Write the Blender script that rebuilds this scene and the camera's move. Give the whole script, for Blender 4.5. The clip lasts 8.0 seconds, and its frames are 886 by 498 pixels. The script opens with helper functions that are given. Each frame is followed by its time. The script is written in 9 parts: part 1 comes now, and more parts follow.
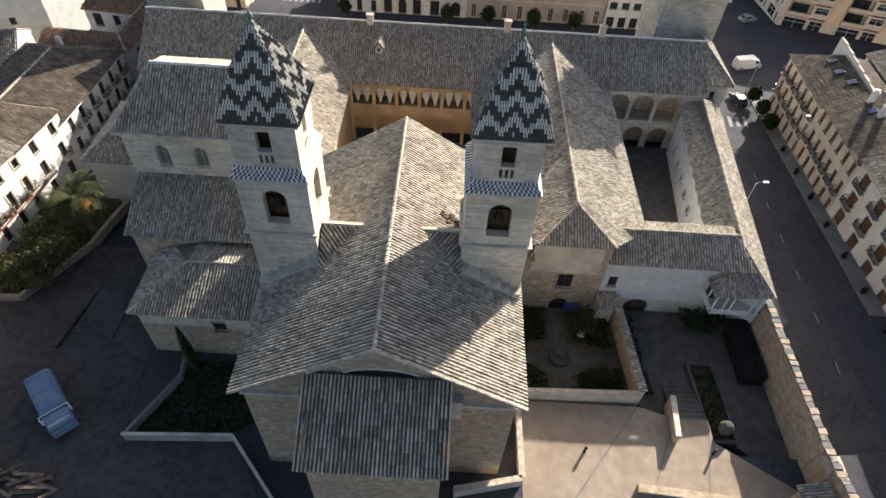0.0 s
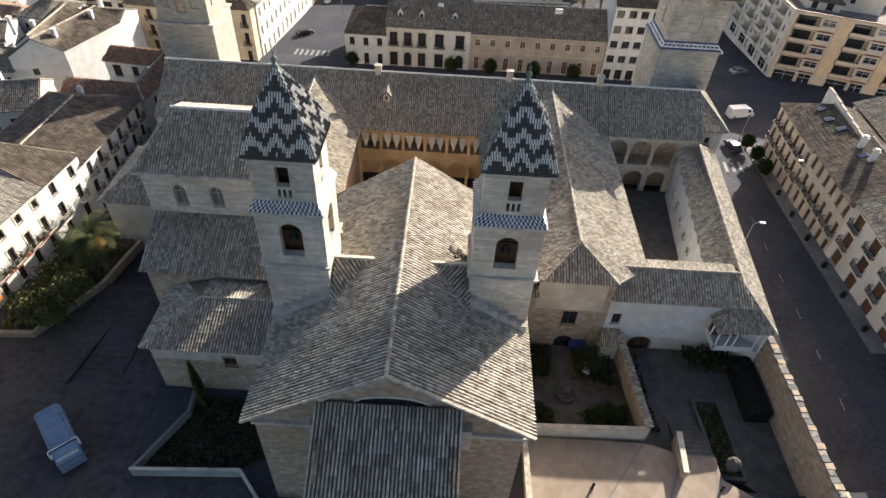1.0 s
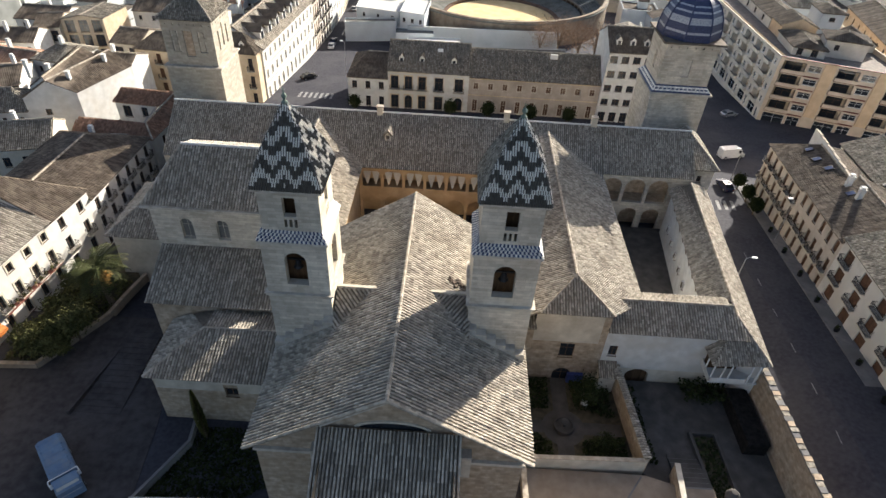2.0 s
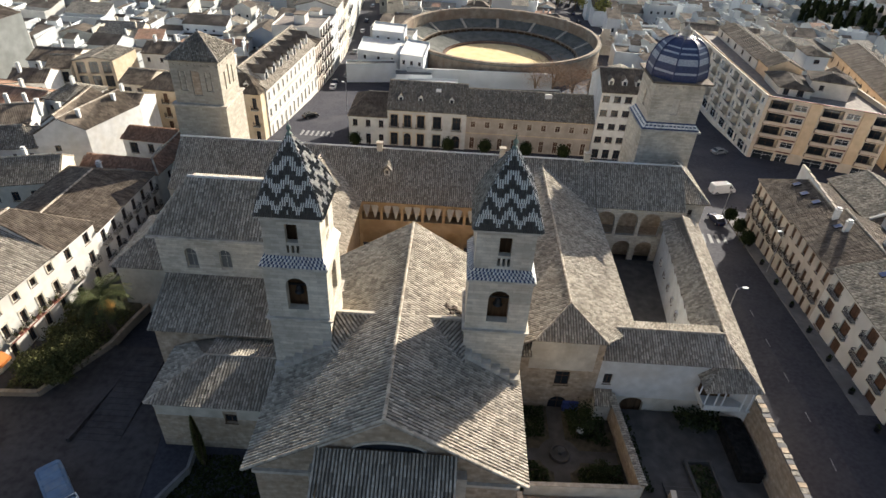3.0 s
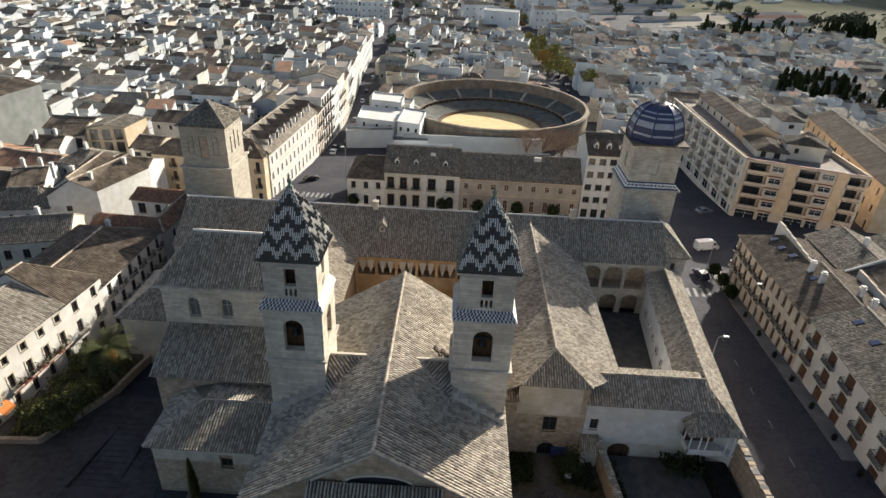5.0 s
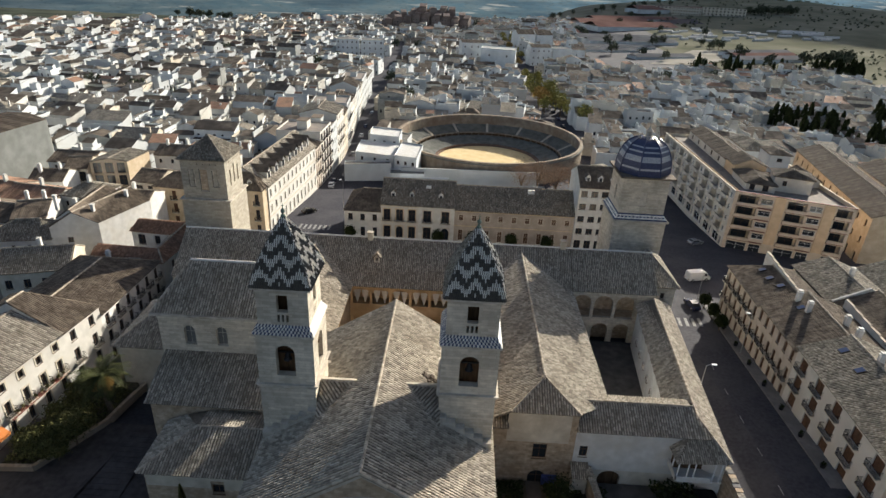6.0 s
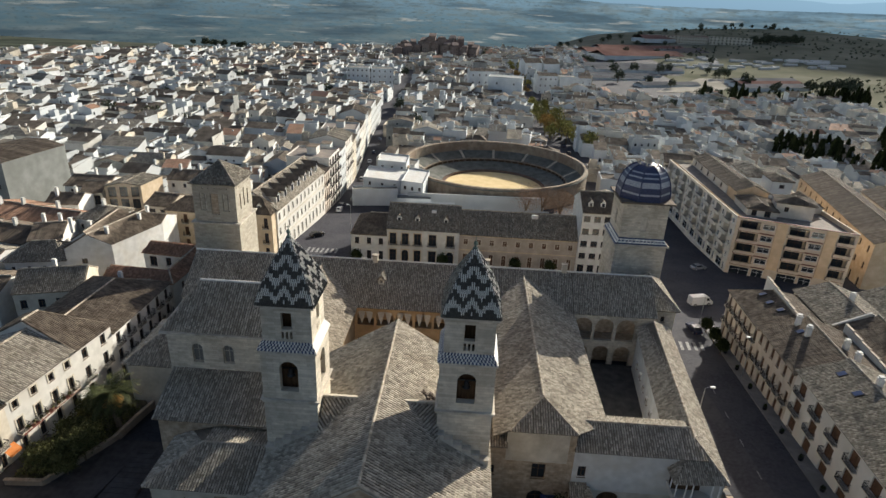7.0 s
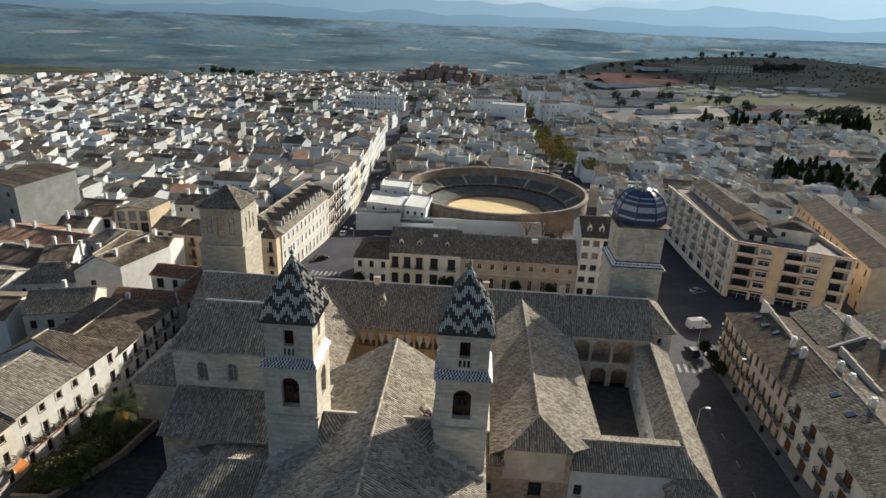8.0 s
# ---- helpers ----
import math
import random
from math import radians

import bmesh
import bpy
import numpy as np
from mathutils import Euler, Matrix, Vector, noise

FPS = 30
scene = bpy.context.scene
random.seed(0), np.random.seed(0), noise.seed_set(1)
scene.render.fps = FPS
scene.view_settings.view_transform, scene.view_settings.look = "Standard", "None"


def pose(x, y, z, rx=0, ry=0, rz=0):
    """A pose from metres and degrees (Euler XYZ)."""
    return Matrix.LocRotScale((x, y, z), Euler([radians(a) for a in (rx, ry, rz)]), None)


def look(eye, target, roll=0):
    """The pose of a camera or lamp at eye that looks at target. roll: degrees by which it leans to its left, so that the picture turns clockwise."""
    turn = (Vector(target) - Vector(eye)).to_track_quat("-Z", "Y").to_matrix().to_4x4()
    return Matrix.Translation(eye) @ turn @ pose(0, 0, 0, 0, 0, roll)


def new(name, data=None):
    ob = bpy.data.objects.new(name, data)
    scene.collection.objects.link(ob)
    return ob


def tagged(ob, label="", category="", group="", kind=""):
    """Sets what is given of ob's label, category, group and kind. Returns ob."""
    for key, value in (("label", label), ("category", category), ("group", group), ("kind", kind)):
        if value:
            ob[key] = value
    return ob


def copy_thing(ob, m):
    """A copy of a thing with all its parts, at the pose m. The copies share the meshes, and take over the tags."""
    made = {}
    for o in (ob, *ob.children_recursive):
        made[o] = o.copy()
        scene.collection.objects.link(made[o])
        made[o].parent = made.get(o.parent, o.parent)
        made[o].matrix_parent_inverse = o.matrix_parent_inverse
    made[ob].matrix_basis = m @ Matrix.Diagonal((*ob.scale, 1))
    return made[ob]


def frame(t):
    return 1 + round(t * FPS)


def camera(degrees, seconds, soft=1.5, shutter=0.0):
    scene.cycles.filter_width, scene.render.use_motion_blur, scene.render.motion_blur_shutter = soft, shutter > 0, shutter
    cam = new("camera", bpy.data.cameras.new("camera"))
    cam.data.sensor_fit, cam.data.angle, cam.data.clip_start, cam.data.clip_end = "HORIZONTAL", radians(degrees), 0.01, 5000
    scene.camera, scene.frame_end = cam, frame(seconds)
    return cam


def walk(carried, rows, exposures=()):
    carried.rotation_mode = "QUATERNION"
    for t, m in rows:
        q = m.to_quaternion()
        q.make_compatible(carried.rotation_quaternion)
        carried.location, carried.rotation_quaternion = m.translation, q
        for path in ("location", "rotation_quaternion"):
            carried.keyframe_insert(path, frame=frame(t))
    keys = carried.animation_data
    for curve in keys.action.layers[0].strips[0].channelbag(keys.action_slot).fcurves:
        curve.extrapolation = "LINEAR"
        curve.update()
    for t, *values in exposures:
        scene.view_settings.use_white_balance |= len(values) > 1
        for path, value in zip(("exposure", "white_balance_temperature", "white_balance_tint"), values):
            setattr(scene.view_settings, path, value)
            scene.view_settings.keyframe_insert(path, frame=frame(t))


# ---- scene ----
cam = camera(73.70, 8.0)
PATH = [
    (0, pose(3.994, -27.130, 54.985, 42.231, -2.520, 2.397)),
    (0.5, pose(3.601, -28.189, 55.015, 44.633, -2.520, 2.422)),
    (1, pose(3.381, -29.275, 55.127, 47.068, -2.514, 2.433)),
    (1.5, pose(3.314, -30.179, 55.293, 49.108, -2.653, 2.461)),
    (3, pose(3.696, -33.229, 55.692, 54.858, -2.734, 2.341)),
    (3.5, pose(3.932, -34.230, 55.811, 56.502, -2.693, 2.258)),
    (4, pose(4.128, -35.362, 55.958, 58.158, -2.646, 2.175)),
    (4.5, pose(4.414, -36.418, 56.172, 59.532, -2.582, 2.159)),
    (6, pose(6.071, -39.367, 56.974, 64.288, -2.567, 2.128)),
    (6.5, pose(6.610, -40.335, 57.240, 65.515, -2.531, 2.542)),
    (7, pose(7.088, -41.484, 57.524, 66.715, -2.486, 3.010)),
    (7.5, pose(7.497, -42.606, 57.816, 67.702, -2.460, 3.301)),
    (8, pose(7.957, -43.850, 58.048, 69.147, -2.456, 3.454)),
]
walk(cam, PATH, exposures=[(0, 1.57, 6500, 11), (1.5, 1.5, 6500, 11), (4, 1.25, 6600, 10), (6, 0.98, 6600, 9), (8, 0.78, 6500, 8)])

# ---- light: low winter sun, clear sky ----
SUN_AZ, SUN_EL = radians(33), radians(21.2)
world = bpy.data.worlds.new("sky")
scene.world = world
world.use_nodes = True
wn = world.node_tree
sky = wn.nodes.new("ShaderNodeTexSky")
sky.sky_type, sky.sun_disc = "NISHITA", False
sky.sun_elevation, sky.sun_rotation = SUN_EL, SUN_AZ
sky.altitude, sky.air_density, sky.dust_density, sky.ozone_density = 750, 0.85, 4.5, 0.3
bg = wn.nodes["Background"]
wn.links.new(sky.outputs[0], bg.inputs[0])
bg.inputs[1].default_value = 0.071
sun_data = bpy.data.lights.new("sun", "SUN")
sun_data.energy, sun_data.angle, sun_data.color = 4.8, radians(0.55), (1.0, 0.945, 0.845)
sun = new("sun", sun_data)
sun.matrix_world = look((0, 0, 0), (-math.sin(SUN_AZ) * math.cos(SUN_EL), -math.cos(SUN_AZ) * math.cos(SUN_EL), -math.sin(SUN_EL)))


# ---- materials ----
def surface(name, c1, c2, scale=1.0, rough=0.85, bump=0.3, stain=None, stain_scale=0.15, island=0.0, metal=0.0, spec=0.12, stretch=(1, 1, 1), objrand=0.0, bumpscale=None):
    """Two colours mixed by fine noise, broad stains, optional change per piece."""
    m = bpy.data.materials.new(name)
    m.use_nodes = True
    t = m.node_tree
    b = t.nodes["Principled BSDF"]
    b.inputs["Roughness"].default_value, b.inputs["Metallic"].default_value = rough, metal
    b.inputs["Specular IOR Level"].default_value = spec
    g = t.nodes.new("ShaderNodeNewGeometry")
    mp = t.nodes.new("ShaderNodeMapping")
    mp.inputs["Scale"].default_value = stretch
    t.links.new(g.outputs["Position"], mp.inputs[0])
    n = t.nodes.new("ShaderNodeTexNoise")
    n.inputs["Scale"].default_value, n.inputs["Detail"].default_value = scale, 6
    t.links.new(mp.outputs[0], n.inputs["Vector"])
    r = t.nodes.new("ShaderNodeMapRange")
    r.inputs["From Min"].default_value, r.inputs["From Max"].default_value = 0.32, 0.68
    t.links.new(n.outputs["Fac"], r.inputs[0])
    mix = t.nodes.new("ShaderNodeMix")
    mix.data_type = "RGBA"
    mix.inputs["A"].default_value, mix.inputs["B"].default_value = (*c1, 1), (*c2, 1)
    t.links.new(r.outputs[0], mix.inputs["Factor"])
    col = mix.outputs["Result"]
    if stain:
        s = t.nodes.new("ShaderNodeTexNoise")
        s.inputs["Scale"].default_value, s.inputs["Detail"].default_value, s.inputs["Roughness"].default_value = stain_scale, 5, 0.65
        t.links.new(g.outputs["Position"], s.inputs["Vector"])
        sr = t.nodes.new("ShaderNodeMapRange")
        sr.inputs["From Min"].default_value, sr.inputs["From Max"].default_value, sr.inputs["To Max"].default_value = 0.45, 0.7, 0.75
        t.links.new(s.outputs["Fac"], sr.inputs[0])
        mx = t.nodes.new("ShaderNodeMix")
        mx.data_type = "RGBA"
        mx.inputs["B"].default_value = (*stain, 1)
        t.links.new(sr.outputs[0], mx.inputs["Factor"])
        t.links.new(col, mx.inputs["A"])
        col = mx.outputs["Result"]
    if island or objrand:
        if island:
            src, amount = g.outputs["Random Per Island"], island
        else:
            oi = t.nodes.new("ShaderNodeObjectInfo")
            src, amount = oi.outputs["Random"], objrand
        vr = t.nodes.new("ShaderNodeMapRange")
        vr.inputs["To Min"].default_value, vr.inputs["To Max"].default_value = 1 - amount, 1 + amount
        t.links.new(src, vr.inputs[0])
        hs = t.nodes.new("ShaderNodeHueSaturation")
        t.links.new(vr.outputs[0], hs.inputs["Value"])
        t.links.new(col, hs.inputs["Color"])
        col = hs.outputs["Color"]
    t.links.new(col, b.inputs["Base Color"])
    if bump:
        bn = t.nodes.new("ShaderNodeTexNoise")
        bn.inputs["Scale"].default_value, bn.inputs["Detail"].default_value = bumpscale or scale * 2.3, 5
        t.links.new(mp.outputs[0], bn.inputs["Vector"])
        bp = t.nodes.new("ShaderNodeBump")
        bp.inputs["Strength"].default_value, bp.inputs["Distance"].default_value = bump, 0.06
        t.links.new(bn.outputs["Fac"], bp.inputs["Height"])
        t.links.new(bp.outputs[0], b.inputs["Normal"])
    return m


def courses(m, length=0.9, height=0.38, depth=0.5, dark=0.62):
    """Adds stone courses to a wall material: recessed joints and a change from block to block."""
    t = m.node_tree
    b = t.nodes["Principled BSDF"]
    g = t.nodes.new("ShaderNodeNewGeometry")
    sx = t.nodes.new("ShaderNodeSeparateXYZ")
    t.links.new(g.outputs["Position"], sx.inputs[0])
    ad = t.nodes.new("ShaderNodeMath")
    t.links.new(sx.outputs[0], ad.inputs[0])
    t.links.new(sx.outputs[1], ad.inputs[1])
    cm = t.nodes.new("ShaderNodeCombineXYZ")
    t.links.new(ad.outputs[0], cm.inputs[0])
    t.links.new(sx.outputs[2], cm.inputs[1])
    br = t.nodes.new("ShaderNodeTexBrick")
    br.inputs["Scale"].default_value = 1.0
    br.inputs["Brick Width"].default_value, br.inputs["Row Height"].default_value = length, height
    br.inputs["Mortar Size"].default_value, br.inputs["Mortar Smooth"].default_value = 0.022, 0.4
    br.inputs["Color1"].default_value, br.inputs["Color2"].default_value, br.inputs["Mortar"].default_value = (1, 1, 1, 1), (0.74, 0.74, 0.74, 1), (dark, dark, dark, 1)
    t.links.new(cm.outputs[0], br.inputs["Vector"])
    old = b.inputs["Base Color"].links[0].from_socket
    mx = t.nodes.new("ShaderNodeMix")
    mx.data_type, mx.blend_type = "RGBA", "MULTIPLY"
    mx.inputs["Factor"].default_value = 1.0
    t.links.new(old, mx.inputs["A"])
    t.links.new(br.outputs["Color"], mx.inputs["B"])
    t.links.new(mx.outputs["Result"], b.inputs["Base Color"])
    bp = t.nodes.new("ShaderNodeBump")
    bp.invert = True
    bp.inputs["Strength"].default_value, bp.inputs["Distance"].default_value = depth, 0.05
    t.links.new(br.outputs["Fac"], bp.inputs["Height"])
    if b.inputs["Normal"].links:
        t.links.new(b.inputs["Normal"].links[0].from_socket, bp.inputs["Normal"])
    t.links.new(bp.outputs[0], b.inputs["Normal"])
    return m


def plain(name, c, rough=0.6, metal=0.0, spec=0.4):
    return surface(name, tuple(v * 0.85 for v in c), c, 3.0, rough, 0.05, metal=metal, spec=spec)


TILE = surface("old_clay_tile", (0.29, 0.255, 0.207), (0.465, 0.42, 0.35), 3.4, 0.9, 0.4, stain=(0.25, 0.216, 0.17), stain_scale=0.3, island=0.36)
# Same clay, darkened: shade between the cover tiles is put into this colour.
TILE_BED = surface("shaded_clay_channel", (0.12, 0.102, 0.08), (0.20, 0.173, 0.138), 2.5, 0.95, 0.4, stain=(0.11, 0.093, 0.075), stain_scale=0.4)
TILE_TOWN = surface("town_roof_tile", (0.10, 0.08, 0.061), (0.215, 0.173, 0.134), 0.8, 0.9, 0.5, stain=(0.10, 0.082, 0.066), stain_scale=0.12, island=0.3, bumpscale=9)
TILE_RED = surface("red_clay_tile", (0.25, 0.145, 0.095), (0.38, 0.235, 0.165), 1.8, 0.9, 0.4, stain=(0.16, 0.115, 0.085), stain_scale=0.3, island=0.3)
TILE_MOSS = surface("mossy_grey_tile", (0.13, 0.11, 0.085), (0.40, 0.36, 0.295), 2.6, 0.92, 0.5, stain=(0.09, 0.088, 0.075), stain_scale=0.5, island=0.32)
RIDGE = surface("mortared_ridge_tile", (0.31, 0.265, 0.205), (0.49, 0.43, 0.35), 2.0, 0.9, 0.4, island=0.25)
STONE = courses(surface("weathered_sandstone", (0.58, 0.515, 0.415), (0.74, 0.672, 0.555), 1.4, 0.9, 0.35, stain=(0.40, 0.345, 0.27), stain_scale=0.22), 1.3, 0.3, 0.35, 0.74)
STONE_TRIM = surface("sandstone_trim", (0.46, 0.415, 0.345), (0.62, 0.567, 0.483), 1.6, 0.88, 0.3, stain=(0.26, 0.23, 0.19), stain_scale=0.5)
RUBBLE = courses(surface("rubble_masonry", (0.37, 0.285, 0.20), (0.58, 0.47, 0.355), 1.7, 0.93, 0.8, stain=(0.43, 0.32, 0.215), stain_scale=0.35), 0.75, 0.33, 0.4, 0.78)
PLASTER = surface("whitewashed_plaster", (0.56, 0.55, 0.52), (0.70, 0.69, 0.66), 0.9, 0.9, 0.12, stain=(0.58, 0.54, 0.47), stain_scale=0.25)
PLASTER_OLD = surface("stained_cream_plaster", (0.50, 0.45, 0.36), (0.66, 0.60, 0.50), 0.8, 0.9, 0.15, stain=(0.40, 0.34, 0.26), stain_scale=0.3)
PLASTER_PINK = surface("pale_pink_render", (0.46, 0.40, 0.335), (0.56, 0.49, 0.41), 0.7, 0.9, 0.1, stain=(0.38, 0.325, 0.27), stain_scale=0.25)
PLASTER_ROSE = surface("dusty_rose_render", (0.40, 0.34, 0.28), (0.50, 0.43, 0.365), 0.7, 0.9, 0.1, stain=(0.34, 0.285, 0.235), stain_scale=0.3)
PLASTER_ORANGE = surface("ochre_render", (0.44, 0.315, 0.185), (0.54, 0.40, 0.25), 0.7, 0.9, 0.1, stain=(0.36, 0.25, 0.14), stain_scale=0.3)
PLASTER_GREY = surface("grey_cement_render", (0.27, 0.275, 0.26), (0.36, 0.365, 0.345), 0.6, 0.9, 0.1, stain=(0.24, 0.24, 0.22), stain_scale=0.1)
# Darker grey render: the shade on the party wall is put into it.
GREY_SHADED = surface("shaded_grey_render", (0.19, 0.197, 0.185), (0.26, 0.268, 0.252), 0.4, 0.9, 0.08, stain=(0.16, 0.165, 0.152), stain_scale=0.08)
ASPHALT = surface("asphalt", (0.044, 0.044, 0.052), (0.068, 0.067, 0.077), 2.0, 0.85, 0.2, stain=(0.085, 0.083, 0.088), stain_scale=0.12, spec=0.06)
YARD = surface("worn_yard_asphalt", (0.05, 0.045, 0.044), (0.08, 0.072, 0.07), 1.2, 0.9, 0.2, stain=(0.10, 0.092, 0.09), stain_scale=0.15, spec=0.06)
PAVING = surface("tan_stone_paving", (0.255, 0.203, 0.155), (0.335, 0.272, 0.212), 0.9, 0.9, 0.15, stain=(0.22, 0.165, 0.12), stain_scale=0.18)
PAVEMENT = surface("grey_pavement", (0.16, 0.155, 0.15), (0.23, 0.22, 0.21), 1.2, 0.9, 0.2, stain=(0.12, 0.115, 0.11), stain_scale=0.3)
EARTH = surface("garden_soil", (0.05, 0.045, 0.03), (0.11, 0.09, 0.06), 1.5, 0.95, 0.5)
SAND = surface("arena_sand", (0.62, 0.47, 0.24), (0.74, 0.58, 0.33), 0.3, 0.95, 0.1)
WHITE = surface("white_paint", (0.74, 0.74, 0.72), (0.82, 0.82, 0.80), 2.0, 0.5, 0.03)
DARKGLASS = plain("window_glass", (0.03, 0.034, 0.04), 0.06, 0.0, 0.6)
# The grey base colour carries the reflection in the chapel panes.
PANE_GREY = plain("reflection_grey_glass", (0.17, 0.165, 0.15), 0.35, 0.0, 0.4)
WOOD = surface("dark_brown_wood", (0.07, 0.04, 0.022), (0.15, 0.09, 0.05), 3.0, 0.6, 0.1, stretch=(1, 1, 0.2))
IRON = plain("black_iron", (0.025, 0.025, 0.027), 0.5, 0.6)
METAL = plain("grey_metal", (0.45, 0.46, 0.47), 0.4, 0.9)
GLAZE_BLACK = surface("black_glazed_tile", (0.045, 0.041, 0.035), (0.10, 0.092, 0.08), 4.0, 0.42, 0.1, island=0.4, spec=0.45)
GLAZE_WHITE = surface("white_glazed_tile", (0.66, 0.62, 0.545), (0.82, 0.78, 0.70), 4.0, 0.5, 0.1, island=0.25, spec=0.25)
GLAZE_GREY = surface("grey_white_glazed_tile", (0.28, 0.30, 0.335), (0.42, 0.44, 0.475), 4.0, 0.5, 0.1, island=0.2, spec=0.25)
GLAZE_BLUE = surface("blue_glazed_tile", (0.02, 0.028, 0.07), (0.042, 0.056, 0.125), 4.0, 0.45, 0.1, island=0.3, spec=0.5)
COPPER = surface("green_copper", (0.12, 0.16, 0.13), (0.20, 0.25, 0.205), 4.0, 0.7, 0.2)
LEAF = surface("dark_green_leaves", (0.018, 0.025, 0.010), (0.048, 0.056, 0.024), 0.7, 0.9, 0.0, island=0.4, spec=0.02)
LEAF_GARDEN = surface("garden_leaves", (0.05, 0.056, 0.020), (0.15, 0.14, 0.052), 0.7, 0.8, 0.0, island=0.5, spec=0.1)
LEAF_PALM = surface("palm_fronds", (0.028, 0.035, 0.012), (0.075, 0.08, 0.027), 0.9, 0.7, 0.0, island=0.4)
LEAF_DEAD = surface("dead_orange_fronds", (0.30, 0.14, 0.03), (0.42, 0.22, 0.06), 1.5, 0.8, 0.0, island=0.3)
LEAF_YELLOW = surface("autumn_leaves", (0.12, 0.13, 0.035), (0.32, 0.27, 0.075), 0.12, 0.8, 0.0, island=0.5)
LEAF_GOLD = surface("golden_autumn_leaves", (0.20, 0.13, 0.04), (0.36, 0.22, 0.06), 0.15, 0.8, 0.0, island=0.5)
LEAF_BROWN = surface("bare_reddish_twigs", (0.22, 0.14, 0.09), (0.36, 0.25, 0.17), 0.5, 0.9, 0.0, island=0.4)
BARK = surface("bark", (0.10, 0.075, 0.05), (0.20, 0.15, 0.11), 4.0, 0.95, 0.6)
BLUEPAINT = plain("blue_cloth", (0.03, 0.05, 0.20), 0.7)
CARS = [plain("car_white", (0.70, 0.70, 0.70), 0.25), plain("car_dark_blue", (0.03, 0.035, 0.07), 0.2), plain("car_silver", (0.42, 0.43, 0.44), 0.25, 0.5), plain("car_black", (0.02, 0.02, 0.02), 0.2)]
TRUCK_BLUE = surface("truck_faded_blue_paint", (0.11, 0.18, 0.29), (0.16, 0.24, 0.34), 1.0, 0.5, 0.05, stain=(0.2, 0.23, 0.26), stain_scale=0.8)
RUBBER = plain("rubber", (0.02, 0.02, 0.02), 0.8)
AWNING = plain("orange_canvas", (0.50, 0.16, 0.03), 0.8)
MAROON = surface("red_painted_boards", (0.14, 0.05, 0.04), (0.21, 0.085, 0.065), 1.2, 0.7, 0.1)
SKYLIGHT = plain("skylight_glass", (0.03, 0.05, 0.12), 0.05, 0.0, 0.6)
SHUTTER = surface("brown_shutters", (0.085, 0.045, 0.028), (0.15, 0.082, 0.052), 2.0, 0.7, 0.1)
RING_BOARD = surface("weathered_red_boards", (0.13, 0.085, 0.07), (0.20, 0.14, 0.11), 0.6, 0.8, 0.1)
SEAT_STONE = surface("weathered_grey_seats", (0.115, 0.118, 0.104), (0.205, 0.205, 0.182), 0.4, 0.9, 0.1)
RING_WALL = surface("brown_rubble_ring_wall", (0.22, 0.18, 0.135), (0.36, 0.305, 0.235), 0.5, 0.95, 0.5, stain=(0.2, 0.13, 0.09), stain_scale=0.1)
# The bluish tint puts the far town's haze into its whitewash.
TOWN_WHITE = surface("haze_tinted_whitewash", (0.55, 0.575, 0.58), (0.66, 0.68, 0.68), 0.25, 0.9, 0.05, stain=(0.47, 0.475, 0.47), stain_scale=0.08, spec=0.05)
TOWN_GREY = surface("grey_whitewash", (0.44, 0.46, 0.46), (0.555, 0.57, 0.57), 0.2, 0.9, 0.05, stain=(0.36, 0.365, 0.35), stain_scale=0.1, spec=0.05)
TOWN_CREAM = surface("cream_whitewash", (0.48, 0.465, 0.42), (0.595, 0.58, 0.535), 0.25, 0.9, 0.05, stain=(0.42, 0.40, 0.35), stain_scale=0.1, spec=0.05)
TILE_FAR = surface("old_brown_roofs", (0.075, 0.063, 0.052), (0.19, 0.16, 0.13), 0.35, 0.95, 0.3, stain=(0.07, 0.062, 0.054), stain_scale=0.05, island=0.35, spec=0.03, bumpscale=6)
PLASTER_TAN = surface("pale_ochre_render", (0.52, 0.41, 0.28), (0.64, 0.53, 0.39), 0.7, 0.9, 0.1, stain=(0.46, 0.35, 0.23), stain_scale=0.3)
TERRACE_FLOOR = surface("terrace_tiles", (0.20, 0.17, 0.15), (0.30, 0.26, 0.22), 1.0, 0.9, 0.1, stain=(0.17, 0.16, 0.15), stain_scale=0.4)
TILE_LOOSE = surface("loose_dark_tile", (0.07, 0.055, 0.045), (0.14, 0.11, 0.09), 3.0, 0.9, 0.3)
# Darker than the grey pavement: the courts' shade is put into this colour.
COURT = surface("worn_shaded_flagstones", (0.07, 0.065, 0.06), (0.12, 0.11, 0.10), 0.8, 0.9, 0.2, stain=(0.06, 0.055, 0.05), stain_scale=0.3)
STONE_PALE = courses(surface("pale_ashlar", (0.40, 0.362, 0.295), (0.50, 0.455, 0.375), 2.4, 0.9, 0.12, stain=(0.35, 0.315, 0.255), stain_scale=0.2), 1.1, 0.4, 0.15, 0.86)
BRONZE = plain("dark_bronze", (0.05, 0.045, 0.035), 0.6, 0.5)
PLASTER_CREAM = surface("sunny_cream_plaster", (0.54, 0.52, 0.475), (0.66, 0.635, 0.585), 0.8, 0.9, 0.1, stain=(0.50, 0.46, 0.40), stain_scale=0.2)
CURTAIN = plain("white_canvas", (0.56, 0.545, 0.51), 0.9)


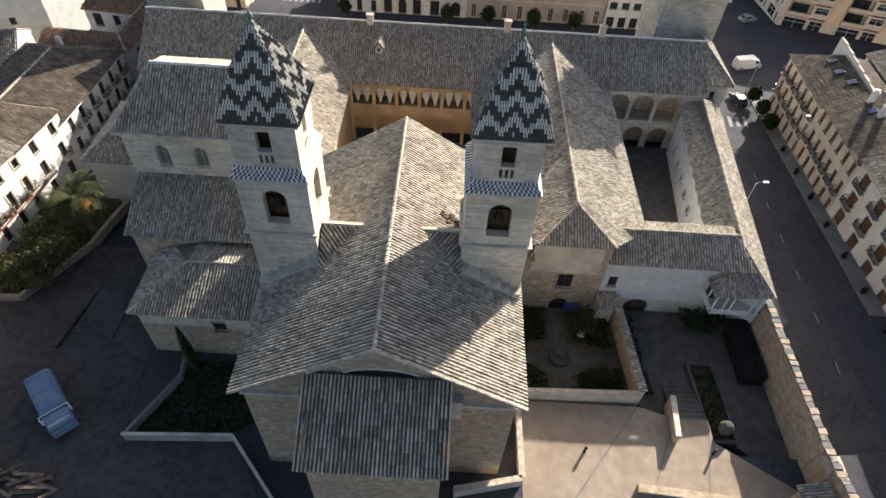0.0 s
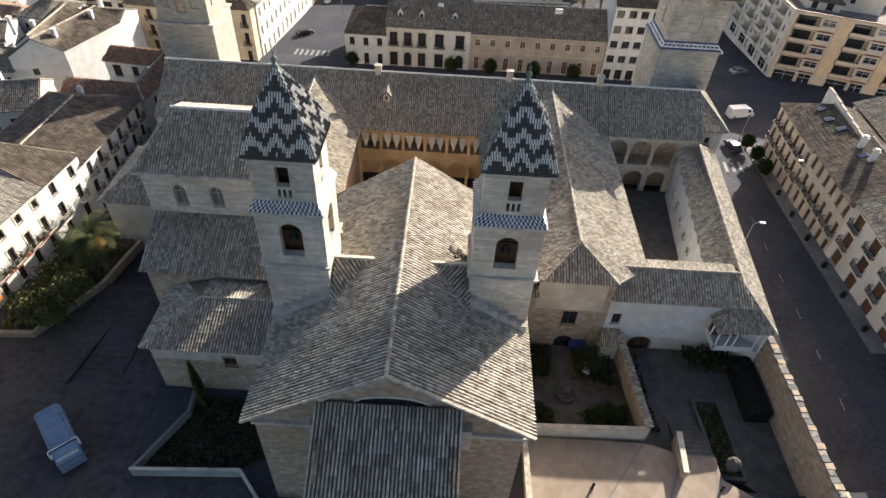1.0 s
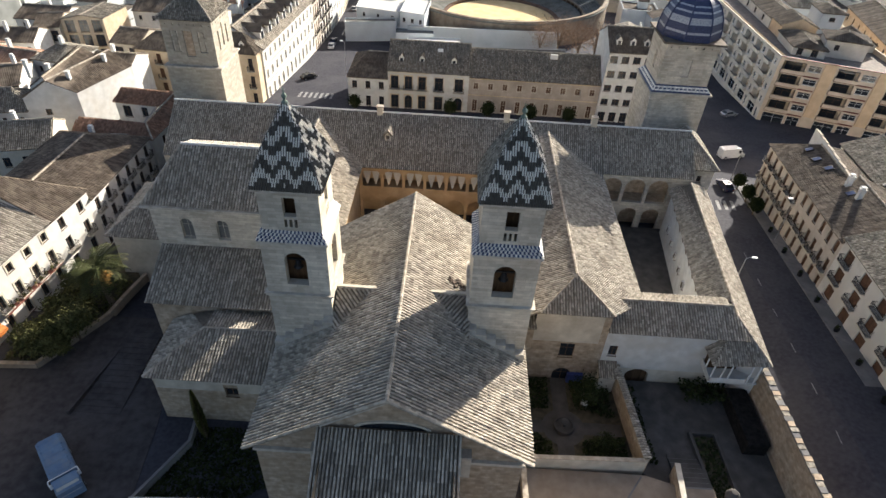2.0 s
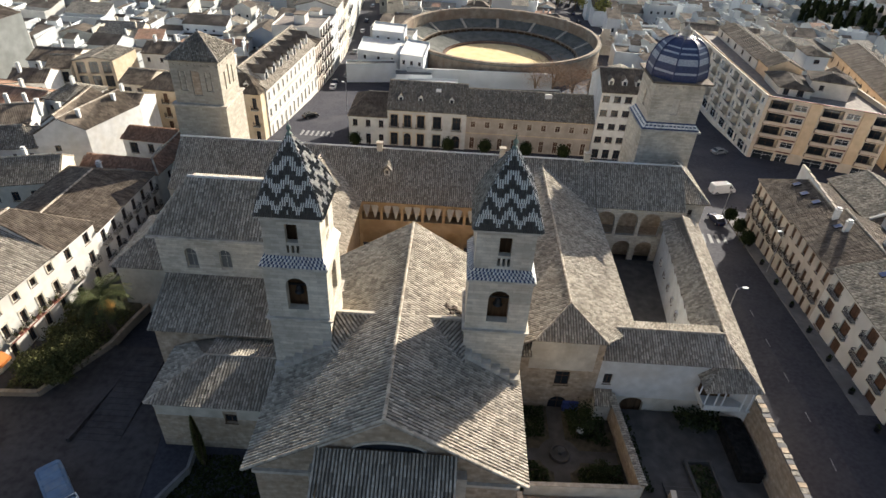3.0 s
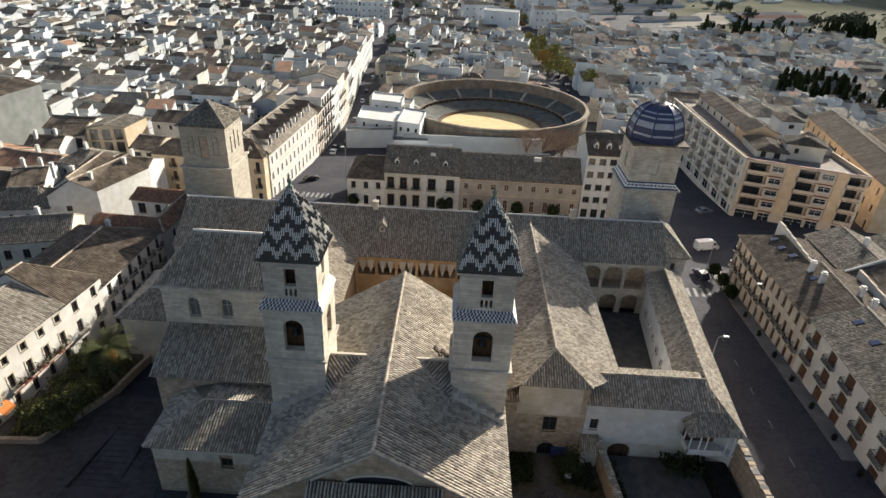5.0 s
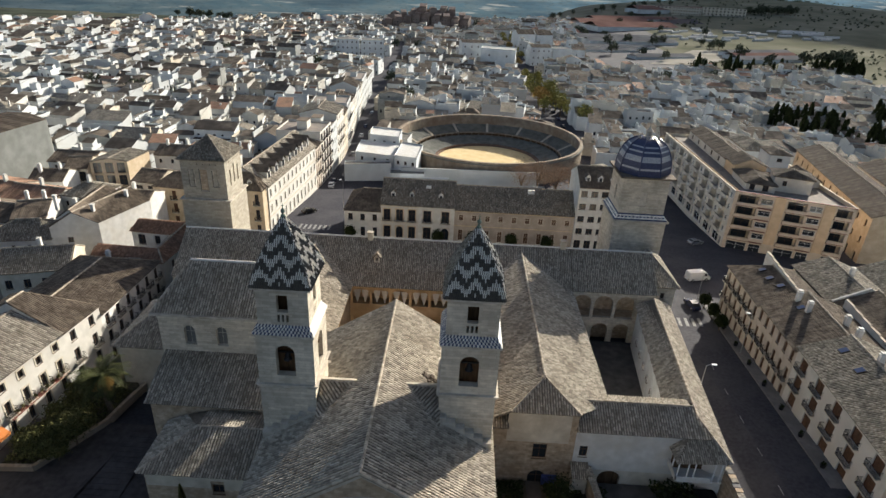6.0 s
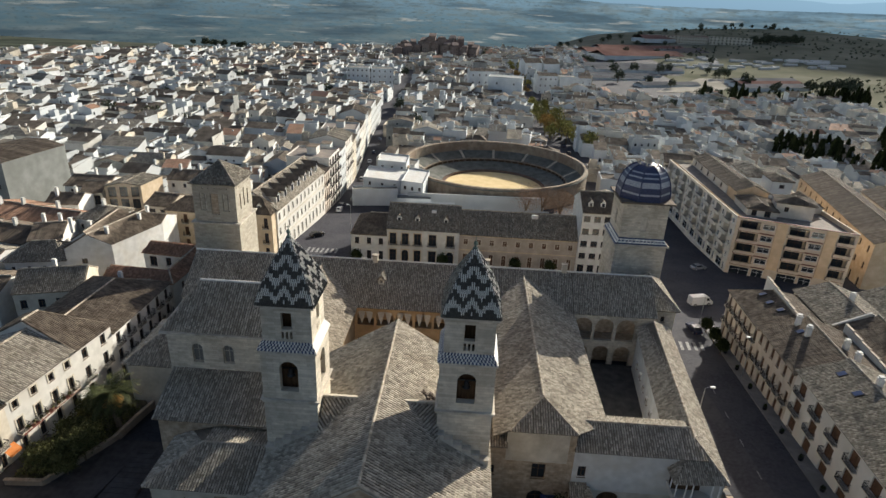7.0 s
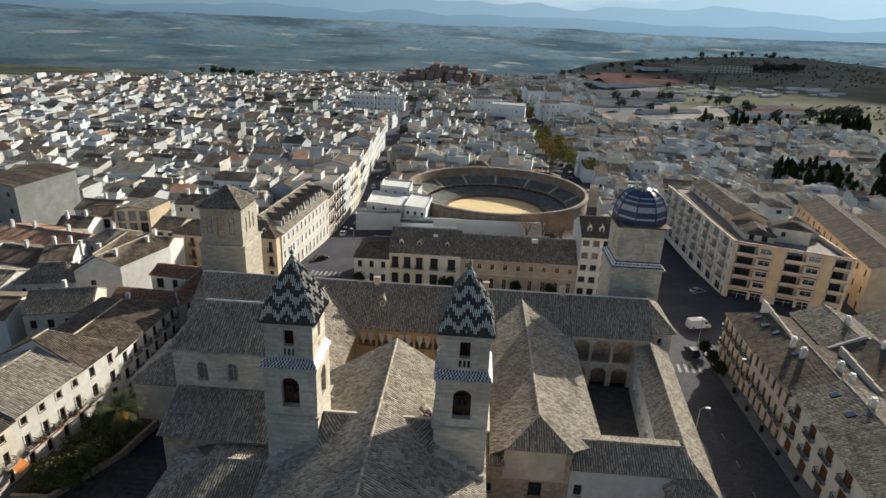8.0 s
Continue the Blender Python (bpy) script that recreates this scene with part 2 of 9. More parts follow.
# ---- building helpers ----
class Shape:
    """Collects faces, with a material slot each, into one mesh."""

    def __init__(self):
        self.v, self.f, self.s = [], [], []

    def face(self, pts, slot=0):
        i = len(self.v)
        self.v.extend([tuple(p) for p in pts])
        self.f.append(tuple(range(i, i + len(pts))))
        self.s.append(slot)

    def box(self, x0, y0, z0, x1, y1, z1, slot=0, m=None):
        c = [Vector((x, y, z)) for z in (z0, z1) for x, y in ((x0, y0), (x1, y0), (x1, y1), (x0, y1))]
        if m is not None:
            c = [m @ p for p in c]
        i = len(self.v)
        self.v.extend([tuple(p) for p in c])
        for q in ((0, 3, 2, 1), (4, 5, 6, 7), (0, 1, 5, 4), (1, 2, 6, 5), (2, 3, 7, 6), (3, 0, 4, 7)):
            self.f.append(tuple(i + k for k in q))
            self.s.append(slot)

    def beam(self, a, b, w, h, slot=0):
        """A bar of width w and height h from a to b, its top along the line."""
        a, b = Vector(a), Vector(b)
        d = (b - a).normalized()
        side = d.cross(Vector((0, 0, 1)))
        side = side.normalized() if side.length > 1e-4 else Vector((1, 0, 0))
        up = side.cross(d)
        p = [q + side * (s * w / 2) + up * u for q in (a, b) for s, u in ((-1, -h), (1, -h), (1, 0), (-1, 0))]
        i = len(self.v)
        self.v.extend([tuple(q) for q in p])
        for q in ((0, 1, 2, 3), (7, 6, 5, 4), (0, 4, 5, 1), (1, 5, 6, 2), (2, 6, 7, 3), (3, 7, 4, 0)):
            self.f.append(tuple(i + k for k in q))
            self.s.append(slot)

    def tube(self, pts, radii, sides=8, slot=0, caps=True):
        rings = []
        for k, p in enumerate(pts):
            p = Vector(p)
            d = Vector(pts[min(k + 1, len(pts) - 1)]) - Vector(pts[max(k - 1, 0)])
            d.normalize()
            a = d.cross(Vector((0.31, 0.95, 0.07))).normalized()
            b = d.cross(a)
            i = len(self.v)
            for j in range(sides):
                an = 2 * math.pi * j / sides
                self.v.append(tuple(p + (a * math.cos(an) + b * math.sin(an)) * radii[k]))
            rings.append(i)
        for r0, r1 in zip(rings, rings[1:]):
            for j in range(sides):
                self.f.append((r0 + j, r0 + (j + 1) % sides, r1 + (j + 1) % sides, r1 + j))
                self.s.append(slot)
        if caps:
            self.f.append(tuple(rings[0] + j for j in range(sides))), self.s.append(slot)
            self.f.append(tuple(rings[-1] + sides - 1 - j for j in range(sides))), self.s.append(slot)

    def lathe(self, centre, profile, sides=24, slot=0, start=0.0, sweep=2 * math.pi):
        """Turns (radius, height) pairs about an upright axis."""
        cx, cy, cz = centre
        full = abs(sweep - 2 * math.pi) < 1e-6
        n = sides if full else sides + 1
        i = len(self.v)
        for r, h in profile:
            for j in range(n):
                a = start + sweep * j / sides
                self.v.append((cx + r * math.cos(a), cy + r * math.sin(a), cz + h))
        for k in range(len(profile) - 1):
            for j in range(sides):
                j1 = (j + 1) % n
                self.f.append((i + k * n + j, i + k * n + j1, i + (k + 1) * n + j1, i + (k + 1) * n + j))
                self.s.append(slot)

    def wall(self, p0, p1, z0, z1, holes=(), thick=0.45, slot=0, reveal=None):
        """An upright wall from p0 to p1 that faces to the right of that way, with openings (u0, u1, v0, v1, arched) through it."""
        p0, p1 = Vector((*p0, 0)), Vector((*p1, 0))
        length = (p1 - p0).length
        d = (p1 - p0) / length
        n = Vector((d.y, -d.x, 0))
        reveal = slot if reveal is None else reveal

        def P(u, v, back=0.0):
            q = p0 + d * u - n * back
            return (q.x, q.y, v)
        us = sorted({0.0, length, *[k for h in holes for k in h[:2]]})
        vs = sorted({z0, z1, *[k for h in holes for k in h[2:4]]})
        for ua, ub in zip(us, us[1:]):
            for va, vb in zip(vs, vs[1:]):
                um, vm = (ua + ub) / 2, (va + vb) / 2
                if not any(h[0] < um < h[1] and h[2] < vm < h[3] for h in holes):
                    self.face((P(ua, va), P(ub, va), P(ub, vb), P(ua, vb)), slot)
        for h in holes:
            u0, u1, v0, v1 = h[:4]
            arched = len(h) > 4 and h[4]
            r = (u1 - u0) / 2
            vt = v1 - r * (h[4] if arched else 0)
            self.face((P(u0, v0), P(u0, v0, thick), P(u0, vt, thick), P(u0, vt)), reveal)
            self.face((P(u1, v0, thick), P(u1, v0), P(u1, vt), P(u1, vt, thick)), reveal)
            self.face((P(u0, v0), P(u1, v0), P(u1, v0, thick), P(u0, v0, thick)), reveal)
            if not arched:
                self.face((P(u0, v1, thick), P(u1, v1, thick), P(u1, v1), P(u0, v1)), reveal)
            else:
                um = (u0 + u1) / 2
                arc = [(um - r * math.cos(math.pi * k / 10), vt + (v1 - vt) * math.sin(math.pi * k / 10)) for k in range(11)]
                for (ua, va), (ub, vb) in zip(arc, arc[1:]):
                    self.face((P(ua, va), P(ub, vb), P(ub, v1 + 0.0), P(ua, v1 + 0.0)), slot)
                    self.face((P(ua, va), P(ua, va, thick), P(ub, vb, thick), P(ub, vb)), reveal)

    def mesh(self, name, mats):
        me = bpy.data.meshes.new(name)
        me.from_pydata(self.v, [], self.f)
        for m in mats:
            me.materials.append(m)
        if any(self.s):
            me.polygons.foreach_set("material_index", self.s)
        me.update()
        return me


WORLD = {}


def thing(name, at, label, category, group="", kind=""):
    ob = new(name)
    ob.location = at
    ob.empty_display_size = 0.5
    WORLD[ob] = Matrix.Translation(at)
    return tagged(ob, label, category, group, kind)


def part(name, shape, mats, parent, label="", kind="", at=None):
    """One mesh under a thing or a part. Its numbers are in the world, or placed by at."""
    mats = mats if isinstance(mats, (list, tuple)) else [mats]
    me = shape.mesh(name, mats) if isinstance(shape, Shape) else shape
    ob = new(name, me)
    ob.parent = parent
    ob.matrix_parent_inverse = WORLD[parent].inverted()
    at = Matrix.Identity(4) if at is None else at
    ob.matrix_basis = at
    WORLD[ob] = at
    return tagged(ob, label, "", "", kind)


def solid(name, shape, mats, label, category, group="", kind="", at=None):
    """A thing of one mesh."""
    mats = mats if isinstance(mats, (list, tuple)) else [mats]
    me = shape.mesh(name, mats) if isinstance(shape, Shape) else shape
    ob = new(name, me)
    if at is not None:
        ob.matrix_basis = at
    WORLD[ob] = at or Matrix.Identity(4)
    return tagged(ob, label, category, group, kind)


def tiled_slope(poly, pitch=0.31, tile=0.46, rib=0.115, lift=0.04, seed=1, whole=False):
    """Rows of curved cover tiles on a convex, flat slope whose first edge is the eave. Returns tiles and the bed under them."""
    p = [Vector(q) for q in poly]
    u = (p[1] - p[0]).normalized()
    n = u.cross(p[2] - p[1] if len(p) < 4 else p[2] - p[0]).normalized()
    if n.z < 0:
        n = -n
    v = n.cross(u)
    if v.z < 0:
        v = -v
    flat = [((q - p[0]).dot(u), (q - p[0]).dot(v)) for q in p]
    rnd = random.Random(seed)
    out = Shape()
    lo, hi = min(f[0] for f in flat), max(f[0] for f in flat)
    k = lo + pitch / 2
    wr = pitch * 0.33
    while k < hi:
        cross = []
        for (ua, va), (ub, vb) in zip(flat, flat[1:] + flat[:1]):
            if (ua <= k < ub) or (ub <= k < ua):
                cross.append(va + (vb - va) * (k - ua) / (ub - ua))
        if len(cross) >= 2:
            v0, v1 = min(cross) - 0.06, max(cross)
            count = 1 if whole else max(1, round((v1 - v0) / tile))
            step = (v1 - v0) / count
            jig = rnd.uniform(-0.02, 0.02)
            for c in range(count):
                a, b = v0 + c * step, v0 + (c + 1.12) * step if c < count - 1 else v1
                du = k + jig + rnd.uniform(-0.012, 0.012)
                l0, l1 = lift + 0.045 + rnd.uniform(0, 0.02), lift
                i = len(out.v)
                for vv, ll, ww in ((a, l0, wr * 1.08), (b, l1, wr * 0.92)):
                    for s, hgt in ((-1, -lift), (-0.62, rib * 0.8), (0.62, rib * 0.8), (1, -lift)):
                        q = p[0] + u * (du + s * ww) + v * vv + n * (hgt + ll)
                        out.v.append((q.x, q.y, q.z))
                for f in ((0, 1, 5, 4), (1, 2, 6, 5), (2, 3, 7, 6), (3, 2, 1, 0)):
                    out.f.append(tuple(i + j for j in f))
                    out.s.append(0)
        k += pitch
    bed = Shape()
    top = [q + n * 0.02 for q in p]
    low = [q - n * 0.16 for q in p]
    bed.face(top)
    bed.face(low[::-1])
    for a in range(len(p)):
        b = (a + 1) % len(p)
        bed.face((low[a], low[b], top[b], top[a]))
    return out, bed


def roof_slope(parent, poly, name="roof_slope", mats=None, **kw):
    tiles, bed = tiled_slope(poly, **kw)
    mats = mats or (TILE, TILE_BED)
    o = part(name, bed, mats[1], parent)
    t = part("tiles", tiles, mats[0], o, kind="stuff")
    return o


def ridge_line(parent, a, b, r=0.16, mat=None, name="ridge"):
    """Mortared cap tiles, one after the other."""
    a, b = Vector(a), Vector(b)
    s = Shape()
    n = max(1, round((b - a).length / 0.5))
    for k in range(n):
        p, q = a.lerp(b, k / n), a.lerp(b, (k + 1.1) / n)
        s.tube((p + Vector((0, 0, 0.02)), q + Vector((0, 0, -0.01))), (r * 1.08, r * 0.95), 7)
    return part(name, s, mat or RIDGE, parent, kind="stuff")


WINDOW_MESHES = {}


def window(parent, p0, p1, hole, mats=None, depth=0.22, shutters=False, name="window", bars=2, sill=True):
    """A framed window with panes in an opening of a wall from p0 to p1."""
    mats = mats or (WOOD, DARKGLASS)
    u0, u1, v0, v1 = hole[:4]
    w, h = round(u1 - u0, 2), round(v1 - v0, 2)
    key = (w, h, bars, sill, mats[0].name, mats[1].name)
    if key not in WINDOW_MESHES:
        f = Shape()
        t = 0.07
        for a in ((0, 0, w, t), (0, h - t, w, h), (0, t, t, h - t), (w - t, t, w, h - t)):
            f.box(a[0], -0.04, a[1], a[2], 0.04, a[3])
        for k in range(1, bars):
            f.box(w * k / bars - 0.03, -0.03, t, w * k / bars + 0.03, 0.03, h - t)
        f.box(t, -0.025, h * 0.62, w - t, 0.025, h * 0.62 + 0.05)
        if sill:
            f.box(-0.08, -depth - 0.08, -0.08, w + 0.08, 0.04, -0.01)
        g = Shape()
        g.box(t, 0.0, t, w - t, 0.012, h - t)
        WINDOW_MESHES[key] = (f.mesh("window_frame", [mats[0]]), g.mesh("pane", [mats[1]]))
    d = (Vector((*p1, 0)) - Vector((*p0, 0))).normalized()
    inward = Vector((-d.y, d.x, 0))
    o = Vector((*p0, v0)) + d * u0 + inward * depth
    m = Matrix(((d.x, inward.x, 0, o.x), (d.y, inward.y, 0, o.y), (0, 0, 1, o.z), (0, 0, 0, 1)))
    f, g = WINDOW_MESHES[key]
    fr = part(name, f, None, parent, at=m)
    part("pane", g, None, fr, at=m)
    return fr


def wall_with_windows(parent, p0, p1, z0, z1, holes, mat, thick=0.35, name="wall", panes=True, reveal=None, **kw):
    s = Shape()
    s.wall(p0, p1, z0, z1, holes, thick, 0, 1 if reveal else None)
    w = part(name, s, [mat, reveal] if reveal else mat, parent)
    if panes:
        for h in holes:
            window(parent, p0, p1, h, **kw)
    return w


def balcony(parent, p0, p1, u0, u1, z, out=0.7, high=1.0):
    """A slab with an iron railing in front of a window."""
    d = (Vector((*p1, 0)) - Vector((*p0, 0))).normalized()
    n = Vector((d.y, -d.x, 0))
    o = Vector((*p0, z)) + d * u0
    m = Matrix(((d.x, n.x, 0, o.x), (d.y, n.y, 0, o.y), (0, 0, 1, o.z), (0, 0, 0, 1)))
    key = ("balcony", round(u1 - u0, 2), out, high)
    if key not in WINDOW_MESHES:
        w = u1 - u0
        s = Shape()
        s.box(-0.1, 0, -0.14, w + 0.1, out, 0)
        s.box(-0.05, 0, -0.2, w + 0.05, out - 0.08, -0.14)
        r = Shape()
        for a, b in (((0, out - 0.03), (w, out - 0.03)), ((0, 0), (0, out - 0.03)), ((w, 0), (w, out - 0.03))):
            r.beam((*a, high), (*b, high), 0.05, 0.04)
            r.beam((*a, 0.12), (*b, 0.12), 0.03, 0.03)
            ln = (Vector(a) - Vector(b)).length
            for k in range(int(ln / 0.13) + 1):
                q = Vector(a).lerp(Vector(b), k * 0.13 / ln)
                r.box(q.x - 0.011, q.y - 0.011, 0, q.x + 0.011, q.y + 0.011, high)
        WINDOW_MESHES[key] = (s.mesh("balcony", [STONE_TRIM]), r.mesh("railing", [IRON]))
    sm, rm = WINDOW_MESHES[key]
    b = part("balcony", sm, None, parent, at=m)
    part("railing", rm, None, b, kind="stuff", at=m)


def leaf_cloud(s, centre, radii, count, size, rnd, flat=0.0):
    """Small leaves turned every way, gathered in clumps, with gaps between."""
    c = Vector(centre)
    clumps = []
    for _ in range(max(10, count // 26)):
        v = Vector((rnd.gauss(0, 1), rnd.gauss(0, 1), rnd.gauss(0, 1))).normalized() * rnd.uniform(0.45, 1.0)
        clumps.append(Vector((v.x * radii[0], v.y * radii[1], v.z * radii[2])))
    for k in range(count):
        q = clumps[k % len(clumps)]
        sp = 0.3 * min(radii)
        p = c + q + Vector((rnd.gauss(0, sp), rnd.gauss(0, sp), rnd.gauss(0, sp * 0.8)))
        a = Vector((rnd.uniform(-1, 1), rnd.uniform(-1, 1), rnd.uniform(-1, 1) * (1 - flat))).normalized()
        b = a.cross(Vector((rnd.uniform(-1, 1), rnd.uniform(-1, 1), rnd.uniform(-1, 1)))).normalized()
        w = size * rnd.uniform(0.6, 1.3)
        s.face((p - a * w, p + b * w * 0.6, p + a * w, p - b * w * 0.6))


def ground_z(x, y):
    """The lie of the land: level round the church, falling away towards the town, a hill to one side."""
    ys = (-400, 10, 47, 96, 187, 400, 900, 1200, 1500, 2200, 6000)
    zs = (0, 0, -2.6, -5.8, -12, -17, -27, -42, -90, -190, -220)
    z = float(np.interp(y, ys, zs))
    fall = min(1.0, max(0.0, (y - 820) / 380)) * min(1.0, max(0.0, (260 - x) / 220))
    z -= 46 * fall * fall * (3 - 2 * fall)
    return z + 68 * math.exp(-(((x - 600) / 520) ** 2 + ((y - 1270) / 430) ** 2))


GLAZE_SKIRT = surface("grey_blue_glazed_tile", (0.035, 0.045, 0.10), (0.07, 0.09, 0.17), 4.0, 0.25, 0.1, island=0.3, spec=0.5)
TILE_SINGLE = surface("single_clay_tile", (0.278, 0.244, 0.198), (0.445, 0.402, 0.332), 3.2, 0.9, 0.4, stain=(0.22, 0.176, 0.13), stain_scale=0.3, objrand=0.36)

# ---- ground ----
FIELD = surface("olive_fields", (0.14, 0.142, 0.105), (0.25, 0.24, 0.185), 0.02, 0.95, 0.0, stain=(0.115, 0.118, 0.082), stain_scale=0.006, spec=0.0)
GROVES = surface("dark_olive_groves", (0.038, 0.045, 0.036), (0.075, 0.085, 0.068), 0.03, 0.95, 0.0, stain=(0.10, 0.10, 0.08), stain_scale=0.008, spec=0.0)
g = Shape()
SUNK = ((13, 41, 3, 47), (25.5, 32.2, 1.6, 3), (32.2, 41, -0.6, 3), (-10.8, 13, 20, 47))
gx = sorted([-10.8, -9.8, 13, 14, 25.5, 32.2, 40, 41] + [-3500, -2200, -1500, -1000, -700, -500, -350] + list(range(-250, 251, 25)) + [350, 450, 550, 650, 800, 1000, 1500, 2200, 3500])
gy = sorted([-0.6, 1.6, 3, 4, 20, 21, 46, 47] + [-500, -200, -100] + list(range(-50, 251, 12)) + list(range(275, 1000, 50)) + list(range(1000, 2300, 100)) + [2600, 3200, 4000])
for ya in gy:
    for xa in gx:
        sunk = any(a <= xa <= b and c <= ya <= d for a, b, c, d in SUNK)
        g.v.append((xa, ya, min(-3.2, ground_z(xa, ya) - 0.5) if sunk else ground_z(xa, ya) - 0.03))
for j in range(len(gy) - 1):
    for i in range(len(gx) - 1):
        k = j * len(gx) + i
        g.f.append((k, k + 1, k + 1 + len(gx), k + len(gx)))
        town = gy[j] < 900 and -420 < gx[i] < 150 + 0.12 * gy[j]
        g.s.append(0 if town else 2 if gx[i] < 60 and gy[j] >= 650 else 1)
solid("ground", g, [ASPHALT, FIELD, GROVES], "dark asphalt streets falling away into olive fields", "ground", kind="structure")


def slab(name, pts, z0, z1, mat, label, category, kind="structure"):
    s = Shape()
    s.face([(x, y, z1) for x, y in pts])
    for a, b in zip(pts, pts[1:] + pts[:1]):
        s.face(((*a, z0), (*b, z0), (*b, z1), (*a, z1)))
    return solid(name, s, mat, label, category, kind=kind)


# ---- church ----
RZ, EZ, EX = 21.3, 14.3, 11.2
church = thing("church", (0, 5, 0), "sandstone church with clay tile roof and shallow front gable", "church")


def slope_z(x):
    return RZ - (RZ - EZ) * abs(x) / EX


roof_slope(church, [(-EX, 20.2, EZ), (-EX, -6.0, EZ), (0, -6.0, RZ), (0, 20.2, RZ)], seed=2)
roof_slope(church, [(EX, -6.0, EZ), (EX, 20.2, EZ), (0, 20.2, RZ), (0, -6.0, RZ)], seed=3)
ridge_line(church, (0, -6.1, RZ + 0.06), (0, 20.2, RZ + 0.06), 0.16)
for sx in (-1, 1):
    ridge_line(church, (sx * EX, -6.0, EZ + 0.08), (0, -6.0, RZ + 0.08), 0.13)
wall_with_windows(church, (-10.6, 20), (-10.6, -5.2), -1.2, 14.1, [], RUBBLE, name="side_wall")
wall_with_windows(church, (10.6, -5.2), (10.6, 20), -1.8, 14.1, [(3.0, 4.2, 8.0, 10.6, 1)], RUBBLE, name="side_wall")
s = Shape()
s.wall((-10.6, -5.2), (10.6, -5.2), -1, 14.0, [], 0.6)
s.face([(-10.6, -5.2, 14.0), (10.6, -5.2, 14.0), (0, -5.2, 20.7)])
part("front_wall", s, RUBBLE, church)
s = Shape()
s.wall((10.6, 20), (-10.6, 20), -2, 14.0, [], 0.6)
s.face([(10.6, 20, 14.0), (-10.6, 20, 14.0), (0, 20, 20.7)])
part("back_wall", s, RUBBLE, church)
# raking cornice over the shallow lunette
s = Shape()
for sx in (-1, 1):
    for k, (dz, dy, hh) in enumerate(((-0.28, 0.62, 0.2), (-0.5, 0.42, 0.22), (-0.74, 0.22, 0.25))):
        a, b = Vector((sx * (5.6 if sx > 0 else 5.1), -5.2 - dy / 2, slope_z(5.4) + dz)), Vector((0, -5.2 - dy / 2, RZ + dz))
        s.beam(a, b, dy, hh)
part("cornice", s, STONE_TRIM, church, "pale moulded raking cornice")
s = Shape()
arc = [(math.cos(math.pi * k / 16), math.sin(math.pi * k / 16)) for k in range(17)]
for (ca, sa), (cb, sb) in zip(arc, arc[1:]):
    s.face([(2.9 * ca + 0.3, -5.3, 16.9 + 1.05 * sa), (2.9 * cb + 0.3, -5.3, 16.9 + 1.05 * sb), (2.6 * cb + 0.3, -5.3, 16.9 + 0.8 * sb), (2.6 * ca + 0.3, -5.3, 16.9 + 0.8 * sa)])
    s.face([(2.6 * ca + 0.3, -5.3, 16.9 + 0.8 * sa), (2.6 * cb + 0.3, -5.3, 16.9 + 0.8 * sb), (2.6 * cb + 0.3, -5.2, 16.9 + 0.8 * sb), (2.6 * ca + 0.3, -5.2, 16.9 + 0.8 * sa)])
    s.face([(2.9 * ca + 0.3, -5.3, 16.9 + 1.05 * sa), (2.9 * ca + 0.3, -5.2, 16.9 + 1.05 * sa), (2.9 * cb + 0.3, -5.2, 16.9 + 1.05 * sb), (2.9 * cb + 0.3, -5.3, 16.9 + 1.05 * sb)])
part("arch", s, STONE, church)
s = Shape()
s.face([(2.6 * c + 0.3, -5.22, 16.9 + 0.8 * q) for c, q in arc])
part("lunette_glass", s, DARKGLASS, church)
# eave blocks under the front corners
for q in ((-6.0, -6.0, 12.2, -5.3, -5.2, 14.6), (5.4, -6.0, 12.2, 6.4, -5.2, 14.9), (-10.7, -5.5, 13.3, -6.0, -5.2, 13.6), (6.4, -5.5, 13.2, 10.7, -5.2, 13.5)):
    s = Shape()
    s.box(*q)
    part("impost", s, STONE_TRIM, church)

# chancel block with its lean-to roof, its tiles laid singly
part("chancel_wall", (lambda q: (q.wall((-4.8, -5.2), (-4.8, -10.6), -1, 16.0), q.wall((-4.8, -10.6), (5.0, -10.6), -1, 13.6), q.wall((5.0, -10.6), (5.0, -5.2), -1, 16.0), q)[-1])(Shape()), RUBBLE, church)
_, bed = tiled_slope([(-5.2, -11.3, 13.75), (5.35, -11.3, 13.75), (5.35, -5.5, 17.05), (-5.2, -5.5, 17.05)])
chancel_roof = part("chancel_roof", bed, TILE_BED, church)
one, _ = tiled_slope([(-0.1443, 0, 0), (0.1443, 0, 0), (0.1443, 0.834, 0), (-0.1443, 0.834, 0)], pitch=0.2886, tile=0.834, seed=4, rib=0.12, lift=0.04)
one_mesh = one.mesh("tile", [TILE_SINGLE])
pitch_angle = math.atan2(3.3, 5.8)
lay = random.Random(8)
for i in range(36):
    for j in range(8):
        f = j / 8
        part("tile", one_mesh, None, chancel_roof, at=Matrix.Translation((-4.98 + 0.2886 * i + lay.uniform(-0.012, 0.012), -11.3 + 5.8 * f, 13.79 + 3.3 * f + lay.uniform(0, 0.02))) @ Matrix.Rotation(pitch_angle, 4, "X") @ Matrix.Rotation(lay.uniform(-0.02, 0.02), 4, "Z"))
for vx in (5.42, -5.28):
    s = Shape()
    s.beam((vx, -11.4, 13.95), (vx, -5.5, 17.25), 0.16, 0.3)
    part("verge", s, RIDGE, church)

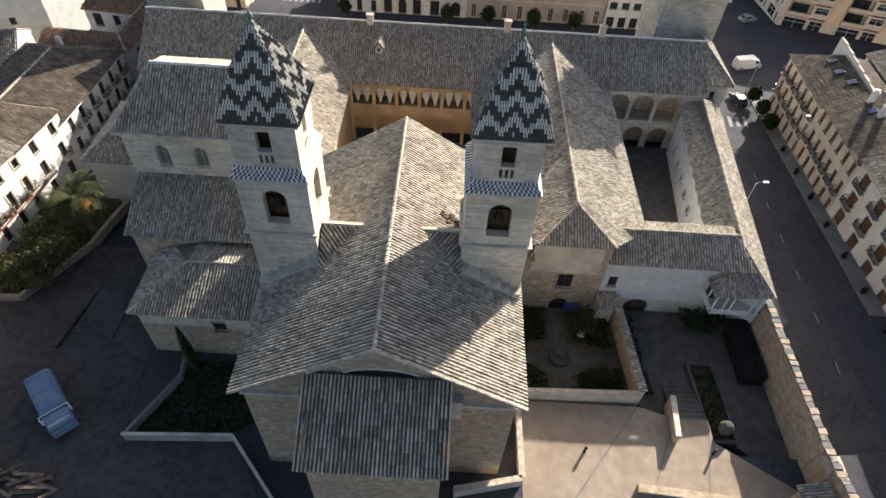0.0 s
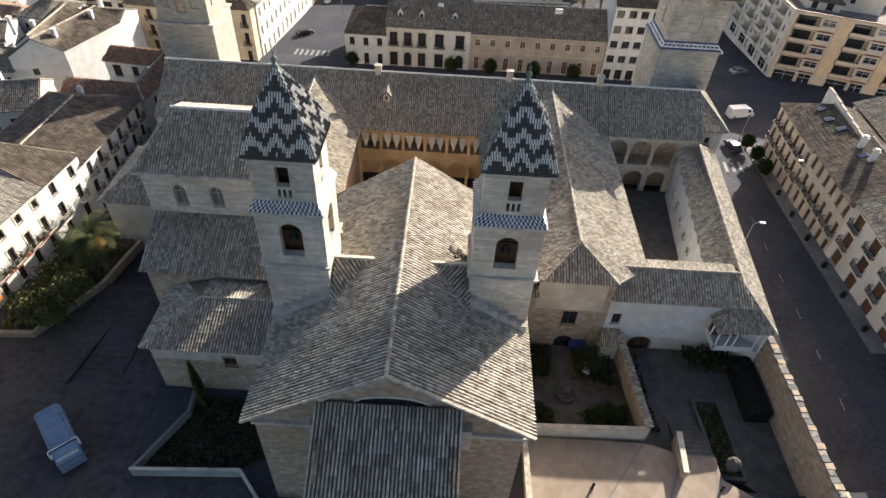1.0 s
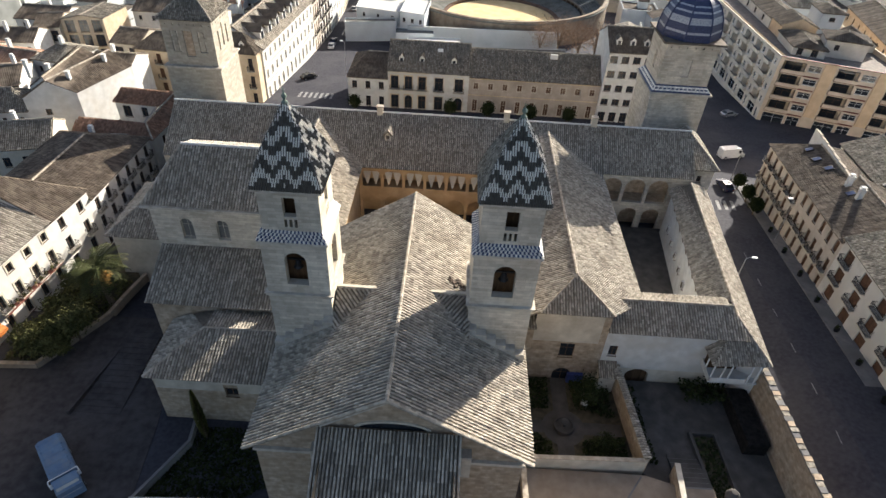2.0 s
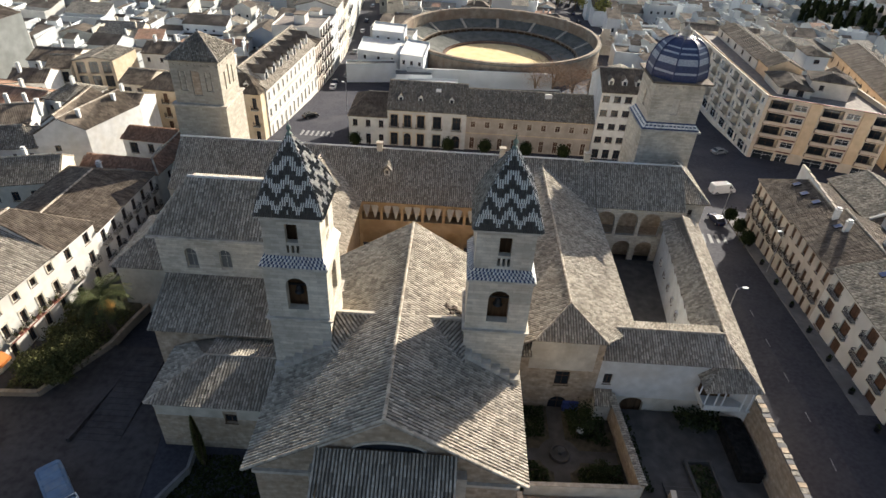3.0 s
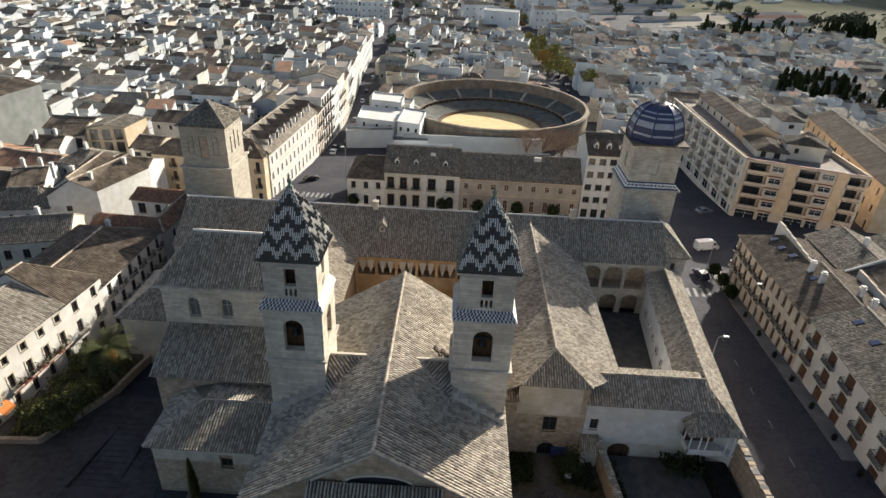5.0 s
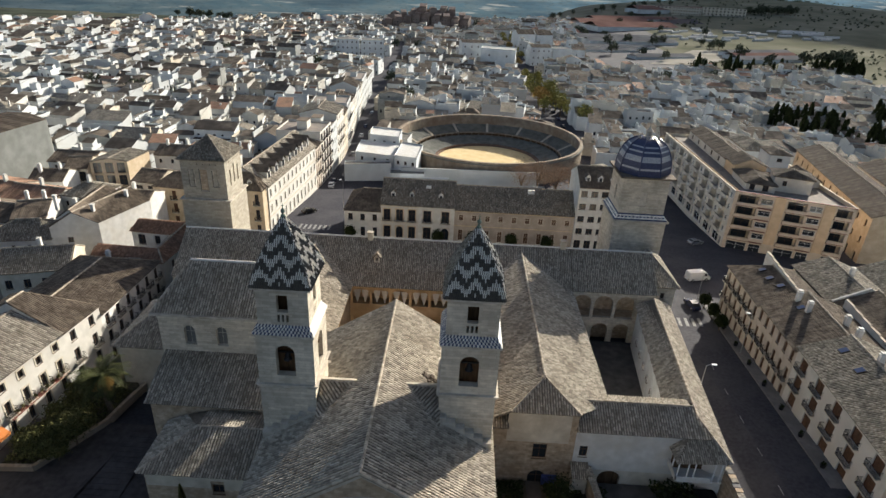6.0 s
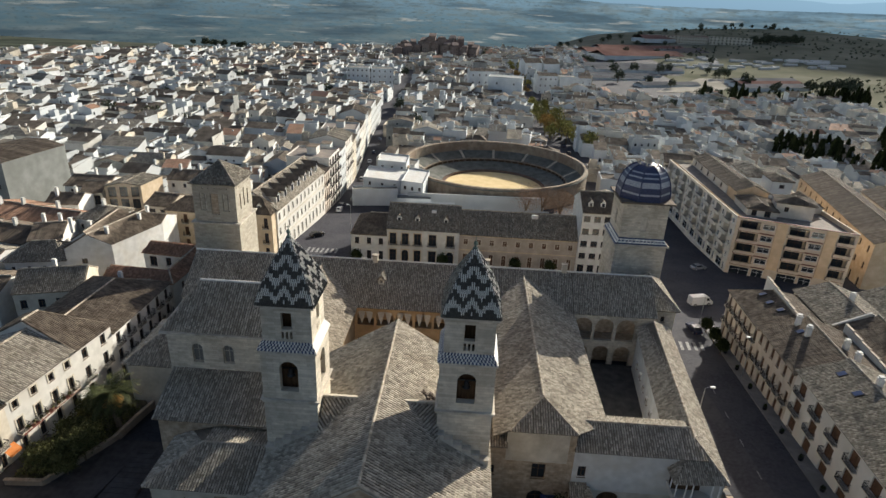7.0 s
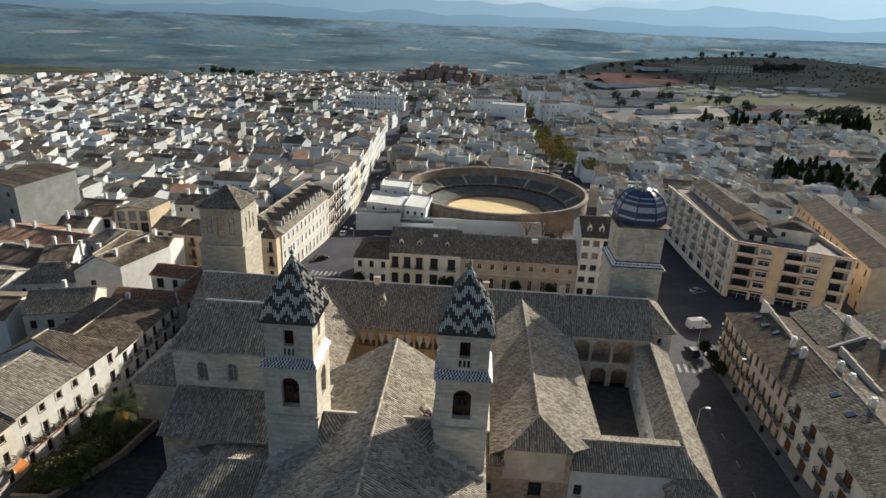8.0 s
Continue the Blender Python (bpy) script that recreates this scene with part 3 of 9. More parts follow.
# saddles between the towers and the nave roof
for sx in (-1, 1):
    roof_slope(church, ([(-5.9, 3.0, 17.5), (-3.6, 4.6, 18.4), (-2.5, 7.0, 19.75), (-5.9, 7.0, 19.75)] if sx < 0 else [(3.6, 4.6, 18.4), (5.9, 3.0, 17.5), (5.9, 7.0, 19.75), (2.5, 7.0, 19.75)]), name="saddle", seed=5)
    s = Shape()
    s.face([(sx * 2.3, 7.0, 19.85), (sx * 6.0, 7.0, 19.85), (sx * 6.0, 9.2, 17.6), (sx * 3.4, 8.0, 19.1)])
    s.beam((sx * 2.2, 7.0, 19.95), (sx * 6.0, 7.0, 19.95), 0.3, 0.25)
    part("saddle_cap", s, PLASTER_OLD, church)
for x, y in ((-8.2, 0.2), (7.6, 0.4), (-6.5, 12.8)):
    s = Shape()
    s.box(x - 0.2, y - 0.2, slope_z(x) - 0.2, x + 0.2, y + 0.2, slope_z(x) + 0.3)
    part("roof_vent", s, RIDGE, church)


# ---- the two bell towers ----
def bell_tower(cx, label):
    x0, x1, y0, y1 = cx - 2.65, cx + 2.65, 4.9, 10.2
    t = thing("bell_tower", (cx, 7.5, 0), label, "tower", "bell towers")
    pts = [(x0, y0), (x1, y0), (x1, y1), (x0, y1)]
    s = Shape()
    for a, b in zip(pts, pts[1:] + pts[:1]):
        s.wall(a, b, -1.5, 20.5)
    part("base", s, STONE, t)
    s = Shape()
    s.box(x0 - 0.2, y0 - 0.2, 20.45, x1 + 0.2, y1 + 0.2, 20.62)
    s.box(x0 - 0.1, y0 - 0.1, 20.25, x1 + 0.1, y1 + 0.1, 20.45)
    s.box(x0 - 0.28, y0 - 0.28, 20.62, x1 + 0.28, y1 + 0.28, 20.68)
    part("ledge", s, STONE_TRIM, t)
    s = Shape()
    hole = [(1.75, 3.55, 21.6, 25.0, 1)]
    for k, (a, b) in enumerate(zip(pts, pts[1:] + pts[:1])):
        s.wall(a, b, 20.62, 25.95, hole if k < 2 else [], 0.75)
    s.face([(x0, y0, 20.9), (x1, y0, 20.9), (x1, y1, 20.9), (x0, y1, 20.9)])
    part("belfry", s, STONE, t)
    # Added dark block, so that the arched openings look deep in shade.
    s = Shape()
    s.box(x0 + 1.3, y0 + 1.4, 20.92, x1 - 1.3, y1 - 0.9, 25.9)
    part("chamber_partition", s, WOOD, t, "dark block in place of the bell chamber's shade")
    s = Shape()
    s.lathe((cx, y0 + 0.75, 23.0), ((0.0, 0.75), (0.16, 0.72), (0.26, 0.5), (0.3, 0.2), (0.42, 0.0), (0.38, 0.0), (0.0, 0.3)), 14)
    s.box(cx - 0.85, y0 + 0.68, 23.72, cx + 0.85, y0 + 0.82, 23.88)
    part("bell", s, IRON, t, "dark bronze bell on its headstock")
    s = Shape()
    s.box(x0 - 0.18, y0 - 0.2, 25.95, x1 + 0.18, y1 + 0.18, 26.15)
    part("cornice", s, STONE_TRIM, t)
    # glazed skirt, blue and white in turn
    i0 = 0.3
    inner = [(x0 + i0, y0 + i0), (x1 - i0, y0 + i0), (x1 - i0, y1 - i0), (x0 + i0, y1 - i0)]
    outer = [(x0 - 0.18, y0 - 0.18), (x1 + 0.18, y0 - 0.18), (x1 + 0.18, y1 + 0.18), (x0 - 0.18, y1 + 0.18)]
    skirt = Shape()
    for k in range(4):
        a0, a1 = Vector((*outer[k], 26.17)), Vector((*outer[(k + 1) % 4], 26.17))
        b0, b1 = Vector((*inner[k], 27.0)), Vector((*inner[(k + 1) % 4], 27.0))
        skirt.face((a0, a1, b1, b0), 2)
        # the side towards +x stays plain white, without tiles
        if k == 1:
            continue
        cols, rows = 32, 4
        nrm = (a1 - a0).cross(b0 - a0).normalized() * 0.045
        for r in range(rows):
            l0, l1 = a0.lerp(b0, r / rows), a1.lerp(b1, r / rows)
            h0, h1 = a0.lerp(b0, (r + 1.1) / rows), a1.lerp(b1, (r + 1.1) / rows)
            for c in range(cols):
                q = [l0.lerp(l1, (c + 0.06) / cols), l0.lerp(l1, (c + 0.94) / cols), h0.lerp(h1, (c + 0.94) / cols), h0.lerp(h1, (c + 0.06) / cols)]
                lm, hm = (q[0] + q[1]) / 2 + nrm * 2, (q[2] + q[3]) / 2 + nrm * 1.6
                sl = (r + c) % 2
                skirt.face((q[0] + nrm, lm, hm, q[3]), sl)
                skirt.face((lm, q[1] + nrm, q[2], hm), sl)
    part("tile_skirt", skirt, [GLAZE_SKIRT, GLAZE_WHITE, PLASTER], t, "blue and white glazed tile skirt")
    s = Shape()
    w = 5.3 - 2 * i0
    holes = [(w / 2 - 0.5, w / 2 + 0.5, 28.35, 30.1)] + [(w / 2 - 0.52 + k * 0.4, w / 2 - 0.29 + k * 0.4, 27.35, 28.1) for k in range(3)]
    for k, (a, b) in enumerate(zip(inner, inner[1:] + inner[:1])):
        s.wall(a, b, 26.9, 30.75, holes if k < 2 else [], 0.55)
    part("upper_stage", s, STONE, t)
    # Another added dark block, for the shade behind the upper windows.
    s = Shape()
    s.box(cx - 1.3, 6.7, 26.9, cx + 1.3, 8.9, 30.7)
    part("stair_core", s, WOOD, t)
    e = 0.34
    ex = [(x0 + i0 - e, y0 + i0 - e), (x1 - i0 + e, y0 + i0 - e), (x1 - i0 + e, y1 - i0 + e), (x0 + i0 - e, y1 - i0 + e)]
    s = Shape()
    s.box(ex[0][0], ex[0][1], 30.72, ex[2][0], ex[2][1], 30.9)
    part("eave", s, STONE_TRIM, t)
    # spire: slightly bellied pyramid, black and white zigzag
    rows = 19
    core = Shape()
    face_tiles = []

    def level(f):
        """Half width at a share f of the height."""
        return (w / 2 + e) * ((1 - f) + 0.13 * math.sin(math.pi * min(1, f)) * (1 - f * 0.5))
    for r in range(rows):
        f0, f1 = r / rows, (r + 1) / rows
        z0, z1 = 30.9 + f0 * 5.9, 30.9 + f1 * 5.9
        h0, h1 = max(level(f0), 0.02), max(level(f1), 0.02)
        c0 = [(cx - h0, 7.55 - h0, z0), (cx + h0, 7.55 - h0, z0), (cx + h0, 7.55 + h0, z0), (cx - h0, 7.55 + h0, z0)]
        c1 = [(cx - h1, 7.55 - h1, z1), (cx + h1, 7.55 - h1, z1), (cx + h1, 7.55 + h1, z1), (cx - h1, 7.55 + h1, z1)]
        for k in range(4):
            a0, a1, b0, b1 = (Vector(q) for q in (c0[k], c0[(k + 1) % 4], c1[k], c1[(k + 1) % 4]))
            core.face((a0, a1, b1, b0), 0)
            n = (a1 - a0).cross(b0 - a0).normalized()
            cols = max(1, round(2 * h0 / 0.182))
            for c in range(cols):
                off = c + 0.5 - cols / 2
                zig = 0.62 * abs(((off + 4.7) % 9.4) - 4.7)
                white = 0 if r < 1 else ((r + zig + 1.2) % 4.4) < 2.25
                # the face towards -x is all grey tiles, without the zigzag
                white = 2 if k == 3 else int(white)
                face_tiles.append((k, r, c, cols, a0, a1, b0, b1, n, white))
    part("spire_core", core, TILE_BED, t)
    joined = {0: Shape(), 1: Shape(), 2: Shape()}
    spire = part("spire", (lambda q: (q.box(cx - 0.1, 7.45, 30.7, cx + 0.1, 7.65, 36.6), q)[-1])(Shape()), GLAZE_BLACK, t, "zigzag black and white glazed tile spire")
    for k, r, c, cols, a0, a1, b0, b1, n, white in face_tiles:
        l, h = a0.lerp(a1, (c + 0.17) / cols), a0.lerp(a1, (c + 0.83) / cols)
        m = (l + h) / 2
        up = (b0 + b1) / 2 - (a0 + a1) / 2
        q0, q1, qm = l + n * 0.085, h + n * 0.085, m + n * 0.15
        u = up * 1.12
        pts8 = (q0, qm, q1, q0 + u - n * 0.075, qm + u - n * 0.075, q1 + u - n * 0.075)
        if k == 0 and r < 14:
            sh = Shape()
            sh.face((pts8[0], pts8[1], pts8[4], pts8[3]))
            sh.face((pts8[1], pts8[2], pts8[5], pts8[4]))
            sh.face((l, h, q1, qm, q0))
            part("tile", sh, GLAZE_WHITE if white else GLAZE_BLACK, spire)
        else:
            j = joined[white]
            j.face((pts8[0], pts8[1], pts8[4], pts8[3]))
            j.face((pts8[1], pts8[2], pts8[5], pts8[4]))
            j.face((l, h, q1, qm, q0))
    part("black_tiles", joined[0], GLAZE_BLACK, spire, kind="stuff")
    part("white_tiles", joined[1], GLAZE_WHITE, spire, kind="stuff")
    part("grey_tiles", joined[2], TILE_MOSS, spire, "plain grey tiles", kind="stuff")
    s = Shape()
    for k in range(4):
        sxx, syy = ((-1, -1), (1, -1), (1, 1), (-1, 1))[k]
        for r in range(rows):
            f0, f1 = r / rows, (r + 1.15) / rows
            h0, h1 = level(f0), max(level(min(f1, 1)), 0.03)
            s.tube(((cx + sxx * h0, 7.55 + syy * h0, 30.98 + f0 * 5.9), (cx + sxx * h1, 7.55 + syy * h1, 30.95 + f1 * 5.9)), (0.07, 0.055), 6)
    part("hip_tiles", s, GLAZE_BLACK, spire, kind="stuff")
    s = Shape()
    s.lathe((cx, 7.55, 36.5), ((0.0, 0.0), (0.2, 0.1), (0.24, 0.25), (0.1, 0.4), (0.09, 0.5), (0.2, 0.62), (0.18, 0.8), (0.05, 0.95), (0.03, 1.2), (0.0, 1.22)), 12)
    s.box(cx - 0.02, 7.53, 37.4, cx + 0.02, 7.57, 37.9)
    s.box(cx - 0.14, 7.53, 37.68, cx + 0.14, 7.57, 37.71)
    part("finial", s, COPPER, t, "green copper ball finial with small cross")
    # bell hung in the openings
    s = Shape()
    s.lathe((cx, 7.55, 22.4), ((0.0, 1.25), (0.2, 1.22), (0.38, 1.0), (0.46, 0.5), (0.62, 0.12), (0.68, 0.0), (0.6, 0.0)), 16)
    part("bell", s, BRONZE, t, "bronze bell")
    s = Shape()
    s.box(x0 + 0.1, 7.4, 23.7, x1 - 0.1, 7.7, 23.95)
    part("bell_beam", s, WOOD, t)
    # stepped coping where the roof meets the tower
    for k in range(6):
        xs = cx + (-2.65 + k * 0.9 if cx < 0 else 2.65 - k * 0.9)
        xe = xs + (0.95 if cx < 0 else -0.95)
        s = Shape()
        zt = slope_z(xe) + 0.42
        s.box(min(xs, xe), y0 - 0.75, zt - 0.75, max(xs, xe), y0 + 0.02, zt)
        part("step", s, STONE_TRIM, t)
    return t


bell_tower(-8.65, "square sandstone bell tower with zigzag tiled spire beside dark roofs")
bell_tower(8.35, "square sandstone bell tower with zigzag tiled spire beside the cloister")

# ---- west chapel, vestry and sacristy, stepping down beside the church ----
chapel = thing("chapel", (-20, 25, 0), "tall sandstone chapel with two arched windows and hipped tile roof", "chapel")
holes = [(3.0, 4.35, 13.6, 16.3, 1), (6.9, 8.25, 13.6, 16.3, 1)]
wall_with_windows(chapel, (-28.8, 19.9), (-12.6, 19.9), -2.0, 18.2, holes, STONE, thick=0.7, depth=0.4, reveal=STONE_TRIM, mats=(STONE_TRIM, PANE_GREY))
wall_with_windows(chapel, (-28.8, 33), (-28.8, 19.9), -3.0, 18.2, [], RUBBLE)
wall_with_windows(chapel, (-12.6, 33), (-28.8, 33), -3.0, 18.2, [], RUBBLE)
wall_with_windows(chapel, (-12.6, 19.9), (-12.6, 33), -3.0, 18.2, [], RUBBLE)
roof_slope(chapel, [(-29.2, 19.4, 18.2), (-12.4, 19.4, 18.2), (-12.4, 25.2, 22.4), (-26.2, 25.2, 22.4)], seed=6)
roof_slope(chapel, [(-29.2, 33.4, 18.2), (-29.2, 19.4, 18.2), (-26.2, 25.2, 22.4)], seed=7)
roof_slope(chapel, [(-12.4, 33.4, 18.2), (-29.2, 33.4, 18.2), (-26.2, 25.2, 22.4), (-12.4, 25.2, 22.4)], seed=8)
s = Shape()
s.beam((-29.3, 19.35, 18.15), (-12.4, 19.35, 18.15), 0.5, 0.25)
part("cornice", s, STONE_TRIM, chapel)
ridge_line(chapel, (-26.2, 25.2, 22.55), (-12.4, 25.2, 22.55), 0.15, PLASTER)
ridge_line(chapel, (-29.2, 19.4, 18.3), (-26.2, 25.2, 22.5), 0.15)

vestry = thing("vestry", (-20, 16, 0), "low masonry block with lean-to tile roof under the chapel", "annex")
wall_with_windows(vestry, (-28.0, 13.8), (-11, 13.8), -1, 9.6, [], RUBBLE)
wall_with_windows(vestry, (-28.0, 20.0), (-28.0, 13.8), -1, 9.8, [], RUBBLE)
roof_slope(vestry, [(-28.5, 13.3, 9.7), (-10.8, 13.3, 9.7), (-10.8, 19.85, 12.6), (-28.5, 19.85, 12.6)], seed=9)
s = Shape()
s.face([(-28.0, 13.8, 9.8), (-28.0, 19.9, 9.8), (-28.0, 19.9, 12.4)])
part("gable", s, RUBBLE, vestry)

sacristy = thing("sacristy", (-18, 9, 0), "low sacristy with hipped tile roof and small window", "annex")
wall_with_windows(sacristy, (-25.4, 6.0), (-10.6, 6.0), -1, 6.1, [(7.2, 8.5, 4.2, 5.6)], RUBBLE, depth=0.3)
wall_with_windows(sacristy, (-25.4, 5.96), (-10.6, 5.96), 6.1, 7.2, [], PLASTER_OLD, name="wall_band")
s = Shape()
s.box(-25.3, 5.955, 5.0, -18.3, 5.997, 6.1)
s.box(-16.8, 5.955, 4.9, -11.4, 5.997, 6.1)
part("plaster_band", s, PLASTER_OLD, sacristy, "peeling white plaster under the eaves")
wall_with_windows(sacristy, (-25.4, 13.8), (-25.4, 6.0), -1, 7.2, [], RUBBLE)
roof_slope(sacristy, [(-25.9, 5.4, 7.2), (-10.6, 5.4, 7.2), (-10.6, 10.7, 9.2), (-21.2, 10.7, 9.2)], seed=10)
roof_slope(sacristy, [(-25.9, 13.5, 7.2), (-25.9, 5.4, 7.2), (-21.2, 10.7, 9.2), (-23.6, 13.5, 8.18)], seed=11)
roof_slope(sacristy, [(-10.6, 13.5, 8.9), (-21.2, 13.5, 8.9), (-21.2, 10.7, 9.2), (-10.6, 10.7, 9.2)], seed=12)
s = Shape()
s.face([(-23.6, 13.5, 8.24), (-21.2, 10.7, 9.26), (-21.2, 13.5, 8.96)])
part("valley", s, TILE_BED, sacristy)
ridge_line(sacristy, (-21.2, 10.7, 9.3), (-10.6, 10.7, 9.3), 0.12)
ridge_line(sacristy, (-25.9, 5.4, 7.3), (-21.2, 10.7, 9.3), 0.12)

shed = thing("shed", (-35, 32, 0), "small whitewashed outbuilding with hipped dark tile roof", "outbuilding")
wall_with_windows(shed, (-40, 28), (-29, 28), -1.5, 6.9, [], PLASTER_OLD)
wall_with_windows(shed, (-40, 38), (-40, 28), -2.5, 6.9, [], PLASTER_OLD)
roof_slope(shed, [(-40.5, 27.4, 6.9), (-28.9, 27.4, 6.9), (-28.9, 34, 10.2), (-35.5, 34, 10.2)], seed=13)
roof_slope(shed, [(-40.5, 40, 6.9), (-40.5, 27.4, 6.9), (-35.5, 34, 10.2), (-35.5, 36, 10.2)], seed=14)
ridge_line(shed, (-40.5, 27.4, 7.0), (-35.5, 34, 10.3), 0.14)

# ---- hospital wings round the patio and the side court ----
wings = thing("hospital_wings", (5, 45, -2), "long two-storey stone wings with lichened clay tile roofs round courtyards", "hospital")
NR, NE, NY = 13.0, 7.6, 55.0
roof_slope(wings, [(-41, 47.0, NE), (27.0, 47.0, NE), (27.0, NY, NR), (-41, NY, NR)], seed=15)
roof_slope(wings, [(27.0, 48.15, 8.38), (41.2, 48.15, 8.38), (41.2, NY, NR), (27.0, NY, NR)], seed=35)
roof_slope(wings, [(41.2, 64.6, NE), (-41, 64.6, NE), (-41, NY, NR), (41.2, NY, NR)], seed=16, whole=True)
ridge_line(wings, (-41, NY, NR + 0.12), (41.2, NY, NR + 0.12), 0.15, PLASTER)
# wing west of the patio
roof_slope(wings, [(-10.2, 22, 7.7), (-10.2, 47.4, 7.7), (-17.7, 53.9, 12.1), (-17.7, 22, 12.1)], seed=17)
roof_slope(wings, [(-25.2, 52, 7.7), (-25.2, 36.5, 7.7), (-17.7, 36.5, 12.1), (-17.7, 53.9, 12.1)], seed=18)
ridge_line(wings, (-17.7, 22, 12.2), (-17.7, 54.0, 12.2), 0.16)
# wing between the patio and the side court
er = lambda x: 12.15 - 0.51 * abs(x - 18.4)
roof_slope(wings, [(27.1, 20.4, er(27.1)), (27.1, 47.3, er(27.1)), (18.4, 54.0, 12.15), (18.4, 19.4, 12.15), (22.3, 15.3, er(22.3))], seed=19)
roof_slope(wings, [(12.4, 47.2, er(12.4)), (12.4, 15.3, er(12.4)), (14.4, 15.3, er(14.4)), (18.4, 19.4, 12.15), (18.4, 54.0, 12.15)], seed=20)
roof_slope(wings, [(14.2, 15.1, 10.1), (22.4, 15.1, 10.1), (18.4, 19.4, 12.15)], seed=21)
ridge_line(wings, (18.4, 19.4, 12.28), (18.4, 54.0, 12.28), 0.18)
ridge_line(wings, (14.2, 15.1, 10.2), (18.4, 19.4, 12.25), 0.12)
ridge_line(wings, (22.4, 15.1, 10.2), (18.4, 19.4, 12.25), 0.14)
# low wing at the near end of the side court
roof_slope(wings, [(22.3, 15.2, 7.6), (38.2, 15.2, 7.6), (36.6, 18.9, 9.3), (22.3, 18.9, 9.3)], seed=22)
roof_slope(wings, [(37.0, 21.3, 8.3), (22.6, 21.3, 8.3), (22.6, 18.9, 9.3), (36.6, 18.9, 9.3)], seed=23)
ridge_line(wings, (22.3, 18.9, 9.42), (36.8, 18.9, 9.42), 0.15)
# long wing beside the street
roof_slope(wings, [(40.3, 13.2, 5.9), (43.9, 49.6, 5.9), (40.0, 46.4, 8.65), (37.2, 17.8, 8.65)], seed=24)
roof_slope(wings, [(43.9, 49.6, 5.9), (38.0, 48.5, 6.2), (40.0, 46.4, 8.65)], seed=38)
roof_slope(wings, [(38.0, 48.5, 6.2), (35.0, 21.8, 6.2), (37.45, 20.4, 8.65), (40.0, 46.4, 8.65)], seed=25)
roof_slope(wings, [(33.9, 13.0, 5.7), (40.3, 13.2, 5.9), (37.2, 17.8, 8.65)], seed=26, pitch=0.25)
roof_slope(wings, [(33.9, 16.0, 5.6), (33.9, 13.0, 5.7), (37.2, 17.8, 8.65)], seed=27, pitch=0.25)
ridge_line(wings, (37.2, 17.8, 8.77), (40.0, 46.4, 8.77), 0.16)
ridge_line(wings, (43.9, 49.6, 6.0), (40.0, 46.4, 8.75), 0.14)
ridge_line(wings, (40.3, 13.2, 6.0), (37.2, 17.8, 8.75), 0.14)
# walls
W = wall_with_windows
W(wings, (14.0, 15.7), (22.4, 15.7), -2.0, 5.2, [(3.4, 5.1, 2.6, 4.9), (3.2, 5.4, -1.9, 0.6, 1)], RUBBLE, thick=0.5)
W(wings, (14.0, 15.66), (21.6, 15.66), 5.2, 10.0, [], PLASTER_OLD, thick=0.5)
W(wings, (21.6, 15.7), (22.4, 15.7), 5.2, 10.0, [], RUBBLE, thick=0.5)
W(wings, (22.4, 15.7), (22.4, 20), -2.0, 10.0, [], RUBBLE)
W(wings, (22.4, 15.8), (38.0, 15.8), 1.2, 7.6, [(0.7, 1.7, 3.2, 4.9)], PLASTER)
W(wings, (22.4, 16.0), (38.0, 16.0), -2.0, 1.2, [(3.6, 6.4, -1.9, 0.9, 0.8)], PLASTER_OLD, panes=False, thick=0.6)
s = Shape()
s.box(25.8, 16.5, -2.0, 29.0, 16.6, 1.1)
part("arch_door", s, WOOD, wings, "brown plank door in an arch")
W(wings, (26.5, 47), (26.5, 20.8), -3, 7.7, [], PLASTER)
W(wings, (35.4, 21.5), (38.0, 47), -3, 6.2, [(2 + 3.2 * k, 2.7 + 3.2 * k, 1.8, 2.9) for k in range(7)], PLASTER, name="court_wall")
W(wings, (39.9, 13.6), (43.7, 51.2), -3, 5.9, [(5 + 4 * k, 5.9 + 4 * k, 2.6, 4.2) for k in range(7)], STONE)
W(wings, (35.6, 21.0), (22.6, 21.0), -3, 8.2, [], PLASTER)
W(wings, (44, 64.2), (-41, 64.2), -5, 7.5, [(3 + 5.4 * k, 4.5 + 5.4 * k, 2, 5) for k in range(15)], STONE)
W(wings, (-41, 47.4), (-25, 47.4), -4, 7.5, [(3, 4.2, 4, 5.8), (8, 9.2, 4, 5.8)], PLASTER_OLD)
W(wings, (-41, 64.2), (-41, 47.4), -5, 7.5, [], PLASTER_OLD)
s = Shape()
s.face([(-41, 47.4, 7.5), (-41, NY, NR - 0.1), (-41, 64.2, 7.5)])
part("gable", s, PLASTER_OLD, wings)
W(wings, (-10.8, 22), (-10.8, 47.4), -3, 7.6, [], PLASTER_ORANGE)
W(wings, (13.0, 47.4), (13.0, 15.7), -2, 9.2, [], PLASTER_ORANGE)
# patio gallery, arches on thin columns hung with canvas
bays = [(0.5 + 3.36 * k, 3.4 + 3.36 * k) for k in range(7)]
s = Shape()
s.wall((-10.8, 47.6), (13.0, 47.6), -3, 7.5, [(a, b, 3.9, 6.9, 0.62) for a, b in bays] + [(a, b, -2.9, 2.2, 0.9) for a, b in bays], 0.5)
part("patio_arcade", s, PLASTER_ORANGE, wings, "ochre two-storey arcade")
s = Shape()
s.face([(-10.8, 51, -3), (13, 51, -3), (13, 51, 7.6), (-10.8, 51, 7.6)])
s.face([(-10.8, 47.9, 3.2), (13, 47.9, 3.2), (13, 51, 3.2), (-10.8, 51, 3.2)])
part("gallery_wall", s, PLASTER_ORANGE, wings)
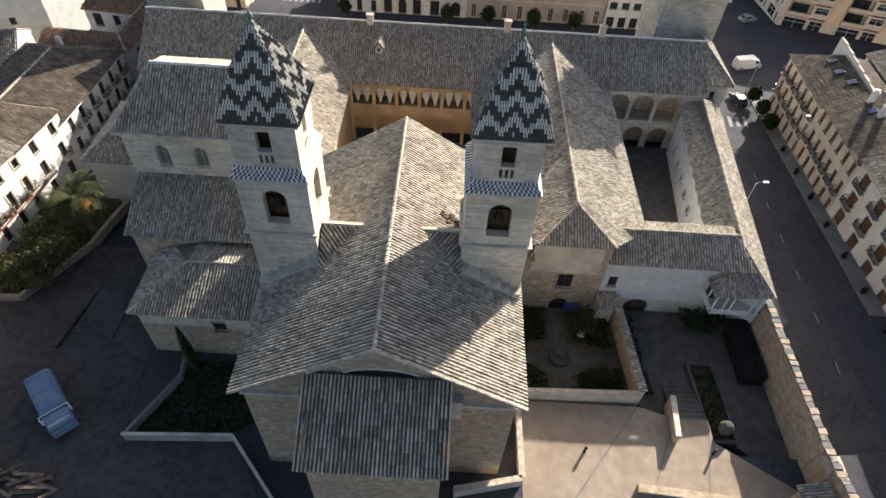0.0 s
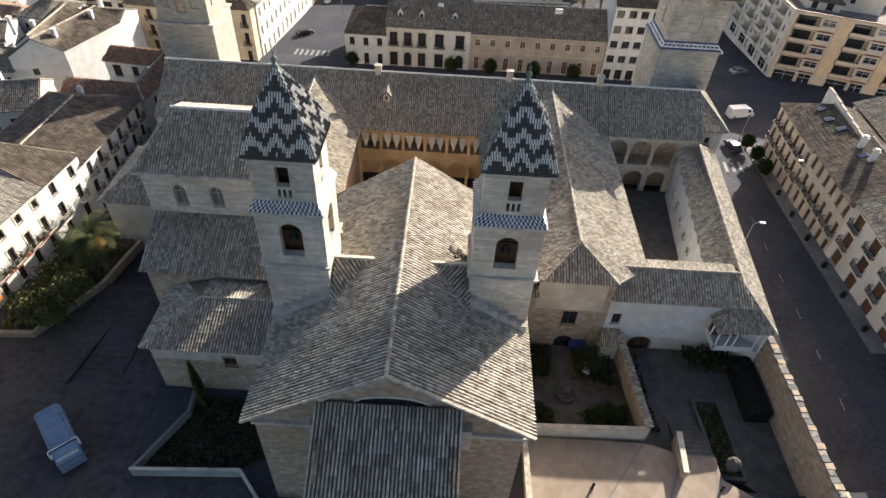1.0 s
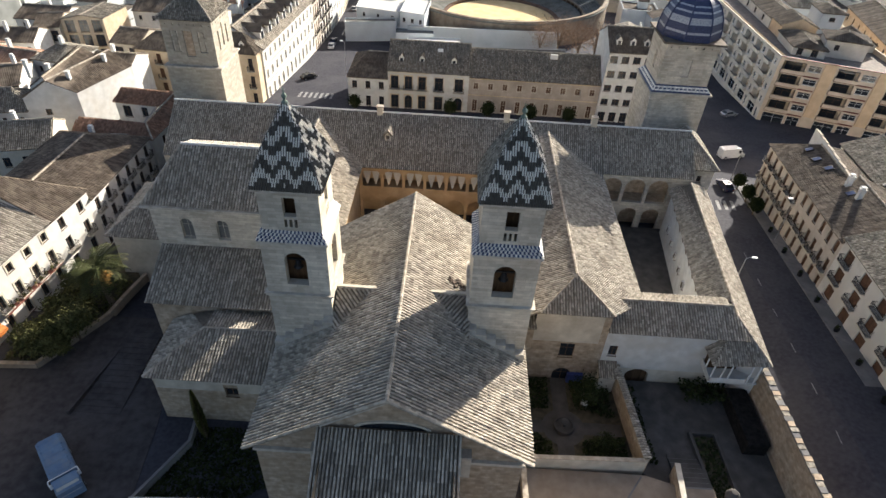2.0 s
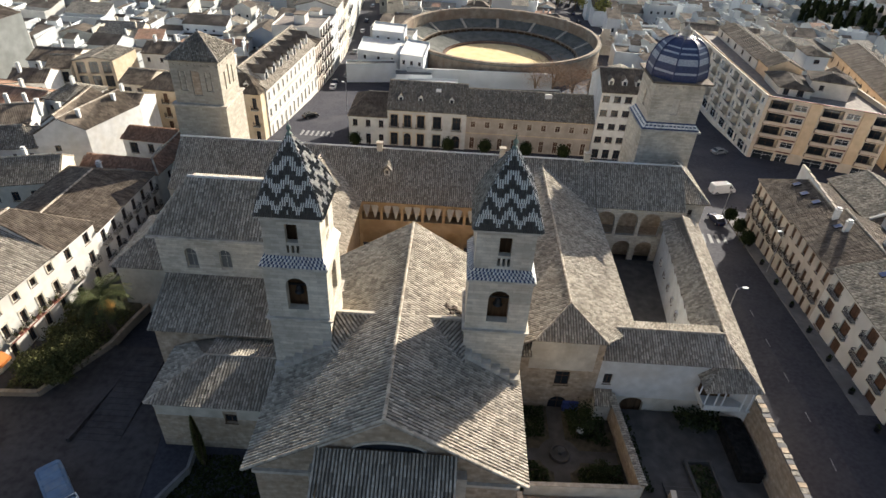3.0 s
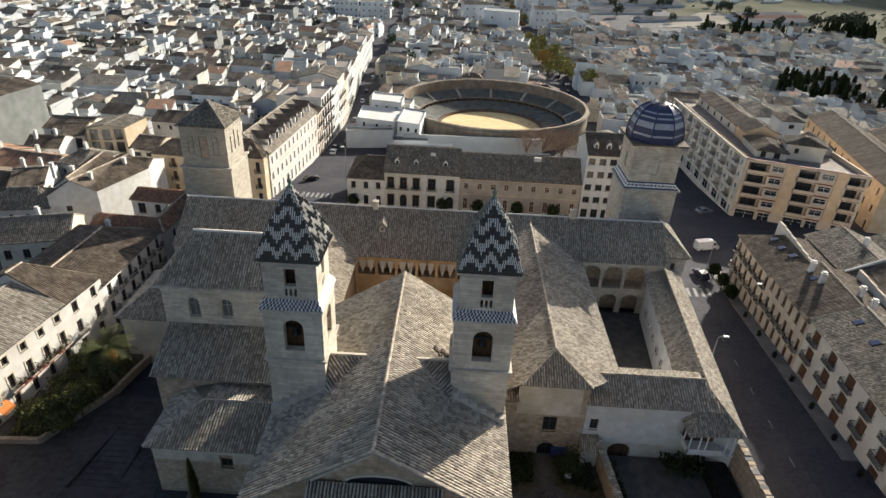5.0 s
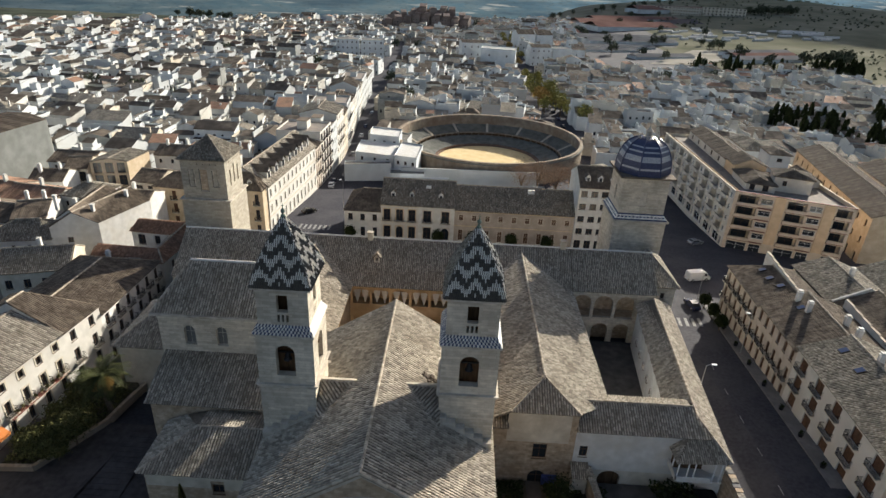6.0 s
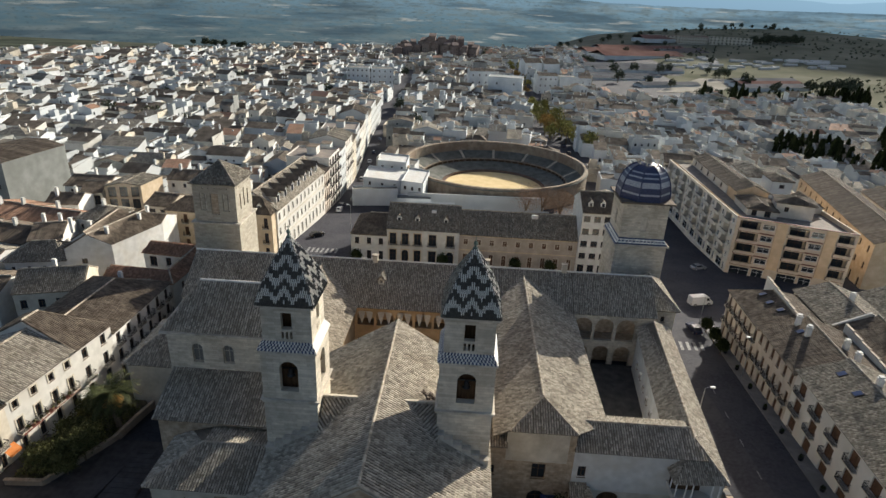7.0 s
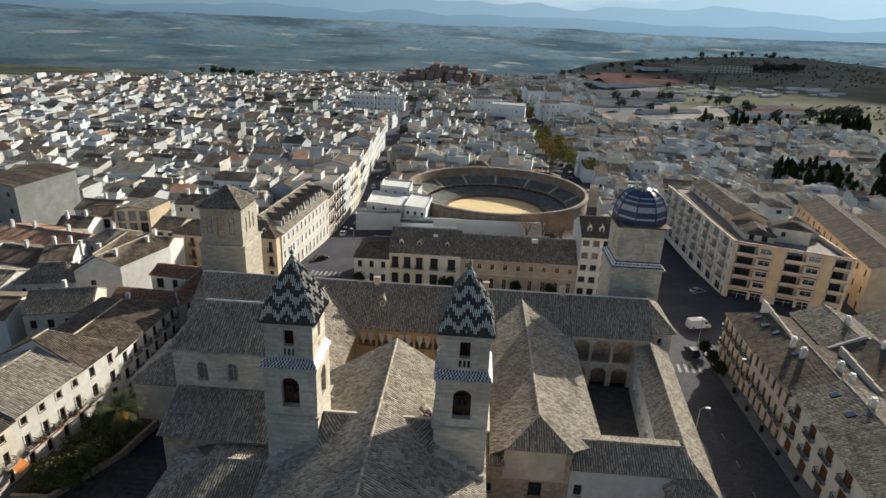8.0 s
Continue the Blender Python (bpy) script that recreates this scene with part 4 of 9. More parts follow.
for a, b in bays:
    for u in (a + 0.15, (a + b) / 2 + 0.05):
        q = Shape()
        ww = (b - a) / 2 - 0.2
        pr = [(0.0, 6.5), (ww, 6.5), (ww * 0.78, 5.2), (ww * 0.56, 4.2), (ww * 0.44, 4.2), (ww * 0.22, 5.2)]
        q.face([(-10.8 + u + x, 47.8 + 0.06 * math.sin(x * 9), z) for x, z in pr])
        q.face([(-10.8 + u + x, 47.86, z) for x, z in pr[::-1]])
        part("canvas_drape", q, CURTAIN, wings, "white gathered canvas drape")
# loggia over the side court
s = Shape()
s.wall((27.0, 48.5), (38.4, 48.5), -3, 8.4, [(0.3 + 3.7 * k, 3.5 + 3.7 * k, 3.3, 7.6, 1) for k in range(3)] + [(0.5 + 3.7 * k, 3.3 + 3.7 * k, -2.9, 2.2, 0.9) for k in range(3)], 0.6)
s.wall((38.4, 48.5), (41.2, 48.5), -3, 8.4)
s.wall((27.0, 47.5), (27.0, 48.5), -3, 8.3)
part("loggia", s, STONE, wings, "stone loggia with round arches")
# Rubble darker than the arches puts the loggia's inner shade into the wall.
s = Shape()
s.face([(26.5, 52.0, -3), (40, 52.0, -3), (40, 52.0, 9.6), (26.5, 52.0, 9.6)])
s.face([(26.5, 49.0, 3.0), (40, 49.0, 3.0), (40, 52.0, 3.0), (26.5, 52.0, 3.0)])
part("loggia_back_wall", s, RUBBLE, wings)
# struts under the long eave of the court
for k in range(9):
    y = 23.5 + 2.5 * k
    xx = 35.0 + (y - 21.8) * 0.109
    s = Shape()
    s.beam((xx + 0.1, y, 6.1), (xx + 0.75, y, 4.3), 0.12, 0.12)
    part("strut", s, WOOD, wings)
W(wings, (36.6, 15.9), (39.9, 13.6), -2, 5.7, [], PLASTER)
W(wings, (10.6, 15.5), (14.0, 15.5), -2, 7.8, [(1.2, 2.2, 3.0, 4.4)], RUBBLE)
roof_slope(wings, [(10.6, 14.9, 7.8), (14.1, 14.9, 7.8), (14.1, 20.5, 9.0), (10.6, 20.5, 9.0)], seed=36)
# corner pavilion
pav = thing("corner_pavilion", (41.5, 52, -3), "squat stone corner pavilion with hipped tile roof", "pavilion")
W(pav, (41.2, 51.2), (45.2, 51.2), -3, 8.6, [(1.6, 2.3, 6.2, 7.3)], STONE)
W(pav, (45.2, 51.2), (45.2, 63.0), -4, 8.6, [(3, 4, 3, 5), (7, 8, 3, 5)], STONE)
W(pav, (41.2, 63.0), (41.2, 51.2), -4, 8.6, [], STONE)
W(pav, (45.2, 63.0), (41.2, 63.0), -5, 8.6, [], STONE)
roof_slope(pav, [(40.8, 50.7, 8.6), (45.7, 50.7, 8.6), (42.4, 57.5, 11.3)], seed=28)
roof_slope(pav, [(45.7, 50.7, 8.6), (45.7, 63.4, 8.6), (42.4, 60.5, 11.3), (42.4, 57.5, 11.3)], seed=29)
roof_slope(pav, [(40.8, 63.4, 8.6), (40.8, 50.7, 8.6), (42.4, 57.5, 11.3), (42.4, 60.5, 11.3)], seed=30)
roof_slope(pav, [(45.7, 63.4, 8.6), (40.8, 63.4, 8.6), (42.4, 60.5, 11.3)], seed=37)
ridge_line(pav, (40.8, 50.7, 8.7), (42.4, 57.5, 11.4), 0.13)
ridge_line(pav, (45.7, 50.7, 8.7), (42.4, 57.5, 11.4), 0.13)
ridge_line(pav, (42.4, 57.5, 11.4), (42.4, 60.5, 11.4), 0.13)
# chimneys and dormers on the long roof
for x, y, hgt in ((-8.2, 54.8, 1.9), (11.8, 54.9, 2.2), (25.6, 55.0, 2.2)):
    c = thing("chimney", (x, y, 12), "short whitewashed brick chimney on a tiled roof", "chimney", "roof chimneys")
    s = Shape()
    s.box(x - 0.45, y - 0.35, 11.4, x + 0.45, y + 0.35, 12.2 + hgt)
    part("chimney_shaft", s, PLASTER_OLD, c)
    s = Shape()
    s.box(x - 0.55, y - 0.45, 12.2 + hgt, x + 0.55, y + 0.45, 12.35 + hgt)
    part("cap", s, RIDGE, c)
d = thing("dormer", (-6.6, 53, 10.5), "small gabled roof dormer with tiled cheeks", "dormer")
s = Shape()
s.wall((-7.1, 50.9), (-6.1, 50.9), 10.0, 11.4, [(0.25, 0.75, 10.5, 11.2)], 0.2)
s.face([(-7.1, 50.9, 11.4), (-6.1, 50.9, 11.4), (-6.6, 50.9, 12.0)])
s.wall((-6.1, 50.9), (-6.1, 54.0), 10.0, 11.4)
s.wall((-7.1, 54.0), (-7.1, 50.9), 10.0, 11.4)
part("front", s, PLASTER_OLD, d)
roof_slope(d, [(-7.3, 54.0, 11.3), (-7.3, 50.6, 11.3), (-6.6, 50.6, 12.1), (-6.6, 54.0, 12.1)], pitch=0.25)
roof_slope(d, [(-5.9, 50.6, 11.3), (-5.9, 54.0, 11.3), (-6.6, 54.0, 12.1), (-6.6, 50.6, 12.1)], pitch=0.25)

# ---- corner towers of the main front ----
sq = thing("corner_tower", (-40, 68.5, -4), "pale square stone tower with pyramid tile roof", "tower")
pts = [(-44.9, 64.6), (-35.7, 64.6), (-35.7, 73.8), (-44.9, 73.8)]
s = Shape()
for a, b in zip(pts, pts[1:] + pts[:1]):
    s.wall(a, b, -5, 16.2)
part("base", s, STONE_PALE, sq)
s = Shape()
s.box(-45.2, 64.3, 16.2, -35.4, 74.1, 16.5)
part("ledge", s, STONE_TRIM, sq)
pts = [(-44.5, 65.0), (-36.1, 65.0), (-36.1, 73.4), (-44.5, 73.4)]
eyes = [(0.7 + 1.2 * k, 1.0 + 1.2 * k, 23.2, 23.5) for k in range(7)]
front = [(3.4, 5.0, 18.0, 22.4), (1.3, 2.6, 18.8, 22.2), (5.8, 7.1, 18.8, 22.2)]
slits = [(2.0, 2.6, 18.6, 21.8), (3.9, 4.5, 18.8, 22.6), (5.8, 6.4, 18.6, 21.8)]
s = Shape()
for k, (a, b) in enumerate(zip(pts, pts[1:] + pts[:1])):
    s.wall(a, b, 16.5, 24.2, eyes + (front if k == 0 else slits), 0.3)
part("upper_stage", s, STONE_PALE, sq)
s = Shape()
s.box(-44.2, 65.3, 17, -36.4, 73.1, 24)
part("inner_wall", s, STONE_TRIM, sq)
s = Shape()
s.box(-41.0, 65.22, 18.1, -39.7, 65.32, 22.2)
part("niche_panel", s, RUBBLE, sq)
for x in (-42.55, -38.05):
    s = Shape()
    s.box(x - 0.28, 65.1, 18.9, x + 0.28, 65.34, 22.1)
    s.box(x - 0.6, 65.15, 20.6, x + 0.6, 65.34, 21.2)
    part("relief_panel", s, STONE_PALE, sq)
for k in range(3):
    y = 65.0 + (2.3, 4.2, 6.1)[k]
    s = Shape()
    s.box(-36.44, y - 0.28, 18.7, -36.34, y + 0.28, 21.7)
    part("slit_shutter", s, WOOD, sq)
ap = (-40.3, 69.2, 27.9)
e = [(-45.0, 64.5, 24.2), (-35.6, 64.5, 24.2), (-35.6, 73.9, 24.2), (-45.0, 73.9, 24.2)]
for k in range(4):
    roof_slope(sq, [e[k], e[(k + 1) % 4], ap], seed=31 + k, mats=(TILE_MOSS, TILE_BED))
    ridge_line(sq, e[k], ap, 0.14)
sq.location = (-40.9, 68.5, -5.9)

dm = thing("domed_tower", (40.8, 68, -4), "stone tower with blue and white glazed tile dome", "tower")
pts = [(36.3, 64.0), (45.9, 64.0), (45.9, 73.6), (36.3, 73.6)]
s = Shape()
for a, b in zip(pts, pts[1:] + pts[:1]):
    s.wall(a, b, -5, 15.4)
part("base", s, STONE, dm)
s = Shape()
s.box(35.9, 63.6, 15.2, 46.3, 74.0, 15.5)
part("ledge", s, STONE_TRIM, dm)
inn = [(36.9, 64.6), (45.3, 64.6), (45.3, 73.0), (36.9, 73.0)]
out = [(36.1, 63.8), (46.1, 63.8), (46.1, 73.8), (36.1, 73.8)]
s = Shape()
for k in range(4):
    a0, a1, b0, b1 = (Vector(q) for q in ((*out[k], 15.52), (*out[(k + 1) % 4], 15.52), (*inn[k], 16.6), (*inn[(k + 1) % 4], 16.6)))
    for r in range(5):
        for c in range(40):
            s.face((a0.lerp(a1, c / 40).lerp(b0.lerp(b1, c / 40), r / 5), a0.lerp(a1, (c + 1) / 40).lerp(b0.lerp(b1, (c + 1) / 40), r / 5), a0.lerp(a1, (c + 1) / 40).lerp(b0.lerp(b1, (c + 1) / 40), (r + 1) / 5), a0.lerp(a1, c / 40).lerp(b0.lerp(b1, c / 40), (r + 1) / 5)), r % 2 if r != 2 else (c % 3 == 0))
part("tile_skirt", s, [GLAZE_BLUE, GLAZE_WHITE], dm, "blue and white glazed tile skirt")
s = Shape()
for a, b in zip(inn, inn[1:] + inn[:1]):
    s.wall(a, b, 16.4, 23.6, [(3.6, 4.8, 18.0, 20.8)] + [(0.6 + 1.3 * k, 0.85 + 1.3 * k, 22.7, 23.0) for k in range(6)], 0.25)
part("upper_stage", s, STONE, dm)
s = Shape()
s.box(37.2, 64.9, 17, 45.0, 72.7, 23.4)
part("inner_wall", s, STONE_TRIM, dm)
s = Shape()
s.box(36.1, 63.8, 23.55, 46.1, 73.8, 23.85)
part("eave", s, TILE_TOWN, dm)
bands = (0, 0, 0, 1, 0, 0, 0, 1, 1, 1, 0, 0, 1, 0, 0, 1, 0, 0, 0, 0, 0, 0)
prof = [(4.95 * math.cos(f * 1.33) ** 0.72 + 0.05, 6.3 * math.sin(f * 1.33)) for f in [k / 22 for k in range(23)]]
s = Shape()
s.lathe((41.1, 68.8, 23.8), [(r - 0.12, h) for r, h in prof], 8, start=math.pi / 8)
dome = part("dome", s, GLAZE_BLUE, dm, "eight-sided dome in blue and white tile bands")
for k in range(22):
    s = Shape()
    s.lathe((41.1, 68.8, 23.85), (prof[k], (prof[k + 1][0] + 0.03, prof[k + 1][1])), 8, start=math.pi / 8)
    part("tile_band", s, GLAZE_GREY if bands[k] else GLAZE_BLUE, dome)
s = Shape()
s.lathe((41.1, 68.8, 23.9), ((0.01, prof[-1][1] + 0.35), (prof[-1][0] * 0.6, prof[-1][1] + 0.25), (prof[-1][0], prof[-1][1])), 8, start=math.pi / 8)
part("crown_cap", s, GLAZE_BLUE, dome)
for j in range(8):
    an = math.pi / 8 + j * math.pi / 4
    s = Shape()
    s.lathe((41.1 + prof[-1][0] * math.cos(an), 68.8 + prof[-1][0] * math.sin(an), 23.9 + prof[-1][1]), ((0.16, 0.0), (0.2, 0.25), (0.08, 0.5), (0.0, 0.55)), 8)
    part("knob", s, STONE_TRIM, dome)
s = Shape()
for j in range(8):
    a = math.pi / 8 + j * math.pi / 4
    s.tube([(41.1 + (r + 0.03) * math.cos(a), 68.8 + (r + 0.03) * math.sin(a), 23.9 + h) for r, h in prof], [0.13] * 23, 5, caps=False)
part("dome_ribs", s, GLAZE_BLUE, dm, kind="stuff")
s = Shape()
s.lathe((41.1, 68.8, 30.0), ((0.0, 0.0), (0.9, 0.0), (0.95, 0.3), (0.65, 0.4), (0.6, 1.1), (0.75, 1.25), (0.3, 1.7), (0.1, 2.0), (0.05, 2.8), (0.0, 2.8)), 12)
part("lantern", s, STONE_TRIM, dm)


# ---- yards and walls round the church ----
def capped_wall(name, pts, z0, z1, thick, mat, cap, label, category="wall"):
    w = thing(name, (*pts[0], z0), label, category, kind="structure")
    for a, b in zip(pts, pts[1:]):
        s = Shape()
        s.beam((*a, z1), (*b, z1), thick, z1 - z0)
        part("wall_body", s, mat, w)
        s = Shape()
        s.beam((*a, z1 + 0.1), (*b, z1 + 0.1), thick + 0.16, 0.1)
        part("coping", s, cap, w)
    return w


slab("plaza", [(12.9, -40), (41, -40), (41, -6.5), (32.2, -0.8), (32.2, 1.5), (29.0, 1.5), (25.4, 2.6), (12.9, 2.6)], -0.5, 0.02, PAVING, "tan stone paving of a sunlit forecourt", "paving")
slab("west_yard", [(-60, -40), (12.0, -40), (12.0, -6), (-10, -10), (-14.6, -3.4), (-25, -3.9), (-26, 5), (-29, 20), (-60, 20)], -0.5, 0.02, YARD, "dark worn asphalt of a shaded street", "road")
capped_wall("terrace_wall", [(13.2, 2.9), (25.4, 3.3)], -1.2, 1.6, 0.3, PLASTER_OLD, RIDGE, "whitewashed parapet wall between garden and forecourt")
capped_wall("pit_wall", [(12.6, 2.0), (12.7, -6.0), (6.5, -7.4)], -1.0, 1.5, 0.4, PLASTER_OLD, RIDGE, "low plastered wall with pale coping beside the chancel")
capped_wall("garden_wall", [(25.4, 3.3), (24.4, 15.6)], -1.5, 1.9, 0.4, RUBBLE, TILE_BED, "rubble garden wall with tile coping")
s = Shape()
for k in range(40):
    f = (k + 0.5) / 40
    x, y = 25.4 - f, 3.3 + 12.3 * f
    for a, b in ((-0.42, 0.0), (0.0, 0.42)):
        s.tube([(x + a, y, 2.06 - abs(a) * 0.3), (x + b, y, 2.06 - abs(b) * 0.3)], [0.11, 0.11], 6, caps=True)
part("coping_tiles", s, TILE, bpy.data.objects["garden_wall"], kind="stuff")
capped_wall("yard_wall", [(-24.7, -4.0), (-14.5, -3.5), (-9.4, -9.1), (-8.2, -14)], -0.3, 1.3, 0.14, PLASTER_GREY, STONE_TRIM, "low rendered wall with pale blue-grey coping")
capped_wall("yard_wall", [(-24.7, -4.0), (-21.5, 2.6), (-21.9, 6.0)], -0.3, 1.0, 0.15, PLASTER_GREY, PAVEMENT, "low rendered garden wall beside the sacristy")
street_wall = capped_wall("street_wall", [(40.15, 15.0), (40.3, 12.0), (40.3, -3.0), (40.9, -8.5)], -1.2, 4.5, 0.6, RUBBLE, PAVEMENT, "long rubble wall with broken stone coping along the street")
rnd = random.Random(63)
for k in range(34):
    y = 14.6 - 0.66 * k
    x = 40.3 + max(0.0, -3 - y) * 0.11
    a, b, h = rnd.uniform(0.30, 0.48), rnd.uniform(0.28, 0.5), rnd.uniform(0.03, 0.14)
    s = Shape()
    s.box(x - a, y - 0.3, 4.6, x + b, y + rnd.uniform(0.2, 0.34), 4.6 + h)
    part("coping_stone", s, (RUBBLE, TILE_MOSS, PAVEMENT)[k % 3], street_wall)
slab("garden_bed", [(11, 3.2), (25.2, 3.5), (24.3, 15.6), (11, 15.6)], -2.0, -1.2, EARTH, "dark planted garden soil", "soil")
slab("court_paving", [(25.6, 3.4), (29.0, 1.6), (32.2, 1.6), (41.2, -6), (41.2, 15.8), (24.6, 15.8)], -2.0, -1.0, COURT, "lower court paving, darkened for its shade", "paving")
slab("side_court_floor", [(26.5, 21), (38, 21), (38.4, 48), (26.5, 48)], -4, -1.2, COURT, "flagstones darkened for the shade of a courtyard", "paving")
slab("patio_floor", [(-10.8, 20), (13, 20), (13, 48), (-10.8, 48)], -4, -2.6, PAVEMENT, "grey stone patio floor", "paving")


# ---- houses ----
def house(name, p0, p1, deep, z0, z1, wall_mat, label, storeys=3, bays=5, rise=None, roof=None, base=None, win=(1.1, 1.7), group="town houses", balconies=(), first=3.4, flat=False, chimneys=0, side_windows=0, detail=True, seed=0, hipped=(0, 0), frames=None, surround=None, arched=False, band=None):
    """A house whose front runs from p0 to p1, facing to the right of that way, with a tiled gable roof along it."""
    P0, P1 = Vector((*p0, 0)), Vector((*p1, 0))
    length = (P1 - P0).length
    d = (P1 - P0) / length
    n = Vector((d.y, -d.x, 0))
    rnd = random.Random(seed)
    b0, b1 = P0 - n * deep, P1 - n * deep
    h = thing(name, (*((P0 + b1) / 2).xy, z0), label, "house", group)
    sh = (z1 - z0) / storeys
    holes, balc = [], []
    for st in range(storeys):
        for k in range(bays):
            c = length * (k + 0.5) / bays
            w, hh = win
            zb = z0 + st * sh + (sh - hh) * 0.5
            if st in balconies:
                zb, hh = z0 + st * sh + 0.25, sh * 0.68
                balc.append((c - w / 2 - 0.25, c + w / 2 + 0.25, zb))
            if st == 0:
                zb, hh = z0 + 0.15, sh * 0.7
            holes.append((c - w / 2, c + w / 2, zb, zb + hh, 1 if arched and st == 0 and k % 2 else 0))
    s = Shape()
    s.wall(p0, p1, z0 - 1.5, z1, holes, 0.3)
    part("wall", s, wall_mat, h)
    for hl in holes:
        window(h, p0, p1, hl, sill=True, mats=frames)
    for u0, u1, zb in balc:
        balcony(h, p0, p1, u0, u1, zb)
    m = Matrix.Translation((*p0, 0)) @ Matrix(((d.x, n.x, 0, 0), (d.y, n.y, 0, 0), (0, 0, 1, 0), (0, 0, 0, 1)))
    if surround:
        for u0, u1, v0, v1, _ in holes:
            s = Shape()
            for q in ((u0 - 0.22, v0, u0, v1 + 0.22), (u1, v0, u1 + 0.22, v1 + 0.22), (u0, v1, u1, v1 + 0.22)):
                s.box(q[0], 0.0, q[1], q[2], 0.05, q[3], m=m)
            part("surround", s, surround, h)
    if band:
        for zb in [z0 + sh * st for st in range(1, storeys)] + [z1 - 0.3]:
            s = Shape()
            s.box(0, 0, zb - 0.12, length, 0.1, zb + 0.12, m=m)
            part("string_course", s, band, h)
    rise = deep * 0.5 * 0.42 if rise is None else rise
    for a, b in (((P1.xy), (b1.xy)), ((b1.xy), (b0.xy)), ((b0.xy), (P0.xy))):
        s = Shape()
        hs = []
        if side_windows and a == P1.xy:
            hs = [(deep * (k + 0.5) / side_windows - 0.5, deep * (k + 0.5) / side_windows + 0.5, z0 + st * sh + sh * 0.35, z0 + st * sh + sh * 0.8) for k in range(side_windows) for st in range(1, storeys)]
        s.wall(a, b, z0 - 1.5, z1, hs, 0.3)
        part("wall", s, wall_mat, h)
        for hl in hs:
            window(h, a, b, hl)
    if flat:
        s = Shape()
        s.face([(*P0.xy, z1 - 0.6), (*P1.xy, z1 - 0.6), (*b1.xy, z1 - 0.6), (*b0.xy, z1 - 0.6)])
        part("terrace", s, TERRACE_FLOOR, h)
        q = (P0 + b1) / 2
        m = Matrix.Translation((q.x, q.y, z1 - 0.6)) @ Matrix.Rotation(math.atan2(d.y, d.x), 4, "Z")
        s = Shape()
        s.box(-2.2, -1.6, 0, 2.2, 1.6, 2.6, m=m)
        part("stair_hut", s, wall_mat, h)
        s = Shape()
        s.box(-2.4, -1.8, 2.6, 2.4, 1.8, 2.75, m=m)
        part("hut_roof", s, TILE_TOWN, h)
    else:
        e = 0.45
        A, B = P0 + n * e - d * 0.1, P1 + n * e + d * 0.1
        C, D = b1 - n * e + d * 0.1, b0 - n * e - d * 0.1
        mid0, mid1 = (P0 + b0) / 2 - d * 0.1, (P1 + b1) / 2 + d * 0.1
        mid0 = mid0 + d * hipped[0]
        mid1 = mid1 - d * hipped[1]
        up = Vector((0, 0, z1))
        top = Vector((0, 0, z1 + rise))
        kw = dict(pitch=0.3, whole=not detail, seed=seed + 40, tile=0.6, rib=0.07, lift=0.025)
        mats = roof or (TILE_TOWN, TILE_TOWN)
        roof_slope(h, [A + up, B + up, mid1 + top, mid0 + top], mats=mats, **kw)
        roof_slope(h, [C + up, D + up, mid0 + top, mid1 + top], mats=mats, **kw)
        for hp, q0, q1, mm in ((hipped[0], D, A, mid0), (hipped[1], B, C, mid1)):
            if hp:
                roof_slope(h, [q0 + up, q1 + up, mm + top], mats=mats, **kw)
            else:
                s = Shape()
                s.face([q0 + up - Vector((0, 0, 0.2)), q1 + up - Vector((0, 0, 0.2)), mm + top - Vector((0, 0, 0.2))])
                part("gable", s, wall_mat, h)
        ridge_line(h, mid0 + top + Vector((0, 0, 0.08)), mid1 + top + Vector((0, 0, 0.08)), 0.15)
        for k in range(chimneys):
            f = (k + 0.5) / chimneys
            q = mid0.lerp(mid1, f) + n * rnd.uniform(-0.3, 0.35) * deep * 0.5
            zz = z1 + rise * 0.5
            m = Matrix.Translation((q.x, q.y, zz)) @ Matrix.Rotation(math.atan2(d.y, d.x), 4, "Z")
            s = Shape()
            s.box(-0.3, -0.38, -1.5, 0.3, 0.38, 2.2, m=m)
            s.box(-0.38, -0.46, 2.2, 0.38, 0.46, 2.3, m=m)
            for ca in (-0.26, 0.08):
                s.box(-0.22, ca, 2.3, 0.22, ca + 0.17, 2.55, m=m)
            s.box(-0.3, -0.36, 2.55, 0.3, 0.36, 2.63, m=m)
            part("chimney", s, PLASTER, h, "whitewashed chimney")
    return h


# street of tall houses across the road
def east(y):
    return (60.6 - (65.5 - y) * 0.055, y)


house("street_house", east(65.5), east(50.2), 12, -3.2, 6.4, PLASTER_PINK, "pale pink three-storey house with balconies and dark tile roof", 3, 6, frames=(WOOD, SHUTTER), win=(0.95, 1.9), rise=2.6, balconies=(1, 2), seed=1, hipped=(4, 0))
house("street_house", east(50.2), east(36.0), 14, -2.4, 7.0, PLASTER_PINK, "pale pink three-storey house with red-brown shutters and balconies", 3, 6, frames=(WOOD, SHUTTER), win=(0.95, 1.9), rise=2.8, balconies=(1,), chimneys=4, seed=2)
house("street_house", east(36.0), east(12.0), 13, -1.4, 7.8, PLASTER_CREAM, "pale cream house with wide dark balcony windows and tile roof", 3, 5, rise=2.8, balconies=(1, 2), win=(1.9, 1.9), chimneys=2, seed=3, frames=(WOOD, SHUTTER), roof=(TILE_MOSS, TILE_BED))
